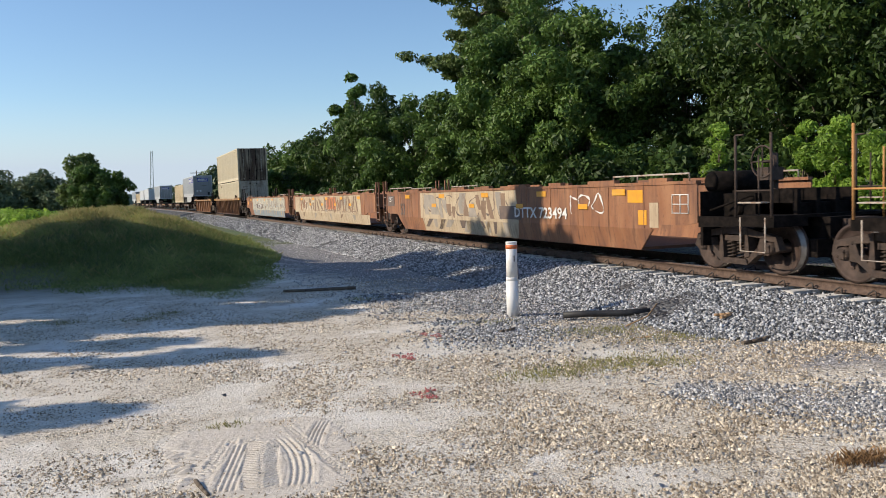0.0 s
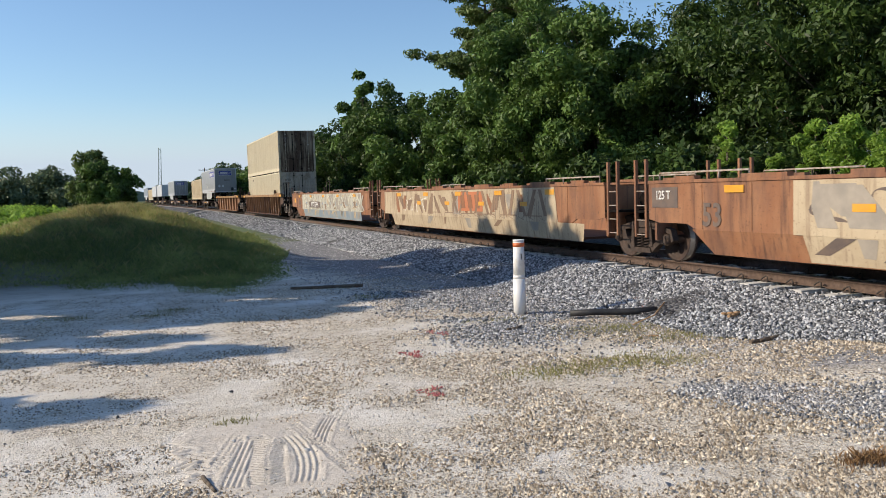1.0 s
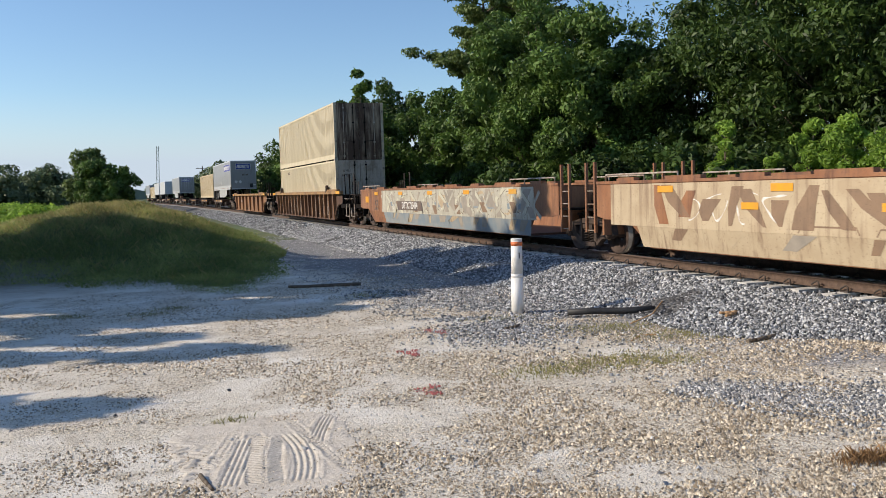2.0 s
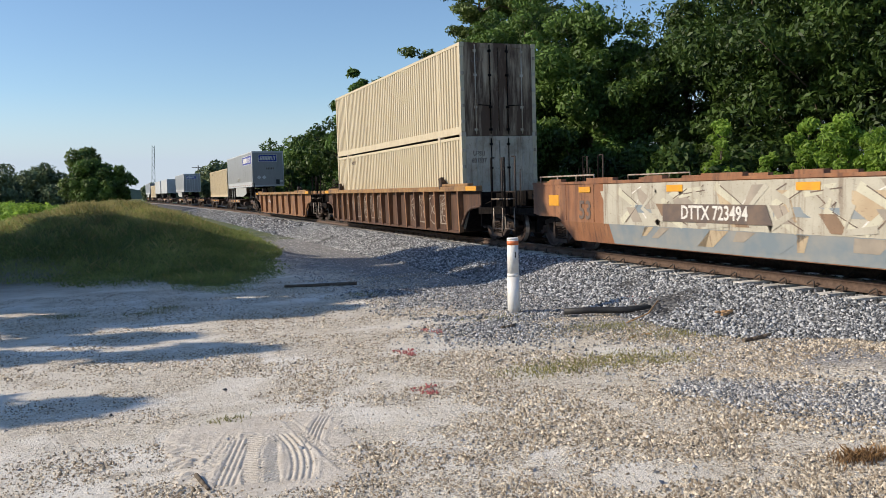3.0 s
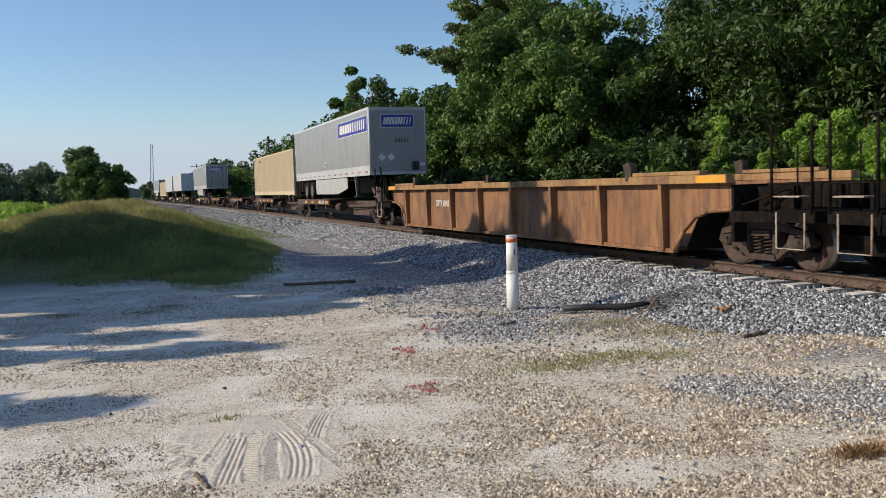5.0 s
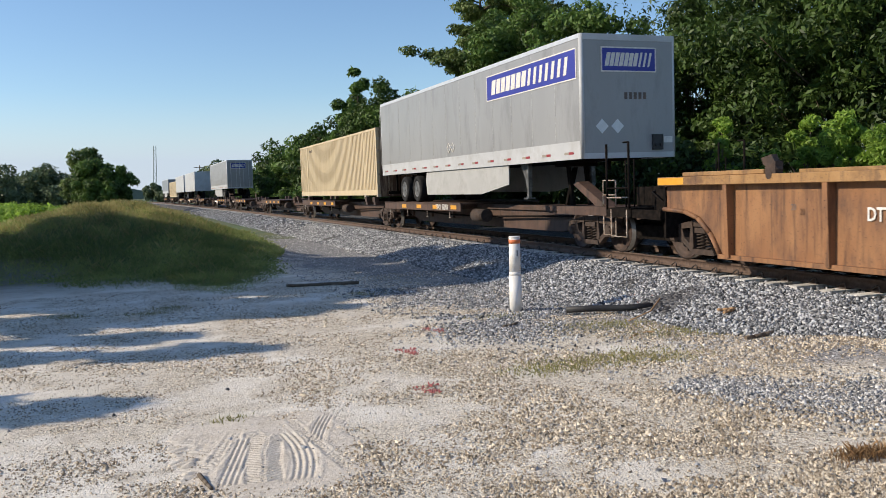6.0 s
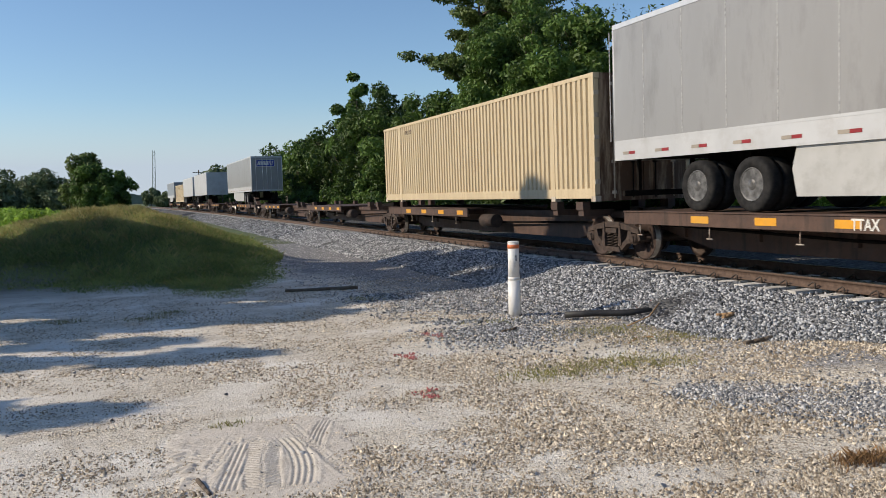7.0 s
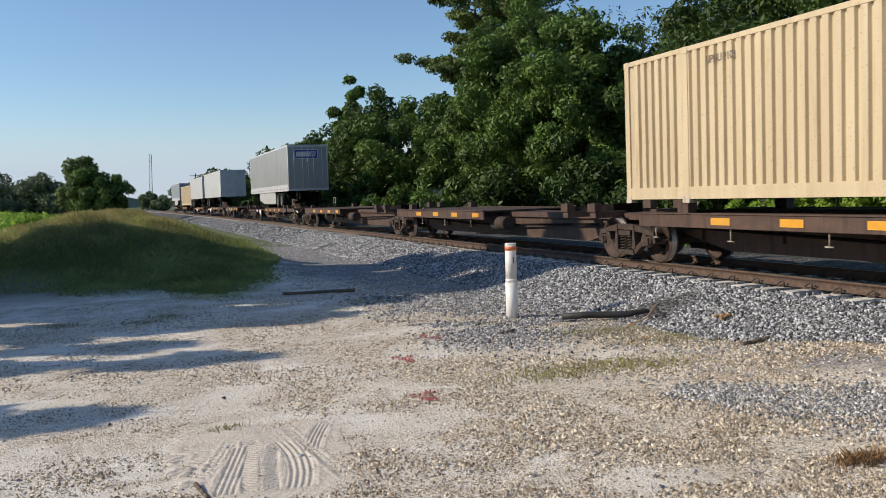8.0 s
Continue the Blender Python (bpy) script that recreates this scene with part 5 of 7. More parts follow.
    if end_near:
        add_truck(car, -half)
        yk = -half
        bm = bmesh.new()
        box(bm, -1.3, 1.3, yk - 1.5, yk - 0.8, 0.98, 1.04)
        box(bm, -0.3, 0.3, yk - 1.5, yk + 0.8, 0.7, 0.98)
        box(bm, -1.32, -1.26, yk - 1.5, yk + 1.2, 0.84, 1.04)
        box(bm, 1.26, 1.32, yk - 1.5, yk + 1.2, 0.84, 1.04)
        part("end_deck", bm, SPINE, car)
        bm = bmesh.new()
        box(bm, -0.1, 0.1, yk - 2.0, yk - 1.5, 0.76, 0.94)
        part("coupler", bm, IRON, car)
        for s in (-1, 1):
            bm = bmesh.new()
            pipe_run(bm, [Vector((s * 1.3, yk - 1.45, 1.04)), Vector((s * 1.3, yk - 1.45, 1.62)), Vector((s * 1.3, yk - 0.95, 1.62)), Vector((s * 1.3, yk - 0.95, 1.04))], 0.017, 6)
            pipe_run(bm, [Vector((s * 1.3, yk - 1.45, 1.04)), Vector((s * 1.3, yk - 1.45, 0.42)), Vector((s * 1.3, yk - 0.95, 0.42)), Vector((s * 1.3, yk - 0.95, 1.04))], 0.016, 6)
            rod(bm, (s * 1.3, yk - 1.45, 1.3), (s * 1.3, yk - 0.95, 1.3), 0.014, 0.014, 6)
            part("end_ladder", bm, WHITE_ROD, car)
        bm = bmesh.new()
        prism(bm, [(yk - 0.6, 1.04), (yk - 0.1, 1.04), (yk + 0.9, 1.55), (yk + 0.7, 1.62)], -1.0, -0.7)
        part("ramp", bm, SPINE, car)
    return car


def joint_end(car, y, e, paint):
    """The articulated end of a well unit: bulkhead, crossover posts, step and connector over the shared truck."""
    a = lambda d: y + e * d
    bm = bmesh.new()
    y0, y1 = sorted((a(-0.12), a(-0.05)))
    box(bm, -1.2, 1.2, y0, y1, 0.45, 1.58)
    part("bulkhead", bm, paint, car)
    bm = bmesh.new()
    y0, y1 = sorted((a(-0.1), a(0.85)))
    box(bm, -0.4, 0.4, y0, y1, 0.66, 0.96)
    part("connector", bm, IRON, car)
    bm = bmesh.new()
    y0, y1 = sorted((a(0.0), a(0.55)))
    box(bm, -1.28, 1.28, y0, y1, 1.0, 1.05)
    part("end_deck", bm, IRON_D, car)
    for s in (-1, 1):
        for d in (0.12, 0.5):
            bm = bmesh.new()
            box(bm, s * 1.27 - 0.03, s * 1.27 + 0.03, a(d) - 0.03, a(d) + 0.03, 0.5, 2.1)
            part("end_post", bm, paint, car)
        bm = bmesh.new()
        for z in (0.55, 0.85, 1.15, 1.45):
            rod(bm, (s * 1.27, a(0.12), z), (s * 1.27, a(0.5), z), 0.013, 0.013, 6)
        part("rungs", bm, WHITE_ROD, car)
    bm = bmesh.new()
    rod(bm, (-0.5, a(0.25), 1.25), (0.6, a(0.25), 1.25), 0.15, 0.15, 12)
    part("air_reservoir", bm, IRON_D, car)


# ---- the train, from its head backwards ----
def build_train():
    # leading well car, of which only the tail end is seen
    car, half = smooth_well("well_car", "empty rust-brown smooth-sided well car", -12.4, 7.4, 1, (8.9 - 0.0, -13.0))
    # these handrails look sunlit through their brighter colour
    end_platform(car, half, 1, RUST, post=ORANGE)
    brake_gear(car, half + 1.5, 1)
    # three-unit smooth car
    u1, h1 = smooth_well("well_car", "empty rust-brown well car with white and yellow markings", 12.85, 32.2, 2, (12.2, 32.9))
    end_platform(u1, -h1, -1, RUST)
    brake_gear(u1, -h1 - 0.9, -1)
    u2, h2 = smooth_well("well_car", "empty rust-brown well car sprayed with beige letter shapes", 33.9, 51.7, 3, (52.6,))
    joint_end(u1, h1, 1, RUST)
    joint_end(u2, -h2, -1, RUST)
    joint_end(u2, h2, 1, RUST)
    u3, h3 = smooth_well("well_car", "empty rust-brown well car sprayed grey and blue", 53.5, 72.2, 4, (71.3,))
    end_platform(u3, h3, 1, RUST)
    joint_end(u3, -h3, -1, RUST)
    dress_smooth(u1, h1, u2, h2, u3, h3)
    # lighter ochre on the side posts paints the sun on their faces
    w1, hw = rib_well("well_car", "dark brown ribbed well car carrying stacked containers", 75.6, 95.5, RUST_D, (75.1, 95.2), ribs=17, inset=1.55, post=OCHRE)
    dress_rib(w1, hw, 0)
    w2, hw = rib_well("well_car", "empty ochre-brown ribbed well car", 99.65, 119.3, OCHRE, (99.3, 118.5), ribs=8)
    dress_rib(w2, hw, 1)
    brake_gear(w1, hw + 1.4, 1)
    for c in (car, u1, u2, u3):
        widen(c, 1.05)
    for c in (w1, w2):
        widen(c, 1.14)
    c1 = container("shipping_container", "cream corrugated container with clean door end, lower of two", 77.15, 0.294, BOX, BOX_DOOR2)
    c2 = container("shipping_container", "cream corrugated container with soot-stained door end, stacked on another", 77.15, 3.195, BOX, BOX_DOOR)
    for c, rows in ((c1, ("UPSU", "603337")), (c2, ("UPSU",))):
        for k, words in enumerate(rows):
            letters("door_lettering", words, 0.2, DARK_PAINT, c, pose(-0.72, -16.15 / 2 + 0.004, 2.35 - 0.22 * k, 90, 0, 0), squeeze=0.85)
    car_text(c1, "UPHU 0337", 16.15 / 2 - 3.0, 2.55, 0.2, DARK_PAINT, x=-1.292)
    # spine cars
    first = spine_unit("spine_car", "dark brown spine car platform carrying a trailer", 122.6, 139.2, True, end_near=True, hitch_up=True, brackets=False)
    spine_unit("spine_car", "dark brown spine car platform carrying a container", 139.2, 156.1, True)
    spine_unit("spine_car", "empty dark brown spine car platform", 156.1, 172.2, True)
    spine_unit("spine_car", "empty dark brown spine car platform", 172.2, 189.4, True)
    car_text(first, "TTAX  553970", 0.75, 0.92, 0.24, x=-1.397)
    t1 = trailer("highway_trailer", "grey highway trailer with blue signs, riding on a spine car", 122.55, 1.075, 2.14, 2.88, TRAILER, TRAILER_W, True)
    sign_bars(t1, -16.15 / 2 + 2.76, 2.14 + 2.22, 5.1, 0.66, x=-1.302, bars=7, light=7)
    for dy in (0.0, 0.34):
        for dz in (0.0,):
            pts_y = 0.1 + dy
            bm = bmesh.new()
            k = 0.15
            pipe_run(bm, [Vector((-1.302, pts_y - k, 2.85 + dz)), Vector((-1.302, pts_y, 2.85 + k + dz)), Vector((-1.302, pts_y + k, 2.85 + dz)), Vector((-1.302, pts_y, 2.85 - k + dz)), Vector((-1.302, pts_y - k, 2.85 + dz))], 0.014, 5)
            part("placard_outline", bm, WHITE, t1)
    y1 = container("shipping_container", "buff corrugated container riding on a spine car", 139.49, 1.265, BOX_Y, BOX_DOOR)
    car_text(y1, "UPHU 0103", 16.15 / 2 - 3.0, 2.55, 0.2, DARK_PAINT, x=-1.292)
    spine_unit("spine_car", "dark brown spine car platform carrying a trailer", 193.4, 210.2, False, end_near=True)
    spine_unit("spine_car", "empty dark brown spine car platform", 210.2, 227.0, True, hitch_up=True)
    spine_unit("spine_car", "dark brown spine car platform carrying a white trailer", 230.7, 247.6, False, end_near=True)
    spine_unit("spine_car", "dark brown spine car platform carrying a white trailer", 247.6, 264.4, False)
    spine_unit("spine_car", "dark brown spine car platform carrying a container", 264.4, 281.2, True)
    spine_unit("spine_car", "last spine car platform carrying a trailer", 281.2, 298.2, True)
    trailer("highway_trailer", "slate-ended grey trailer with a blue sign", 193.5, 1.075, 2.14, 2.88, TRAILER, TRAILER_W, False, detail=True)
    trailer("highway_trailer", "plain white trailer with a grey end", 230.6, 1.075, 2.14, 2.78, TRAILER_W, TRAILER_W, True, detail=False, sign=False, skirt=False)
    trailer("highway_trailer", "plain white trailer further back in the train", 249.4, 1.075, 2.14, 2.74, TRAILER_W, TRAILER_W, True, detail=False, sign=False, skirt=False)
    container("shipping_container", "buff corrugated container far back in the train", 265.2, 1.265, BOX_Y, BOX_Y)
    trailer("highway_trailer", "grey trailer at the rear of the train", 284.5, 1.075, 2.14, 2.8, TRAILER_D, TRAILER_W, True, detail=False, sign=False)


def spray(car, rng, y0, y1, z0, z1, materials, count, x=-1.3105, lean=0.25, size=1.0):
    """Abstract spray-painted wedges on the near side of a car."""
    for k in range(count):
        y = y0 + (y1 - y0) * (k + 0.2 + 0.6 * rng.random()) / count
        h = (z1 - z0) * (0.45 + 0.55 * rng.random())
        z = z0 + (z1 - z0 - h) * rng.random()
        w = size * (0.14 + 0.34 * rng.random())
        sl = lean * (rng.random() - 0.3)
        t = 0.15 + 0.85 * rng.random()
        pts = [(y - w * t + sl, z + h), (y + w * t + sl, z + h), (y + w * 0.9, z + h * 0.45), (y + w * (1.1 - t) - sl, z), (y - w * (1.1 - t) - sl, z), (y - w * 0.5, z + h * 0.55)]
        bm = bmesh.new()
        prism(bm, pts, x - 0.003, x)
        part("spray_patch", bm, materials[int(rng.random() * len(materials))], car)


def strokes(car, rng, y0, y1, z0, z1, material, count, r=0.016, x=-1.312):
    """Curling spray lines, flat on the panel, of uneven width."""
    for k in range(count):
        cy, cz = y0 + (y1 - y0) * (k + 0.5) / count, (z0 + z1) / 2
        a0, sweep = rng.random() * 6.28, 4.2 + 2.0 * rng.random()
        ry, rz = (y1 - y0) / count * (0.30 + 0.16 * rng.random()), (z1 - z0) / 2 * (0.8 + 0.2 * rng.random())
        p2, p3 = rng.random() * 6.28, rng.random() * 6.28
        line = []
        for i in range(34):
            a = a0 + sweep * i / 33
            line.append((cy + ry * (math.cos(a) + 0.28 * math.sin(2 * a + p2)), cz + rz * (0.85 * math.sin(a) + 0.22 * math.cos(2 * a + p3))))
        bm = bmesh.new()
        left, right = [], []
        for i, (y, z) in enumerate(line):
            ya, za = line[max(0, i - 1)]
            yb, zb = line[min(33, i + 1)]
            d = math.hypot(yb - ya, zb - za) + 1e-6
            w = r * (0.8 + 0.5 * math.sin(i * 0.7 + k)) * (1 - 0.5 * abs(i - 17) / 17)
            left.append(bm.verts.new((x, y - (zb - za) / d * w, z + (yb - ya) / d * w)))
            right.append(bm.verts.new((x, y + (zb - za) / d * w, z - (yb - ya) / d * w)))
        for i in range(33):
            bm.faces.new((left[i], left[i + 1], right[i + 1], right[i]))
        part("spray_line", bm, material, car)


def outline(car, shape, y, z, w, h, material, x, r=0.034):
    """A bold sprayed outline; shape in fractions of its width (to the reader's right) and height."""
    pts = [(y - u * w, z + v * h) for u, v in shape]
    bm = bmesh.new()
    left, right = [], []
    for k, (py, pz) in enumerate(pts):
        (ay, az), (by, bz) = pts[max(0, k - 1)], pts[min(len(pts) - 1, k + 1)]
        d = math.hypot(by - ay, bz - az) + 1e-6
        ny, nz = -(bz - az) / d * r, (by - ay) / d * r
        left.append(bm.verts.new((x, py + ny, pz + nz)))
        right.append(bm.verts.new((x, py - ny, pz - nz)))
    for k in range(len(pts) - 1):
        bm.faces.new((left[k], left[k + 1], right[k + 1], right[k]))
    part("spray_outline", bm, material, car)


def backing(car, y0, y1, z0, z1, material, x=-1.3065):
    bm = bmesh.new()
    prism(bm, [(y0, z0), (y1, z0), (y1, z1), (y0 + 0.15, z1)], x - 0.003, x)
    return part("painted_field", bm, material, car)


def lower_field(car, y0, y1, material, gap=0.006):
    """Paint on the inward-sloping lower sheet of a smooth car."""
    bm = bmesh.new()
    v = [bm.verts.new(c) for c in ((-1.300 - gap, y0, 0.715), (-1.300 - gap, y1, 0.715), (-1.222 - gap, y1 - 0.1, 0.285), (-1.222 - gap, y0 + 0.2, 0.285))]
    bm.faces.new(v)
    return part("painted_field", bm, material, car)


def lower_wedges(car, rng, y0, y1, materials, count):
    for k in range(count):
        y = y0 + (y1 - y0) * (k + rng.random()) / count
        w, d = 0.12 + 0.35 * rng.random(), 0.5 * (rng.random() - 0.5)
        za, zb = 0.70, 0.32 + 0.2 * rng.random()
        xa, xb = -1.306 + (0.715 - za) * 0.18 - 0.004, -1.306 + (0.715 - zb) * 0.18 - 0.004
        bm = bmesh.new()
        bm.faces.new([bm.verts.new(c) for c in ((xa, y - w, za), (xa, y + w * rng.random(), za), (xb, y + w + d, zb), (xb, y + d, zb))])
        part("spray_patch", bm, materials[k % len(materials)], car)


def dress_smooth(u1, h1, u2, h2, u3, h3):
    """Lettering, reflectors and spray paint of the smooth cars."""
    x = -1.312
    rng = np.random.default_rng(21)
    backing(u1, -2.2, h1 - 4.0, 0.714, 1.585, BEIGE_PAINT)
    spray(u1, rng, -1.6, h1 - 4.3, 0.76, 1.56, (GREY_PAINT, TAN_PAINT, GREY_PAINT), 15)
    strokes(u1, rng, -1.8, h1 - 4.4, 0.8, 1.5, DARK_PAINT, 7, 0.03)
    lower_field(u1, -2.2, h1 - 4.2, BEIGE_PAINT)
    lower_wedges(u1, rng, -1.6, h1 - 4.6, (GREY_PAINT, DARK_PAINT, BEIGE_PAINT), 14)
    backing(u1, -2.35, -1.0, 0.80, 1.16, DARK_PAINT, x=-1.3125)
    car_text(u1, "DTTX 723494", -3.4, 0.98, 0.38, x=-1.318, squeeze=1.28)
    strokes(u1, rng, -h1 + 3.2, -h1 + 4.8, 0.95, 1.5, WHITE, 3, 0.028)
    bm = bmesh.new()
    pipe_run(bm, [Vector((-1.306, -h1 + 0.25, 1.05)), Vector((-1.306, -h1 + 0.75, 1.05)), Vector((-1.306, -h1 + 0.75, 1.4)), Vector((-1.306, -h1 + 0.25, 1.4)), Vector((-1.306, -h1 + 0.25, 1.05))], 0.014, 4)
    pipe_run(bm, [Vector((-1.306, -h1 + 0.5, 1.05)), Vector((-1.306, -h1 + 0.5, 1.4))], 0.012, 4)
    pipe_run(bm, [Vector((-1.306, -h1 + 0.25, 1.22)), Vector((-1.306, -h1 + 0.75, 1.22))], 0.012, 4)
    part("stencil_frame", bm, WHITE, u1)
    side_mark(u1, -1.304, -h1 + 1.35, 1.0, 0.3, 0.5, BEIGE_PAINT, "primer_patch")
    side_mark(u1, -1.304, -h1 + 1.75, 0.95, 0.3, 0.3, YELLOW, "yellow_reflector")
    side_mark(u1, -1.304, -h1 + 2.0, 1.38, 0.55, 0.26, YELLOW, "yellow_reflector")
    # far end capacity stencils
    side_mark(u1, -1.304, h1 - 0.55, 1.32, 0.85, 0.4, DARK_PAINT, "stencil_panel")
    car_text(u1, "125 T", h1 - 0.5, 1.36, 0.24, x=-1.314, squeeze=0.85)
    car_text(u1, "53", h1 - 2.0, 0.98, 0.6, DARK_PAINT, x=-1.3135, squeeze=0.95)
    backing(u2, -h2 + 2.2, h2 - 0.6, 0.714, 1.585, BEIGE_PAINT)
    spray(u2, rng, -h2 + 3.4, h2 - 2.0, 0.77, 1.57, (TAN_PAINT, GREY_PAINT, TAN_PAINT, RUST), 22, lean=0.5, size=0.7)
    lower_field(u2, -h2 + 0.9, h2 - 1.6, BEIGE_PAINT)
    lower_wedges(u2, rng, -h2 + 2.6, h2 - 2.2, (GREY_PAINT, BEIGE_PAINT, TAN_PAINT), 9)
    # slanting strokes of pale letters, with brown gaps and a dark line round their feet
    for k in range(11):
        y = -h2 + 3.0 + 0.62 * k
        lean = (0.16, -0.2, 0.22, -0.12)[k % 4]
        side_mark(u2, -1.3122, y, 1.2, 0.17, 0.68, TAN_PAINT, "spray_gap", lean)
        outline(u2, [(0, 1), (0.1, 0.1), (0.9, 0), (1, 0.8)], y + 0.25, 0.74, 0.42, 0.74, DARK_PAINT, -1.3135, 0.010)
    for k in range(6):
        outline(u2, [(0, 0), (0.05, 0.9), (0.95, 1), (1, 0.1)], -h2 + 4.2 + 1.5 * k, 0.735, 1.2, 0.12, TAN_PAINT, -1.3125, 0.014)
    side_mark(u2, -1.311, -1.0, 1.22, 2.0, 0.6, ORANGE_PAINT, "orange_block")
    for k in range(3):
        side_mark(u2, -1.316, -1.6 + 0.6 * k, 1.22, 0.34, 0.42, RUST, "logo_block", 0.06)
    strokes(u2, rng, h2 - 6.0, h2 - 3.0, 0.85, 1.45, WHITE, 4, 0.024)
    backing(u3, -h3 + 1.2, h3 - 3.4, 0.714, 1.585, PALE_PAINT)
    side_mark(u3, -1.3092, -1.2, 1.06, 2 * h3 - 6.0, 0.16, BLUE_PAINT, "painted_band", 0.1)
    spray(u3, rng, -h3 + 1.8, h3 - 3.6, 0.76, 1.57, (GREY_PAINT, BEIGE_PAINT, PALE_PAINT, GREY_PAINT), 26, lean=0.7, size=0.95)
    lower_field(u3, -h3 + 1.5, h3 - 3.6, BLUE_PAINT)
    lower_wedges(u3, rng, -h3 + 1.8, h3 - 4.0, (GREY_PAINT, BEIGE_PAINT, BLUE_PAINT), 18)
    strokes(u3, rng, -h3 + 1.6, -h3 + 6.5, 0.85, 1.5, BEIGE_PAINT, 5, 0.05)
    zig = [(0, 1), (0.45, 0.55), (0.1, 0.35), (0.8, 0), (0.6, 0.5), (1, 0.9)]
    for k in range(13):
        f = zig if k % 2 else [(u, 1 - v) for u, v in zig]
        outline(u3, f, h3 - 4.2 - k * 1.02, 0.80, 0.75 + 0.3 * rng.random(), 0.72, DARK_PAINT if k % 3 else WHITE, -1.3125, 0.014)
    # broad pale crosses of letters over brown lozenges
    for k in range(13):
        y = h3 - 4.1 - 1.05 * k
        wide, tall = 0.85 + 0.35 * rng.random(), 0.62 + 0.16 * rng.random()
        side_mark(u3, -1.3118, y - 0.5, 0.86 + 0.2 * rng.random(), 0.34, 0.30, TAN_PAINT if k % 2 else GREY_PAINT, "spray_lozenge", 0.12)
        bend = ([(0, 1), (0.5, 0.55), (0.1, 0)], [(1, 1), (0.45, 0.6), (0.55, 0.3), (1, 0)], [(0, 0.9), (0.55, 1), (0.4, 0.45), (0.9, 0.05)])[k % 3]
        outline(u3, bend, y + 0.1, 0.77, wide, tall, CREAM_PAINT, -1.3140, 0.085)
        outline(u3, [(u + 0.13, v) for u, v in bend], y + 0.1, 0.77, wide, tall, DARK_PAINT, -1.3165, 0.011)
        outline(u3, [(1 - u, 1 - v) for u, v in bend], y - 0.2, 0.77, wide, tall, PALE_PAINT, -1.3190, 0.06)
    backing(u3, 0.75, 3.75, 0.83, 1.17, DARK_PAINT, x=-1.3235)
    car_text(u3, "DTTX 723494", 2.25, 1.0, 0.36, x=-1.329, squeeze=0.86)
    car_text(u3, "53", h3 - 2.6, 0.98, 0.6, DARK_PAINT, x=-1.3105, squeeze=0.95)
    side_mark(u3, -1.304, h3 - 1.1, 1.22, 0.5, 0.26, YELLOW, "yellow_reflector")
    for car, h in ((u1, h1), (u2, h2), (u3, h3)):
        for k in range(5):
            side_mark(car, -1.3165, -h + 2.6 + k * (2 * h - 5.2) / 4, 1.47, 0.5, 0.13, YELLOW, "yellow_reflector")
        for k in range(4 if car is not u3 else 0):
            side_mark(car, -1.3165, -h + 4.1 + k * (2 * h - 6.2) / 4, 1.16, 0.42, 0.12, YELLOW, "yellow_reflector")


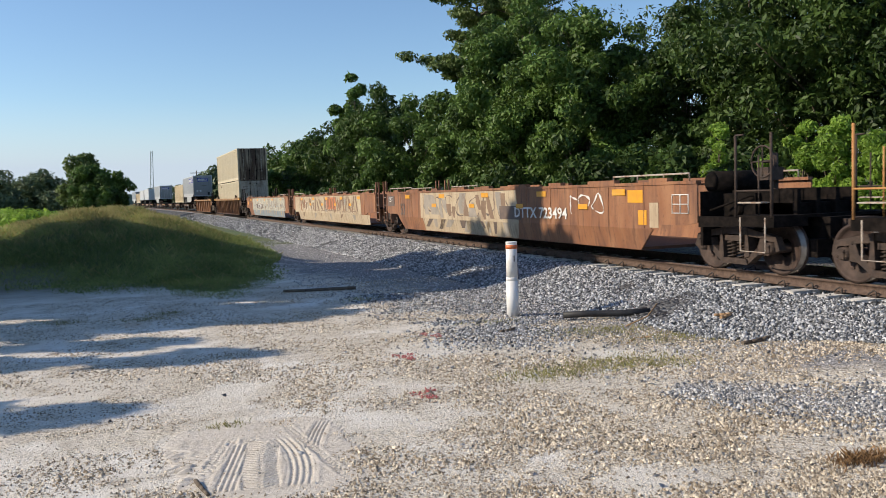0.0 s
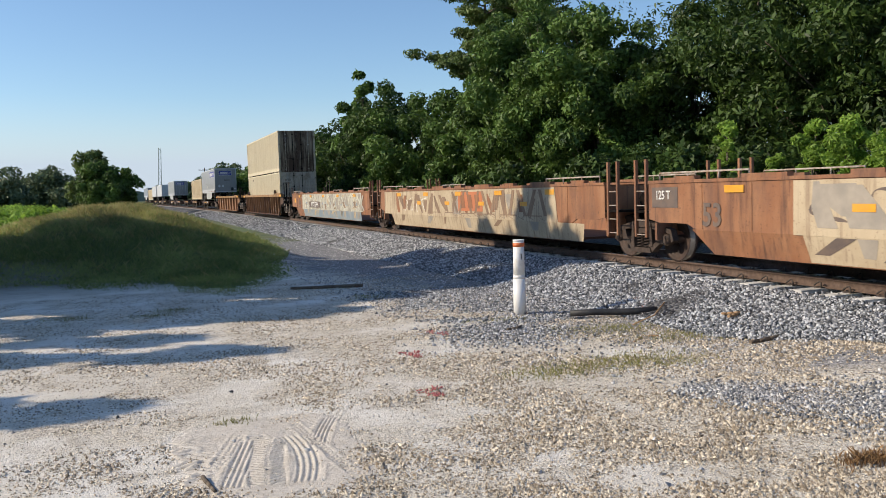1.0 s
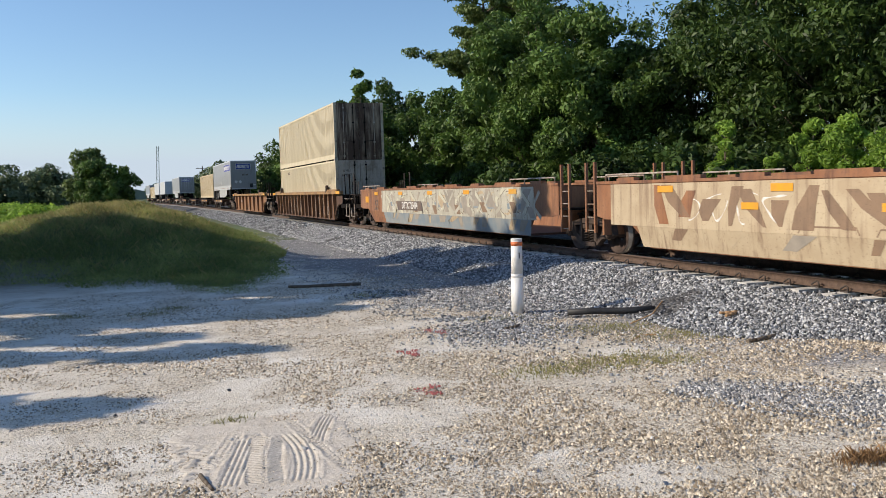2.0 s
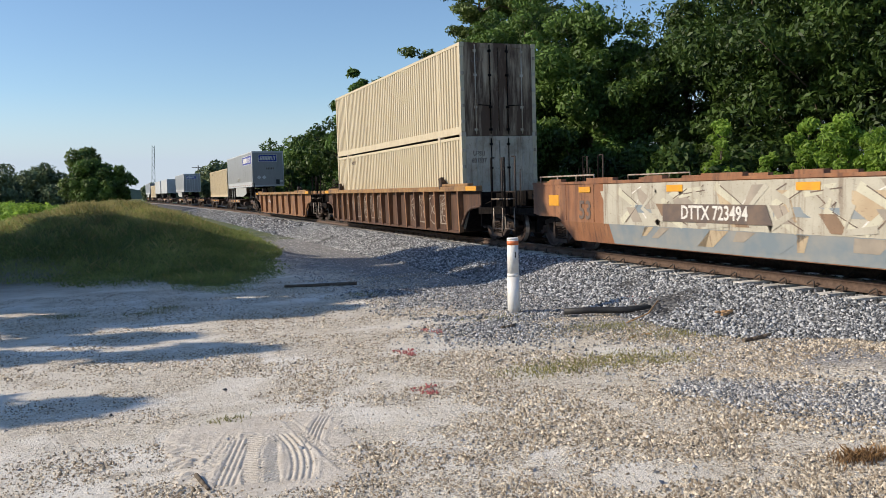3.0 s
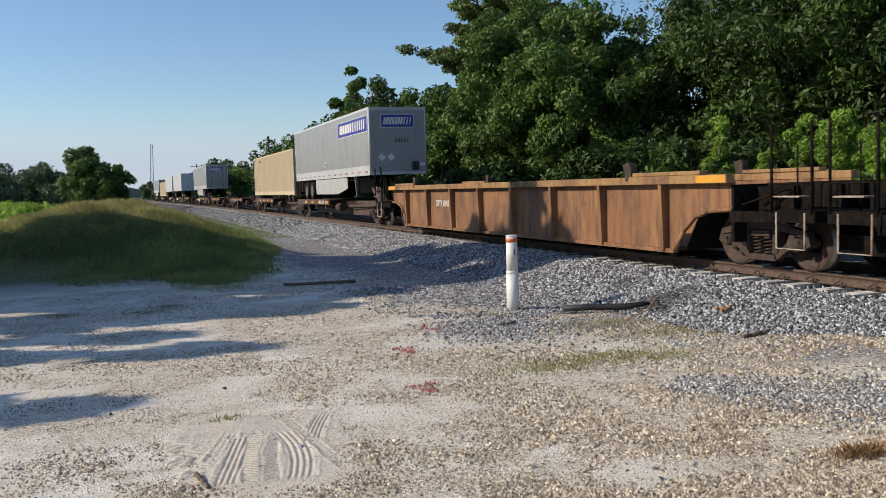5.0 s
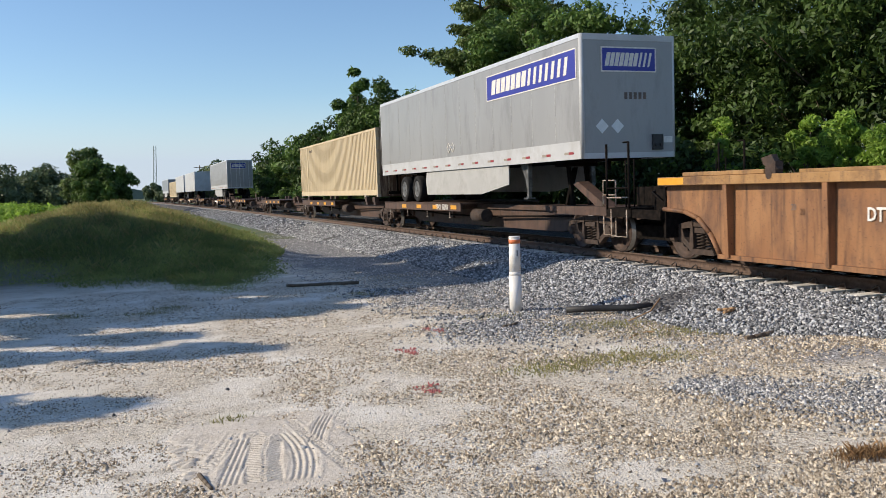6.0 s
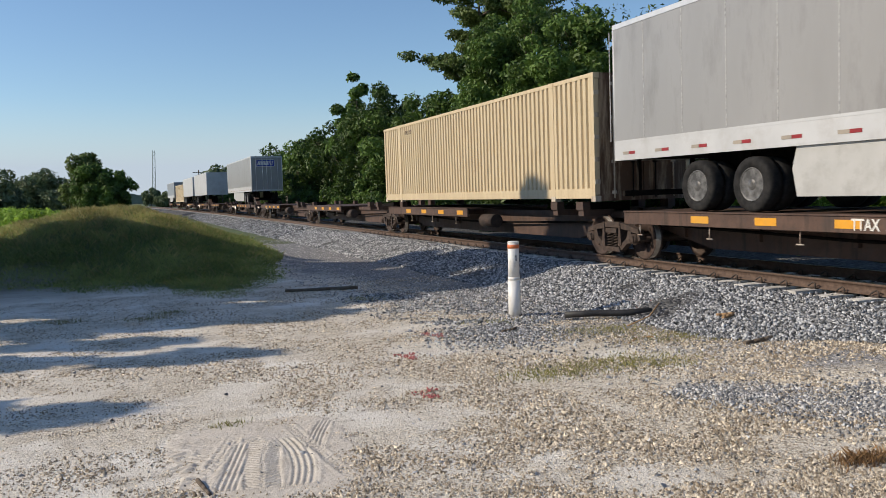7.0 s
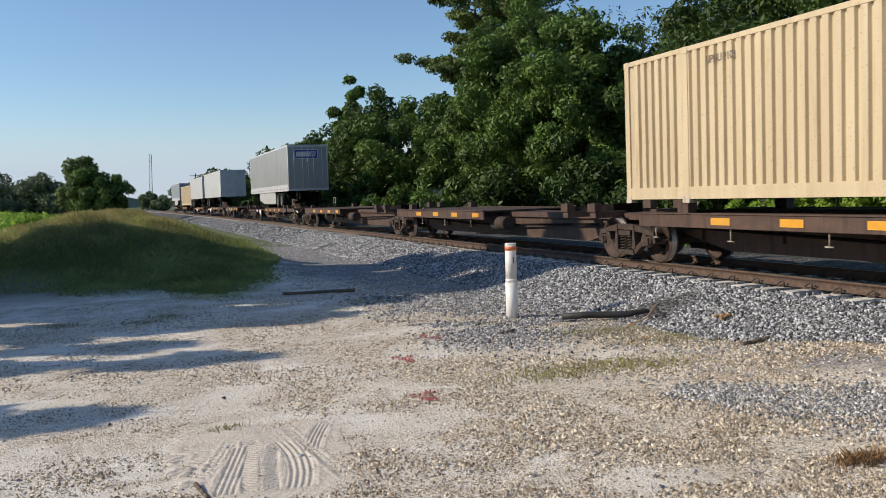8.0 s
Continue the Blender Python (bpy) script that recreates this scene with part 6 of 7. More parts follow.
def dress_rib(car, h, k):
    rng = np.random.default_rng(31 + k)
    x = -1.194
    if k == 0:
        arc = [(0.5 + 0.5 * math.cos(a), 0.5 + 0.5 * math.sin(a)) for a in np.linspace(0.75, 5.9, 17)]
        ring = arc + [(0.62, 0.60)] + [(0.5 + 0.22 * math.cos(a), 0.5 + 0.28 * math.sin(a)) for a in np.linspace(5.2, 1.0, 11)] + [(0.68, 0.66), arc[0]]
        open_e = [(0.95, 1), (0, 1), (0, 0), (1, 0.05)]
        wedge = [(0.05, 0.62), (0.26, 0.76), (0.26, 0.35), (0.05, 0.58)]
        zigzag = [(0.95, 0.82), (0.8, 0.55), (0.5, 0.76), (0.6, 0.3), (0.85, 0.5), (1, 0.2)]
        block_e = [(0, 0), (0, 1), (1, 1), (1, 0.78), (0.35, 0.72), (0.35, 0.3), (1, 0.25), (1, 0), (0, 0)]
        block_u = [(0, 1), (0, 0.3), (0.2, 0), (0.8, 0), (1, 0.3), (1, 1), (0.7, 1), (0.66, 0.3), (0.36, 0.3), (0.32, 1), (0, 1)]
        block_r = [(0, 0), (0, 1), (0.8, 1), (1, 0.75), (0.8, 0.5), (1, 0.36), (0.6, 0.3), (1, 0), (0.5, 0.06), (0.35, 0.4), (0.3, 0), (0, 0)]
        curl = [(0.9, 1), (0.3, 0.8), (0.15, 0.62), (0.75, 0.7), (0.6, 0.5), (0.4, 0.62), (0.1, 0.35), (0.1, 0), (0.3, 0.45), (0.45, 0.15), (0.75, 0.05), (1, 0.2)]
        cross = [(0, 1), (0.35, 0.72), (0.5, 1), (0.65, 0.72), (1, 1), (0.9, 0.66), (0.6, 0.55), (0.7, 0.25), (1, 0), (0, 0), (0.3, 0.25), (0.4, 0.55), (0.1, 0.66), (0, 1)]
        knot = [(0.5 + 0.46 * math.sin(2 * a), 0.5 + 0.5 * math.cos(a) + 0.06 * math.sin(5 * a)) for a in np.linspace(0, 6.1, 26)]
        for c, shapes in ((3.75, (open_e, wedge, zigzag)), (2.72, (ring,)), (1.68, (block_u,)), (0.63, (block_r,)), (-3.62, (curl,)), (-4.68, (cross,)), (-5.72, (knot,)), (-6.78, (block_e, curl))):
            for shape in shapes:
                outline(car, shape, c + 0.31, 0.42, 0.64, 0.92, CHALK, x, 0.017)
        car_text(car, "DTTX", 5.775, 1.05, 0.26, CHALK, x=x)
        car_text(car, "657754", 4.725, 1.05, 0.26, CHALK, x=x)
        for d in (0.5, 3.2):
            side_mark(car, x + 0.002, h - 2.0 - d, 0.95, 0.32, 0.5, WHITE if d < 1 else DARK_PAINT, "stencil_panel")
        side_mark(car, x + 0.002, -h + 2.6, 0.72, 0.12, 0.3, YELLOW, "yellow_reflector")
    else:
        car_text(car, "DTTX 680951", h - 5.5, 1.0, 0.28, WHITE, x=x)
        car_text(car, "20", h - 3.55, 1.1, 0.14, DARK_PAINT, x=-1.30)


build_train()


# ---- small things on the lot ----
def build_lot_things():
    z = float(lot_height(6.35, 13.36))
    post = thing("marker_post", "white plastic cable marker post with an orange band", "marker post", m=pose(6.35, 13.36, z, 0.0, 0.4, 0))
    bm = bmesh.new()
    rod(bm, (0, 0, -0.1), (0, 0, 0.64), 0.108, 0.108, 20)
    rod(bm, (0, 0, 0.64), (0, 0, 0.70), 0.104, 0.104, 20)
    rod(bm, (0, 0, 0.64), (0, 0, 1.30), 0.099, 0.099, 20)
    part("post_body", bm, POST, post)
    bm = bmesh.new()
    rod(bm, (0, 0, 1.20), (0, 0, 1.27), 0.1025, 0.1025, 20)
    part("band", bm, BAND, post, "orange warning band")
    bm = bmesh.new()
    rod(bm, (0, 0, 1.298), (0, 0, 1.325), 0.103, 0.096, 20)
    part("cap", bm, POST, post)
    bm = bmesh.new()
    box(bm, -0.008, 0.008, -0.104, -0.096, 0.98, 1.08)
    part("label_strip", bm, BLACK, post)
    bm = bmesh.new()
    pipe_run(bm, [Vector((6.85, 12.45, 0.09)), Vector((7.25, 12.3, 0.1)), Vector((7.7, 12.05, 0.1)), Vector((8.1, 11.75, 0.14))], 0.055, 10)
    mesh_thing("plastic_pipe", bm, BLACK, "short black plastic pipe lying at the foot of the ballast", "pipe")
    bm = bmesh.new()
    pipe_run(bm, [Vector((7.3, 11.25, 0.03)), Vector((7.8, 11.4, 0.12)), Vector((8.2, 11.7, 0.26))], 0.012, 6)
    mesh_thing("stick", bm, WOOD, "thin pale stick leaning on the stones", "stick")


build_lot_things()


# ---- weeds, stones, marks ----
def blades(rng, xs, ys, base_z, height, width, name, material, label, category="grass"):
    """Bent grass blades, as one sheet of stuff."""
    n = len(xs)
    a = rng.random(n) * 2 * math.pi
    h = height * (0.5 + 0.8 * rng.random(n))
    w = width * (0.6 + 0.8 * rng.random(n))
    b = np.stack([xs, ys, base_z], 1)
    side = np.stack([np.cos(a), np.sin(a), np.zeros(n)], 1) * w[:, None]
    tilt = np.stack([0.3 * rng.standard_normal(n), 0.3 * rng.standard_normal(n), np.ones(n)], 1) * h[:, None]
    verts = np.stack([b - side, b + side, b + side * 0.7 + tilt * 0.6, b + tilt * np.array([1.5, 1.5, 1.0])], 1).reshape(-1, 3)
    tagged(new(name, from_arrays(name, verts, np.arange(4 * n).reshape(-1, 4), material)), label, category, kind="stuff")


def build_grass():
    rng = np.random.default_rng(77)
    n = 270000
    x, y = rng.uniform(-11, 6.6, n), 18.5 + 30 * rng.random(n) ** 1.15
    keep = (y > grass_edge(x) + 0.7 * rng.random(n)) & (x < 4.15 + 0.075 * (y - 22) + 0.35 * np.sin(y * 0.7)) & (x > -0.14 * y - 3.5)
    x, y = x[keep], y[keep]
    z = lot_height(x, y)
    keep = rng.random(len(x)) < np.where(x < 1.0, np.clip((y - grass_edge(x)) / 6.0, 0.07, 1.0), 1.0)
    x, y, z = x[keep], y[keep], z[keep]
    tall = np.clip(0.25 + (y - grass_edge(x)) / 5.0, 0.25, 1.15)
    dry = rng.random(len(x)) < np.clip(0.08 + 0.5 * (z - 0.8), 0.04, 0.6)
    blades(rng, x[~dry], y[~dry], z[~dry] - 0.02, 0.13 * tall[~dry], 0.0042, "grass", GRASS, "tall green grass and weeds on a low mound")
    blades(rng, x[dry], y[dry], z[dry] - 0.02, 0.19 * tall[dry], 0.0035, "dry_grass", GRASS_DRY, "straw-coloured seeding grass along the mound's crest")
    # low leafy weeds among the blades
    m = 420
    x, y = rng.uniform(-6, 5.0, m), 23.0 + 15 * rng.random(m)
    ok = (y > grass_edge(x) + 1.2) & (x < 4.0 + 0.075 * (y - 22)) & (x > -0.14 * y - 1.5)
    x, y = x[ok], y[ok]
    r = 0.25 + 0.4 * rng.random(len(x))
    v, f = leaf_cloud(rng, np.stack([x, y, lot_height(x, y) + 0.04, r, r, 0.10 + 0.12 * rng.random(len(x))], 1), 30000, 0.04, shell=0.2)
    tagged(new("mound_weeds", from_arrays("mound_weeds", v, f, GRASS)), "low leafy green weeds growing over the mound", "weeds", kind="stuff")
    n = 36000
    x, y = rng.uniform(-40, 4.5, n), 44 + 75 * rng.random(n) ** 1.5
    blades(rng, x, y, lot_height(x, y) - 0.02, 0.34, 0.03, "field_weeds", GRASS, "field of mixed green weeds beyond the mound")
    for k in range(16):
        y0 = 41 + 2.4 * k
        x0 = y0 * (-0.135 + 0.085 * rng.random())
        v, f = leaf_cloud(rng, [(x0 + dx, y0 + dy, float(lot_height(x0 + dx, y0 + dy)) + 0.3 + 0.2 * rng.random(), 0.9, 0.9, 0.5) for dx, dy in ((-0.8, 0), (0.7, 0.3), (0, -0.5))], 1300, 0.11, shell=0.3)
        tagged(new("weed_clump", from_arrays("weed_clump", v, f, LEAF_Y)), "low bright green weed clump in the field", "weeds", "field weeds")
    # shade below the cars is put into these weeds by the dark leaf
    n = 26000
    s, l = 10 + 80 * rng.random(n) ** 1.3, rng.uniform(5.3, 6.8, n)
    blades(rng, SIDE - drift(s) + l, s, np.zeros(n) - 0.02, 0.42, 0.03, "verge_shade_weeds", LEAF, "rank weeds beyond the track, darkened to stand for shade under the cars")
    n = 14000
    s, l = 10 + 80 * rng.random(n) ** 1.2, rng.uniform(6.6, 8.8, n)
    blades(rng, SIDE - drift(s) + l, s, np.zeros(n) - 0.02, 0.55, 0.02, "verge_grass", GRASS, "rank green grass between the track and the wood")
    # thin tufts on the lot
    spots = [(4.7, 8.95, 0.7, 0.45, 700), (5.6, 9.05, 0.9, 0.5, 900), (6.2, 8.8, 0.7, 0.4, 400), (6.9, 11.2, 1.0, 0.5, 800), (7.5, 10.2, 1.0, 0.5, 900), (8.2, 9.6, 0.7, 0.3, 240),
             (5.9, 12.9, 0.7, 0.3, 180), (0.86, 8.4, 0.2, 0.12, 90), (4.75, 17.29, 0.6, 0.4, 220), (-1.17, 17.39, 0.5, 0.4, 260), (0.69, 17.45, 0.4, 0.3, 220), (0.30, 16.86, 0.5, 0.3, 200)]
    for x0, y0, rx, ry, k in spots:
        x, y = x0 + rx * rng.standard_normal(k) * 0.5, y0 + ry * rng.standard_normal(k) * 0.5
        blades(rng, x, y, lot_height(x, y), 0.042, 0.005, "grass_tuft", TUFT, "sparse flattened tuft of grass growing through gravel", "grass tuft")
    x, y = 5.36 + 0.13 * rng.standard_normal(500), 4.93 + 0.07 * rng.standard_normal(500)
    blades(rng, x, y, lot_height(x, y), 0.07, 0.004, "grass_tuft", GRASS_BROWN, "brown dry tuft of grass on the gravel", "grass tuft")


def scatter_stones(rng, centres, radii, name, material, label, flat=0.7, fine=True, half=False, tilt=0.12):
    """Angular stones, each an uneven solid, as one object of stuff."""
    t = (1 + 5 ** 0.5) / 2
    if fine:
        v = np.array([(-1, t, 0), (1, t, 0), (-1, -t, 0), (1, -t, 0), (0, -1, t), (0, 1, t), (0, -1, -t), (0, 1, -t), (t, 0, -1), (t, 0, 1), (-t, 0, -1), (-t, 0, 1)]) / 1.9
        f = np.array([(0, 11, 5), (0, 5, 1), (0, 1, 7), (0, 7, 10), (0, 10, 11), (1, 5, 9), (5, 11, 4), (11, 10, 2), (10, 7, 6), (7, 1, 8),
                      (3, 9, 4), (3, 4, 2), (3, 2, 6), (3, 6, 8), (3, 8, 9), (4, 9, 5), (2, 4, 11), (6, 2, 10), (8, 6, 7), (9, 8, 1)])
    else:
        v = np.array([(1, 0, 0), (-1, 0, 0), (0, 1, 0), (0, -1, 0), (0, 0, 1), (0, 0, -1)], float)
        f = np.array([(0, 2, 4), (2, 1, 4), (1, 3, 4), (3, 0, 4), (2, 0, 5), (1, 2, 5), (3, 1, 5), (0, 3, 5)])
    if half:     # bedded in the ground: no underside
        v = np.array([(1, 0, -0.3), (-1, 0, -0.3), (0, 1, -0.3), (0, -1, -0.3), (0, 0, 1.15)], float)
        f = f[:4]
    n, k = len(centres), len(v)
    shape = v[None] * np.clip(1 + 0.34 * rng.standard_normal((n, k, 1)), 0.45, 1.7) * np.stack([0.8 + 0.5 * rng.random(n), 0.7 + 0.4 * rng.random(n), flat * (0.7 + 0.5 * rng.random(n))], 1)[:, None, :]
    q = rng.standard_normal((n, 4))
    q[:, 1:3] *= tilt if half else 0.5
    q /= np.linalg.norm(q, axis=1)[:, None]
    w, x, y, z = q.T
    R = np.stack([1 - 2 * (y * y + z * z), 2 * (x * y - z * w), 2 * (x * z + y * w), 2 * (x * y + z * w), 1 - 2 * (x * x + z * z), 2 * (y * z - x * w),
                  2 * (x * z - y * w), 2 * (y * z + x * w), 1 - 2 * (x * x + y * y)], 1).reshape(n, 3, 3)
    pts = np.einsum("nij,nkj->nki", R, shape) * radii[:, None, None] + centres[:, None, :]
    faces = (f[None] + (np.arange(n) * k)[:, None, None]).reshape(-1, 3)
    tagged(new(name, from_arrays(name, pts.reshape(-1, 3), faces, material)), label, "gravel", kind="stuff")


def build_stones():
    rng = np.random.default_rng(55)
    n = 84000
    s = 3.5 + 42 * rng.random(n) ** 1.5
    l = -1.27 - 2.55 * rng.random(n) ** 0.9
    clear = RAIL + bed_height(l) > lot_height(SIDE + l, s) - 0.01
    s, l = s[clear], l[clear]
    n = len(s)
    c = np.stack([SIDE + l, s, RAIL + bed_height(l) + 0.006 + 0.022 * rng.random(n)], 1)
    scatter_stones(rng, c, 0.016 + 0.019 * rng.random(n) ** 1.5 + 0.0008 * (s - 4), "ballast_stones", STONE, "angular grey granite ballast on the track's shoulder", fine=False, flat=0.85)
    n = 7000
    s, l = 3.5 + 30 * rng.random(n) ** 1.3, rng.uniform(-1.2, 0.9, n)
    c = np.stack([SIDE + l, s, RAIL + bed_height(l) + 0.005], 1)
    scatter_stones(rng, c, 0.028 + 0.022 * rng.random(n), "crib_stones", STONE, "grey ballast between the ties", fine=False, half=True, tilt=0.3)
    n = 15000
    s = 42 + 75 * rng.random(n) ** 1.2
    l = -1.3 - 2.6 * rng.random(n)
    c = np.stack([SIDE - drift(s) + l, s, RAIL + bed_height(l) + 0.015], 1)
    scatter_stones(rng, c, 0.05 + 0.03 * rng.random(n), "far_ballast_stones", STONE, "grey ballast further along the track", fine=False, half=True, tilt=0.3)
    # the ballast's ragged foot by the marker post
    n = 9000
    x = np.concatenate([rng.uniform(4.4, 7.7, n), 5.35 + 0.55 * rng.standard_normal(1800)])
    y = np.concatenate([12.4 + 5.5 * rng.random(n), 11.75 + 0.55 * rng.standard_normal(1800)])
    ragged = np.array([noise.fractal((a * 0.9, b * 0.9, 8.0), 0.8, 2.0, 4) for a, b in zip(x, y)])
    ok = (ragged + 0.55 * (x - 5.6 + 0.22 * (y - 13.5)) > -0.1 + 0.5 * (rng.random(len(x)) - 0.5)) | (np.arange(len(x)) >= n)
    x, y = x[ok], y[ok]
    scatter_stones(rng, np.stack([x, y, lot_height(x, y) + 0.005], 1), 0.014 + 0.022 * rng.random(len(x)) ** 1.5, "foot_stones", STONE, "grey ballast straggling over the edge of the lot", fine=False, flat=0.8)
    # track stone spilled over the lot
    n = 5000
    x, y = 7.6 + 1.5 * rng.standard_normal(n), 8.0 + 9 * rng.random(n)
    m = (x < 8.6) & (x > 2.5)
    f2 = 1.35 * rng.random(6500) ** 0.75
    g2 = (0.16 + 0.30 * f2) * rng.standard_normal(6500)
    x2, y2 = 5.5 + 1.25 * f2 + 0.78 * g2 + 0.1 * rng.standard_normal(6500), 7.6 - 1.6 * f2 + 0.62 * g2
    x3, y3 = 5.2 + 0.5 * rng.standard_normal(1300), 11.6 + 0.6 * rng.standard_normal(1300)
    x4, y4 = rng.uniform(3.5, 8.0, 9000), 14 + 30 * rng.random(9000) ** 1.3
    ok = x4 > 4.1 + 0.075 * np.maximum(0, y4 - 22)
    x4, y4 = x4[ok], y4[ok]
    x, y = np.concatenate([x[m], x2, x3, x4]), np.concatenate([y[m], y2, y3, y4])
    k = len(x)
    scatter_stones(rng, np.stack([x, y, lot_height(x, y) + 0.006], 1), 0.010 + 0.022 * rng.random(k) ** 1.6, "spilled_stones", PALE_STONE, "grey track stone spilled over the pale gravel", fine=False)
    n = 290000
    y = 4.0 + 17 * rng.random(n) ** 1.75
    x = -0.14 * y - 0.6 + (1.25 * y + 1.4) * rng.random(n)
    # bare wheel-worn sand keeps fewer stones
    bare = np.array([noise.fractal((a * 0.62, b * 0.8, 3.0), 0.75, 2.0, 5) for a, b in zip(x, y)])
    smooth = np.maximum(np.exp(-((x - 1.05) / 0.55) ** 4 - ((y - 7.2) / 0.75) ** 4), 0.6 * np.exp(-((x - 2.2) / 0.7) ** 2 - ((y - 7.1) / 0.6) ** 2))
    sandy = bare + 1.1 * smooth + 0.55 * ease((0.9 - x) / 2.0) * ease((11 - y) / 3.0)
    keep = (sandy < 0.21 - 0.028 * np.maximum(0, x - 1.5) + 0.40 * (rng.random(n) - 0.5)) & (x < 9.4) | (rng.random(n) < 0.11)
    x, y, sandy = x[keep], y[keep], sandy[keep]
    k = len(x)
    coarse = np.clip(0.85 - 0.7 * sandy + 0.03 * x, 0.6, 1.15)
    scatter_stones(rng, np.stack([x, y, lot_height(x, y) + 0.002], 1), coarse * (0.0055 + 0.017 * rng.random(k) ** 2.0), "lot_stones", SHELL, "loose pale shell and limestone gravel", fine=False, flat=0.8, half=True)
    n = 420
    y = 4.2 + 16 * rng.random(n) ** 1.3
    x = -0.14 * y - 0.6 + (1.2 * y + 1.0) * rng.random(n)
    scatter_stones(rng, np.stack([x, y, lot_height(x, y) + 0.006], 1), 0.012 + 0.020 * rng.random(n) ** 2, "dark_stones", STONE, "stray dark track stones on the pale lot", fine=False, flat=0.8, half=True, tilt=0.3)


def build_marks():
    rng = np.random.default_rng(66)
    # sprayed survey marks lying on the stones
    for i, (x0, y0, r) in enumerate([(4.4, 12.2, 0.22), (3.5, 10.76, 0.2), (3.04, 8.64, 0.2), (8.35, 12.6, 0.4)]):
        n = 85
        a = rng.random(n)
        x = x0 + r * (a - 0.5) * 1.2 + 0.03 * rng.standard_normal(n)
        y = y0 + r * np.sin(a * 7 + i) * 0.8 + 0.04 * rng.standard_normal(n)
        z = np.maximum(lot_height(x, y), RAIL + bed_height(x - SIDE)) + 0.016
        scatter_stones(rng, np.stack([x, y, z], 1), 0.008 + 0.012 * rng.random(n), "paint_mark", PINK, "pebbles sprayed with pink survey paint", fine=False, flat=0.5)
    # tyre prints pressed into damp sand: one sheet of sand with the treads' relief
    step = 0.0125
    gx, gy = np.meshgrid(np.arange(0.15, 2.0, step), np.arange(6.0, 8.6, step))
    relief = 0.005 * np.sin(gx * 9 + 2 * np.sin(gy * 5)) * np.sin(gy * 7) + 0.0022 * rng.standard_normal(gx.shape)
    rough = np.exp(-((gx - 0.38) / 0.2) ** 2 - ((gy - 7.2) / 0.6) ** 2)
    relief += 0.018 * rough * np.sin(gx * 31 + 3 * np.sin(gy * 17)) * np.sin(gy * 26 + 2 * np.sin(gx * 13))
    tracks = [((0.86, 7.95), (0.55, 7.0), 0.0, 0.13, True), ((0.98, 7.85), (1.02, 7.3), 0.0, 0.16, True), ((0.93, 7.7), (0.60, 6.45), 0.0, 0.21, False),
              ((1.13, 7.75), (0.88, 6.4), 0.03, 0.30, True), ((1.29, 7.72), (1.16, 6.35), -0.08, 0.24, False), ((1.77, 8.15), (1.45, 7.25), 0.02, 0.17, False), ((1.38, 8.2), (1.56, 6.4), 0.0, 0.09, True)]
    for (ax, ay), (bx, by), bend, w, lugs in tracks:
        length = math.hypot(bx - ax, by - ay)
        dx, dy = (bx - ax) / length, (by - ay) / length
        along = (gx - ax) * dx + (gy - ay) * dy
        f = along / length
        off = (gx - ax) * dy - (gy - ay) * dx - bend * 4 * f * (1 - f)
        inside = ease((w / 2 - np.abs(off)) / 0.016) * ease(f / 0.06) * ease((1 - f) / 0.06)
        if lugs:
            wave = np.sign(np.sin(2 * np.pi * (along + 0.55 * np.abs(off)) / 0.062)) * np.where(np.abs(off) < 0.012, -0.6, 1.0)
            tread = 0.0085 * wave
        else:
            tread = 0.0085 * np.clip(1.6 * np.cos(2 * np.pi * off / (w / 4.6)) + 0.5, -1, 1)
        relief = relief * (1 - inside) + (tread - 0.004) * inside
        relief += 0.006 * np.exp(-((np.abs(off) - w / 2 - 0.02) / 0.018) ** 2) * ease(f / 0.06) * ease((1 - f) / 0.06)
    edge = 1 - ((gx - 1.05) / 0.82) ** 4 - ((gy - 7.3) / 1.2) ** 4 + 0.22 * np.sin(gx * 11 + 1.7 * np.sin(gy * 6)) * np.sin(gy * 8 + gx) + 0.16 * np.sin(gx * 37 + 2 * np.sin(gy * 23)) * np.sin(gy * 31 + 2 * np.sin(gx * 19))
    gz = lot_height(gx, gy) + 0.006 + 0.75 * relief * ease(edge / 0.35) - 0.022 * ease(0.55 - edge / 0.55)
    nx, ny = gx.shape[1], gx.shape[0]
    i, j = np.meshgrid(np.arange(nx - 1), np.arange(ny - 1))
    a = (j * nx + i).ravel()
    me = from_arrays("tyre_prints", np.stack([gx.ravel(), gy.ravel(), gz.ravel()], 1), np.stack([a, a + 1, a + nx + 1, a + nx], 1), SAND)
    tagged(new("tyre_prints", me), "crossing tyre prints pressed in pale damp sand", "tyre prints", kind="structure")
    # bits of wood
    for i, (x, y, length, turn, r, mat) in enumerate([(7.9, 9.0, 0.6, 10, 0.035, BARK), (8.45, 10.3, 0.34, 25, 0.03, WOOD), (8.5, 10.42, 0.28, -20, 0.025, WOOD), (0.46, 6.62, 0.36, 100, 0.019, BARK),
                                                    (5.55, 11.9, 0.26, 10, 0.03, BARK), (4.25, 19.43, 1.7, -18, 0.045, BARK), (6.7, 10.2, 0.4, 40, 0.012, WOOD), (7.0, 10.35, 0.3, -30, 0.012, WOOD)]):
        bm = bmesh.new()
        c, s = math.cos(radians(turn)), math.sin(radians(turn))
        z = max(float(lot_height(x, y)), RAIL + float(bed_height(np.float64(x - SIDE)))) if x > 7.6 else float(lot_height(x, y))
        pts = [Vector((x + (f - 0.5) * length * c, y + (f - 0.5) * length * s + 0.02 * math.sin(9 * f), z + r * 0.8 + (0.035 if x > 8 else 0.0) + 0.006 * math.sin(14 * f))) for f in (0, 0.3, 0.6, 1.0)]
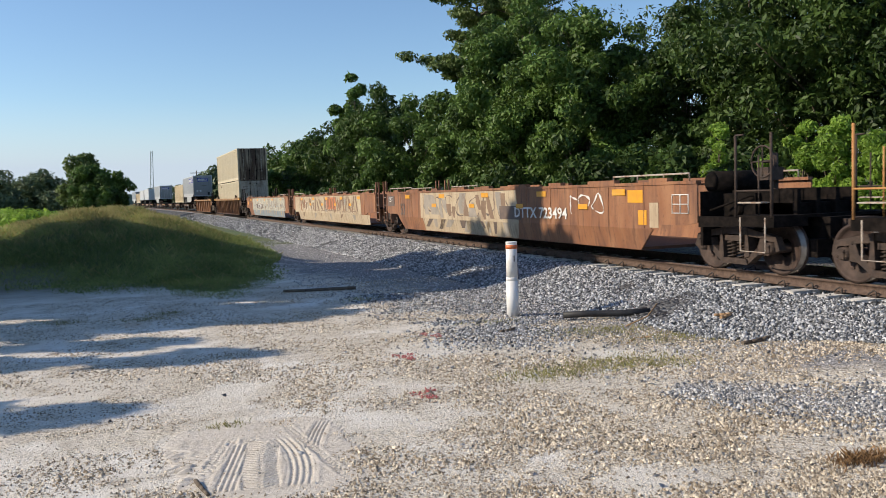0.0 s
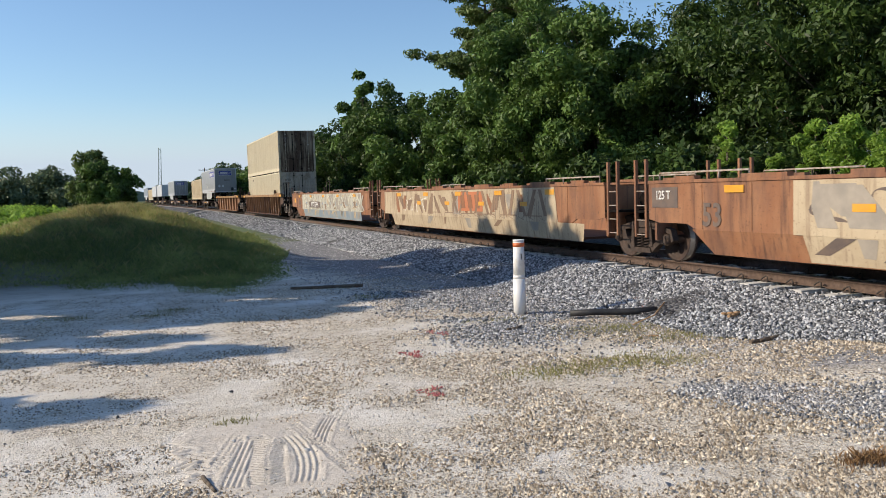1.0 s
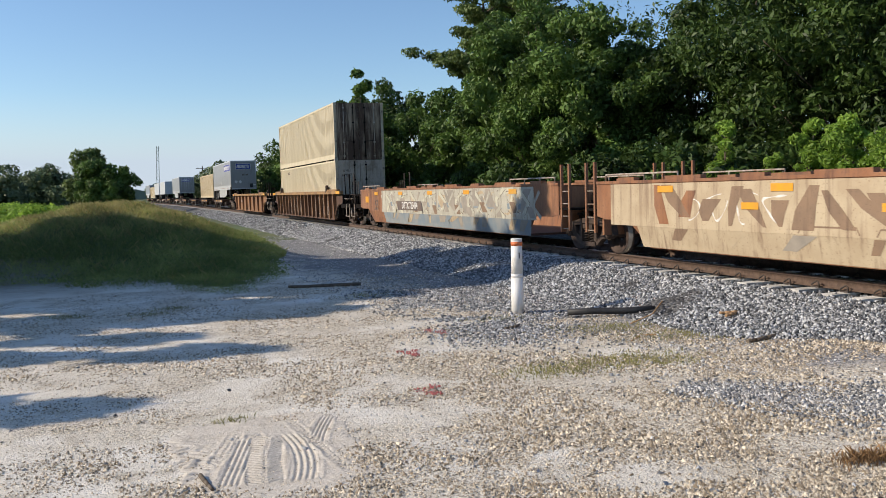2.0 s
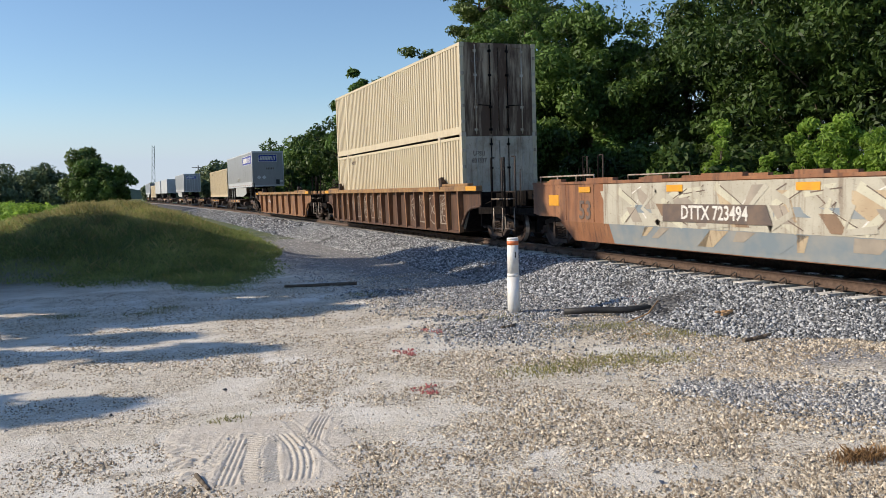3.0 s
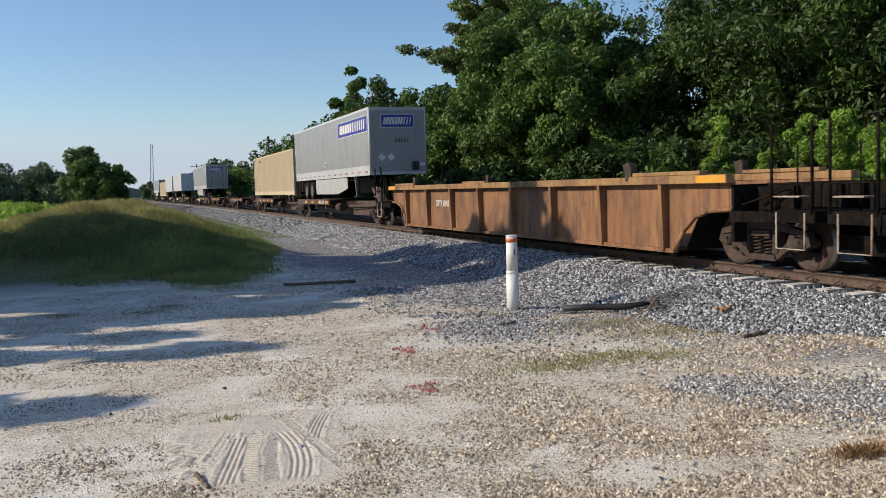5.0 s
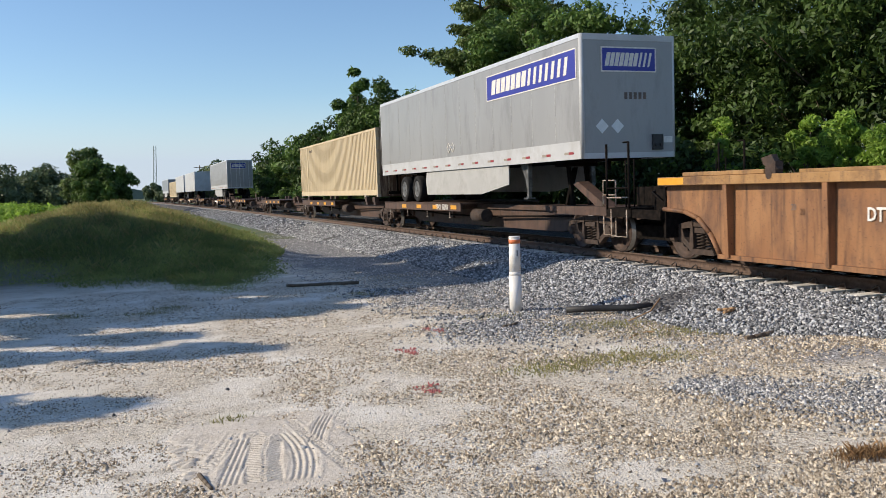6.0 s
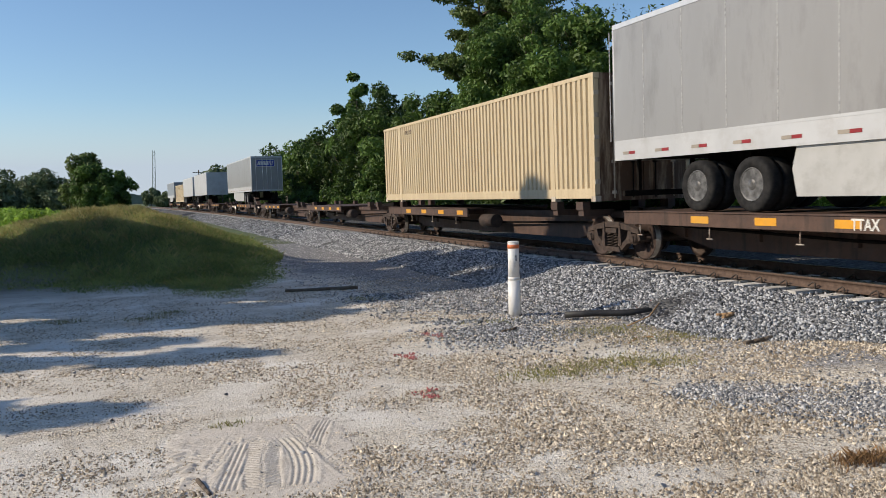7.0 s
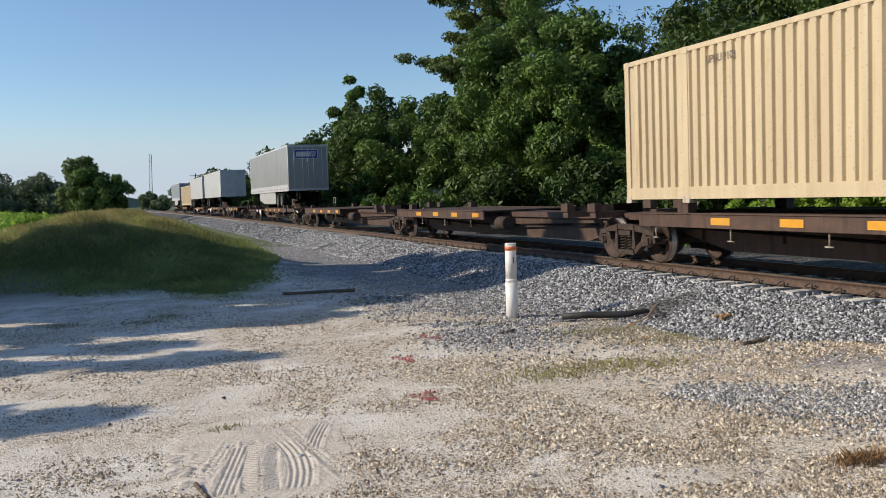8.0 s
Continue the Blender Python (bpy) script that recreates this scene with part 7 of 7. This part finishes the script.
        for k in range(3):
            rod(bm, pts[k], pts[k + 1], r * (0.75 + 0.1 * k), r * (0.85 + 0.08 * k), 6)
        mesh_thing("branch" if length > 0.5 else "wood_chip", bm, mat, "weathered broken branch lying on gravel" if length > 0.5 else "splintered piece of dry wood on gravel", "wood")


def build_far_things():
    # lattice boom of a crane far down the line, in the woods' haze colour
    crane = thing("crane", "slender grey lattice crane boom far off", "crane", m=pose(12.6, 385, 0, 0, 2.5, -8))
    bm = bmesh.new()
    for s in (-1, 1):
        rod(bm, (s * 0.75, 0, 2), (s * 0.45, 0, 24), 0.11, 0.11, 5)
    for k in range(16):
        a = 1 if k % 2 else -1
        rod(bm, (a * 0.7, 0, 2 + k * 1.37), (-a * 0.65, 0, 3.37 + k * 1.37), 0.07, 0.07, 5)
    part("boom", bm, HAZE, crane)
    bm = bmesh.new()
    box(bm, -1.8, 1.8, -2.5, 2.5, 0, 2.6)
    part("cab", bm, HAZE, crane)
    pole = thing("utility_pole", "weathered utility pole with a crossarm, far off", "utility pole", m=pose(17.2, 208, 0))
    bm = bmesh.new()
    rod(bm, (0, 0, 0), (0, 0, 9.2), 0.17, 0.12, 8)
    part("pole", bm, BARK, pole)
    bm = bmesh.new()
    box(bm, -1.4, 1.4, -0.07, 0.07, 8.6, 8.75)
    part("crossarm", bm, BARK, pole)


build_grass()
build_stones()
build_marks()
build_far_things()


# ---- ties and clips, piece by piece ----
def build_ties():
    track = thing("railway_ties", "row of pale concrete ties with dark spring clips", "ties")
    track["kind"] = "structure"
    bm = bmesh.new()
    extrude_x = [(-0.13, -0.40), (0.13, -0.40), (0.115, -0.19), (-0.115, -0.19)]
    prism(bm, extrude_x, -1.34, 1.34)
    tie = mesh_of("tie", bm, CONCRETE)
    bm = bmesh.new()
    for dx in (-0.14, 0.11):
        pipe_run(bm, [Vector((dx, -0.08, -0.17)), Vector((dx + 0.015, -0.05, -0.10)), Vector((dx + 0.03, 0.0, -0.085)), Vector((dx + 0.015, 0.05, -0.12)), Vector((dx, 0.08, -0.15))], 0.014, 5)
    box(bm, -0.15, 0.15, -0.08, 0.08, -0.19, -0.168)
    clip = mesh_of("clip", bm, CLIP)
    rng = np.random.default_rng(88)
    k = 0
    s = -4.0
    while k < 140:
        m = on_track(s) @ pose(0.02 * rng.standard_normal(), 0.02 * rng.standard_normal(), 0.006 * rng.standard_normal(), 0, 0, 0.5 * rng.standard_normal())
        ob = part("tie", tie, None, track, m=m)
        if k < 70:
            for x in (-0.7555, 0.7555):
                part("clip", clip, None, ob, m=pose(x, 0, 0))
        k += 1
        s += 0.61
    v, f = [], []
    base = [(x, y, z) for x in (-1.3, 1.3) for y, z in extrude_x]
    q = [(0, 4, 5, 1), (1, 5, 6, 2), (2, 6, 7, 3), (3, 7, 4, 0)]
    while s < 280:
        m = on_track(s)
        o = len(v)
        v += [tuple(m @ Vector(p)) for p in base]
        f += [tuple(o + i for i in face) for face in q]
        s += 0.61
    ob = new("far_ties", from_arrays("far_ties", np.array(v), np.array(f), CONCRETE))
    ob.parent = track
    tagged(ob, kind="stuff")


build_ties()


# ---- motion ----
TIMES = [i * 0.5 for i in range(17)]
SPIN = 241


def motions():
    for mover in MOVERS:
        ob, q = mover[0], mover[1]
        up = mover[2] if len(mover) > 2 else 0.0
        walk(ob, [(t, on_track(q - SPEED * t) @ pose(0, 0, up)) for t in TIMES])
    step = math.degrees(SPEED / 30 / 0.457)
    rows = [(k / 30, step * k) for k in range(SPIN)]
    for w, y in WHEELS:
        walk(w, [(t, pose(0, y, 0.457, a, 0, 0)) for t, a in rows])


motions()
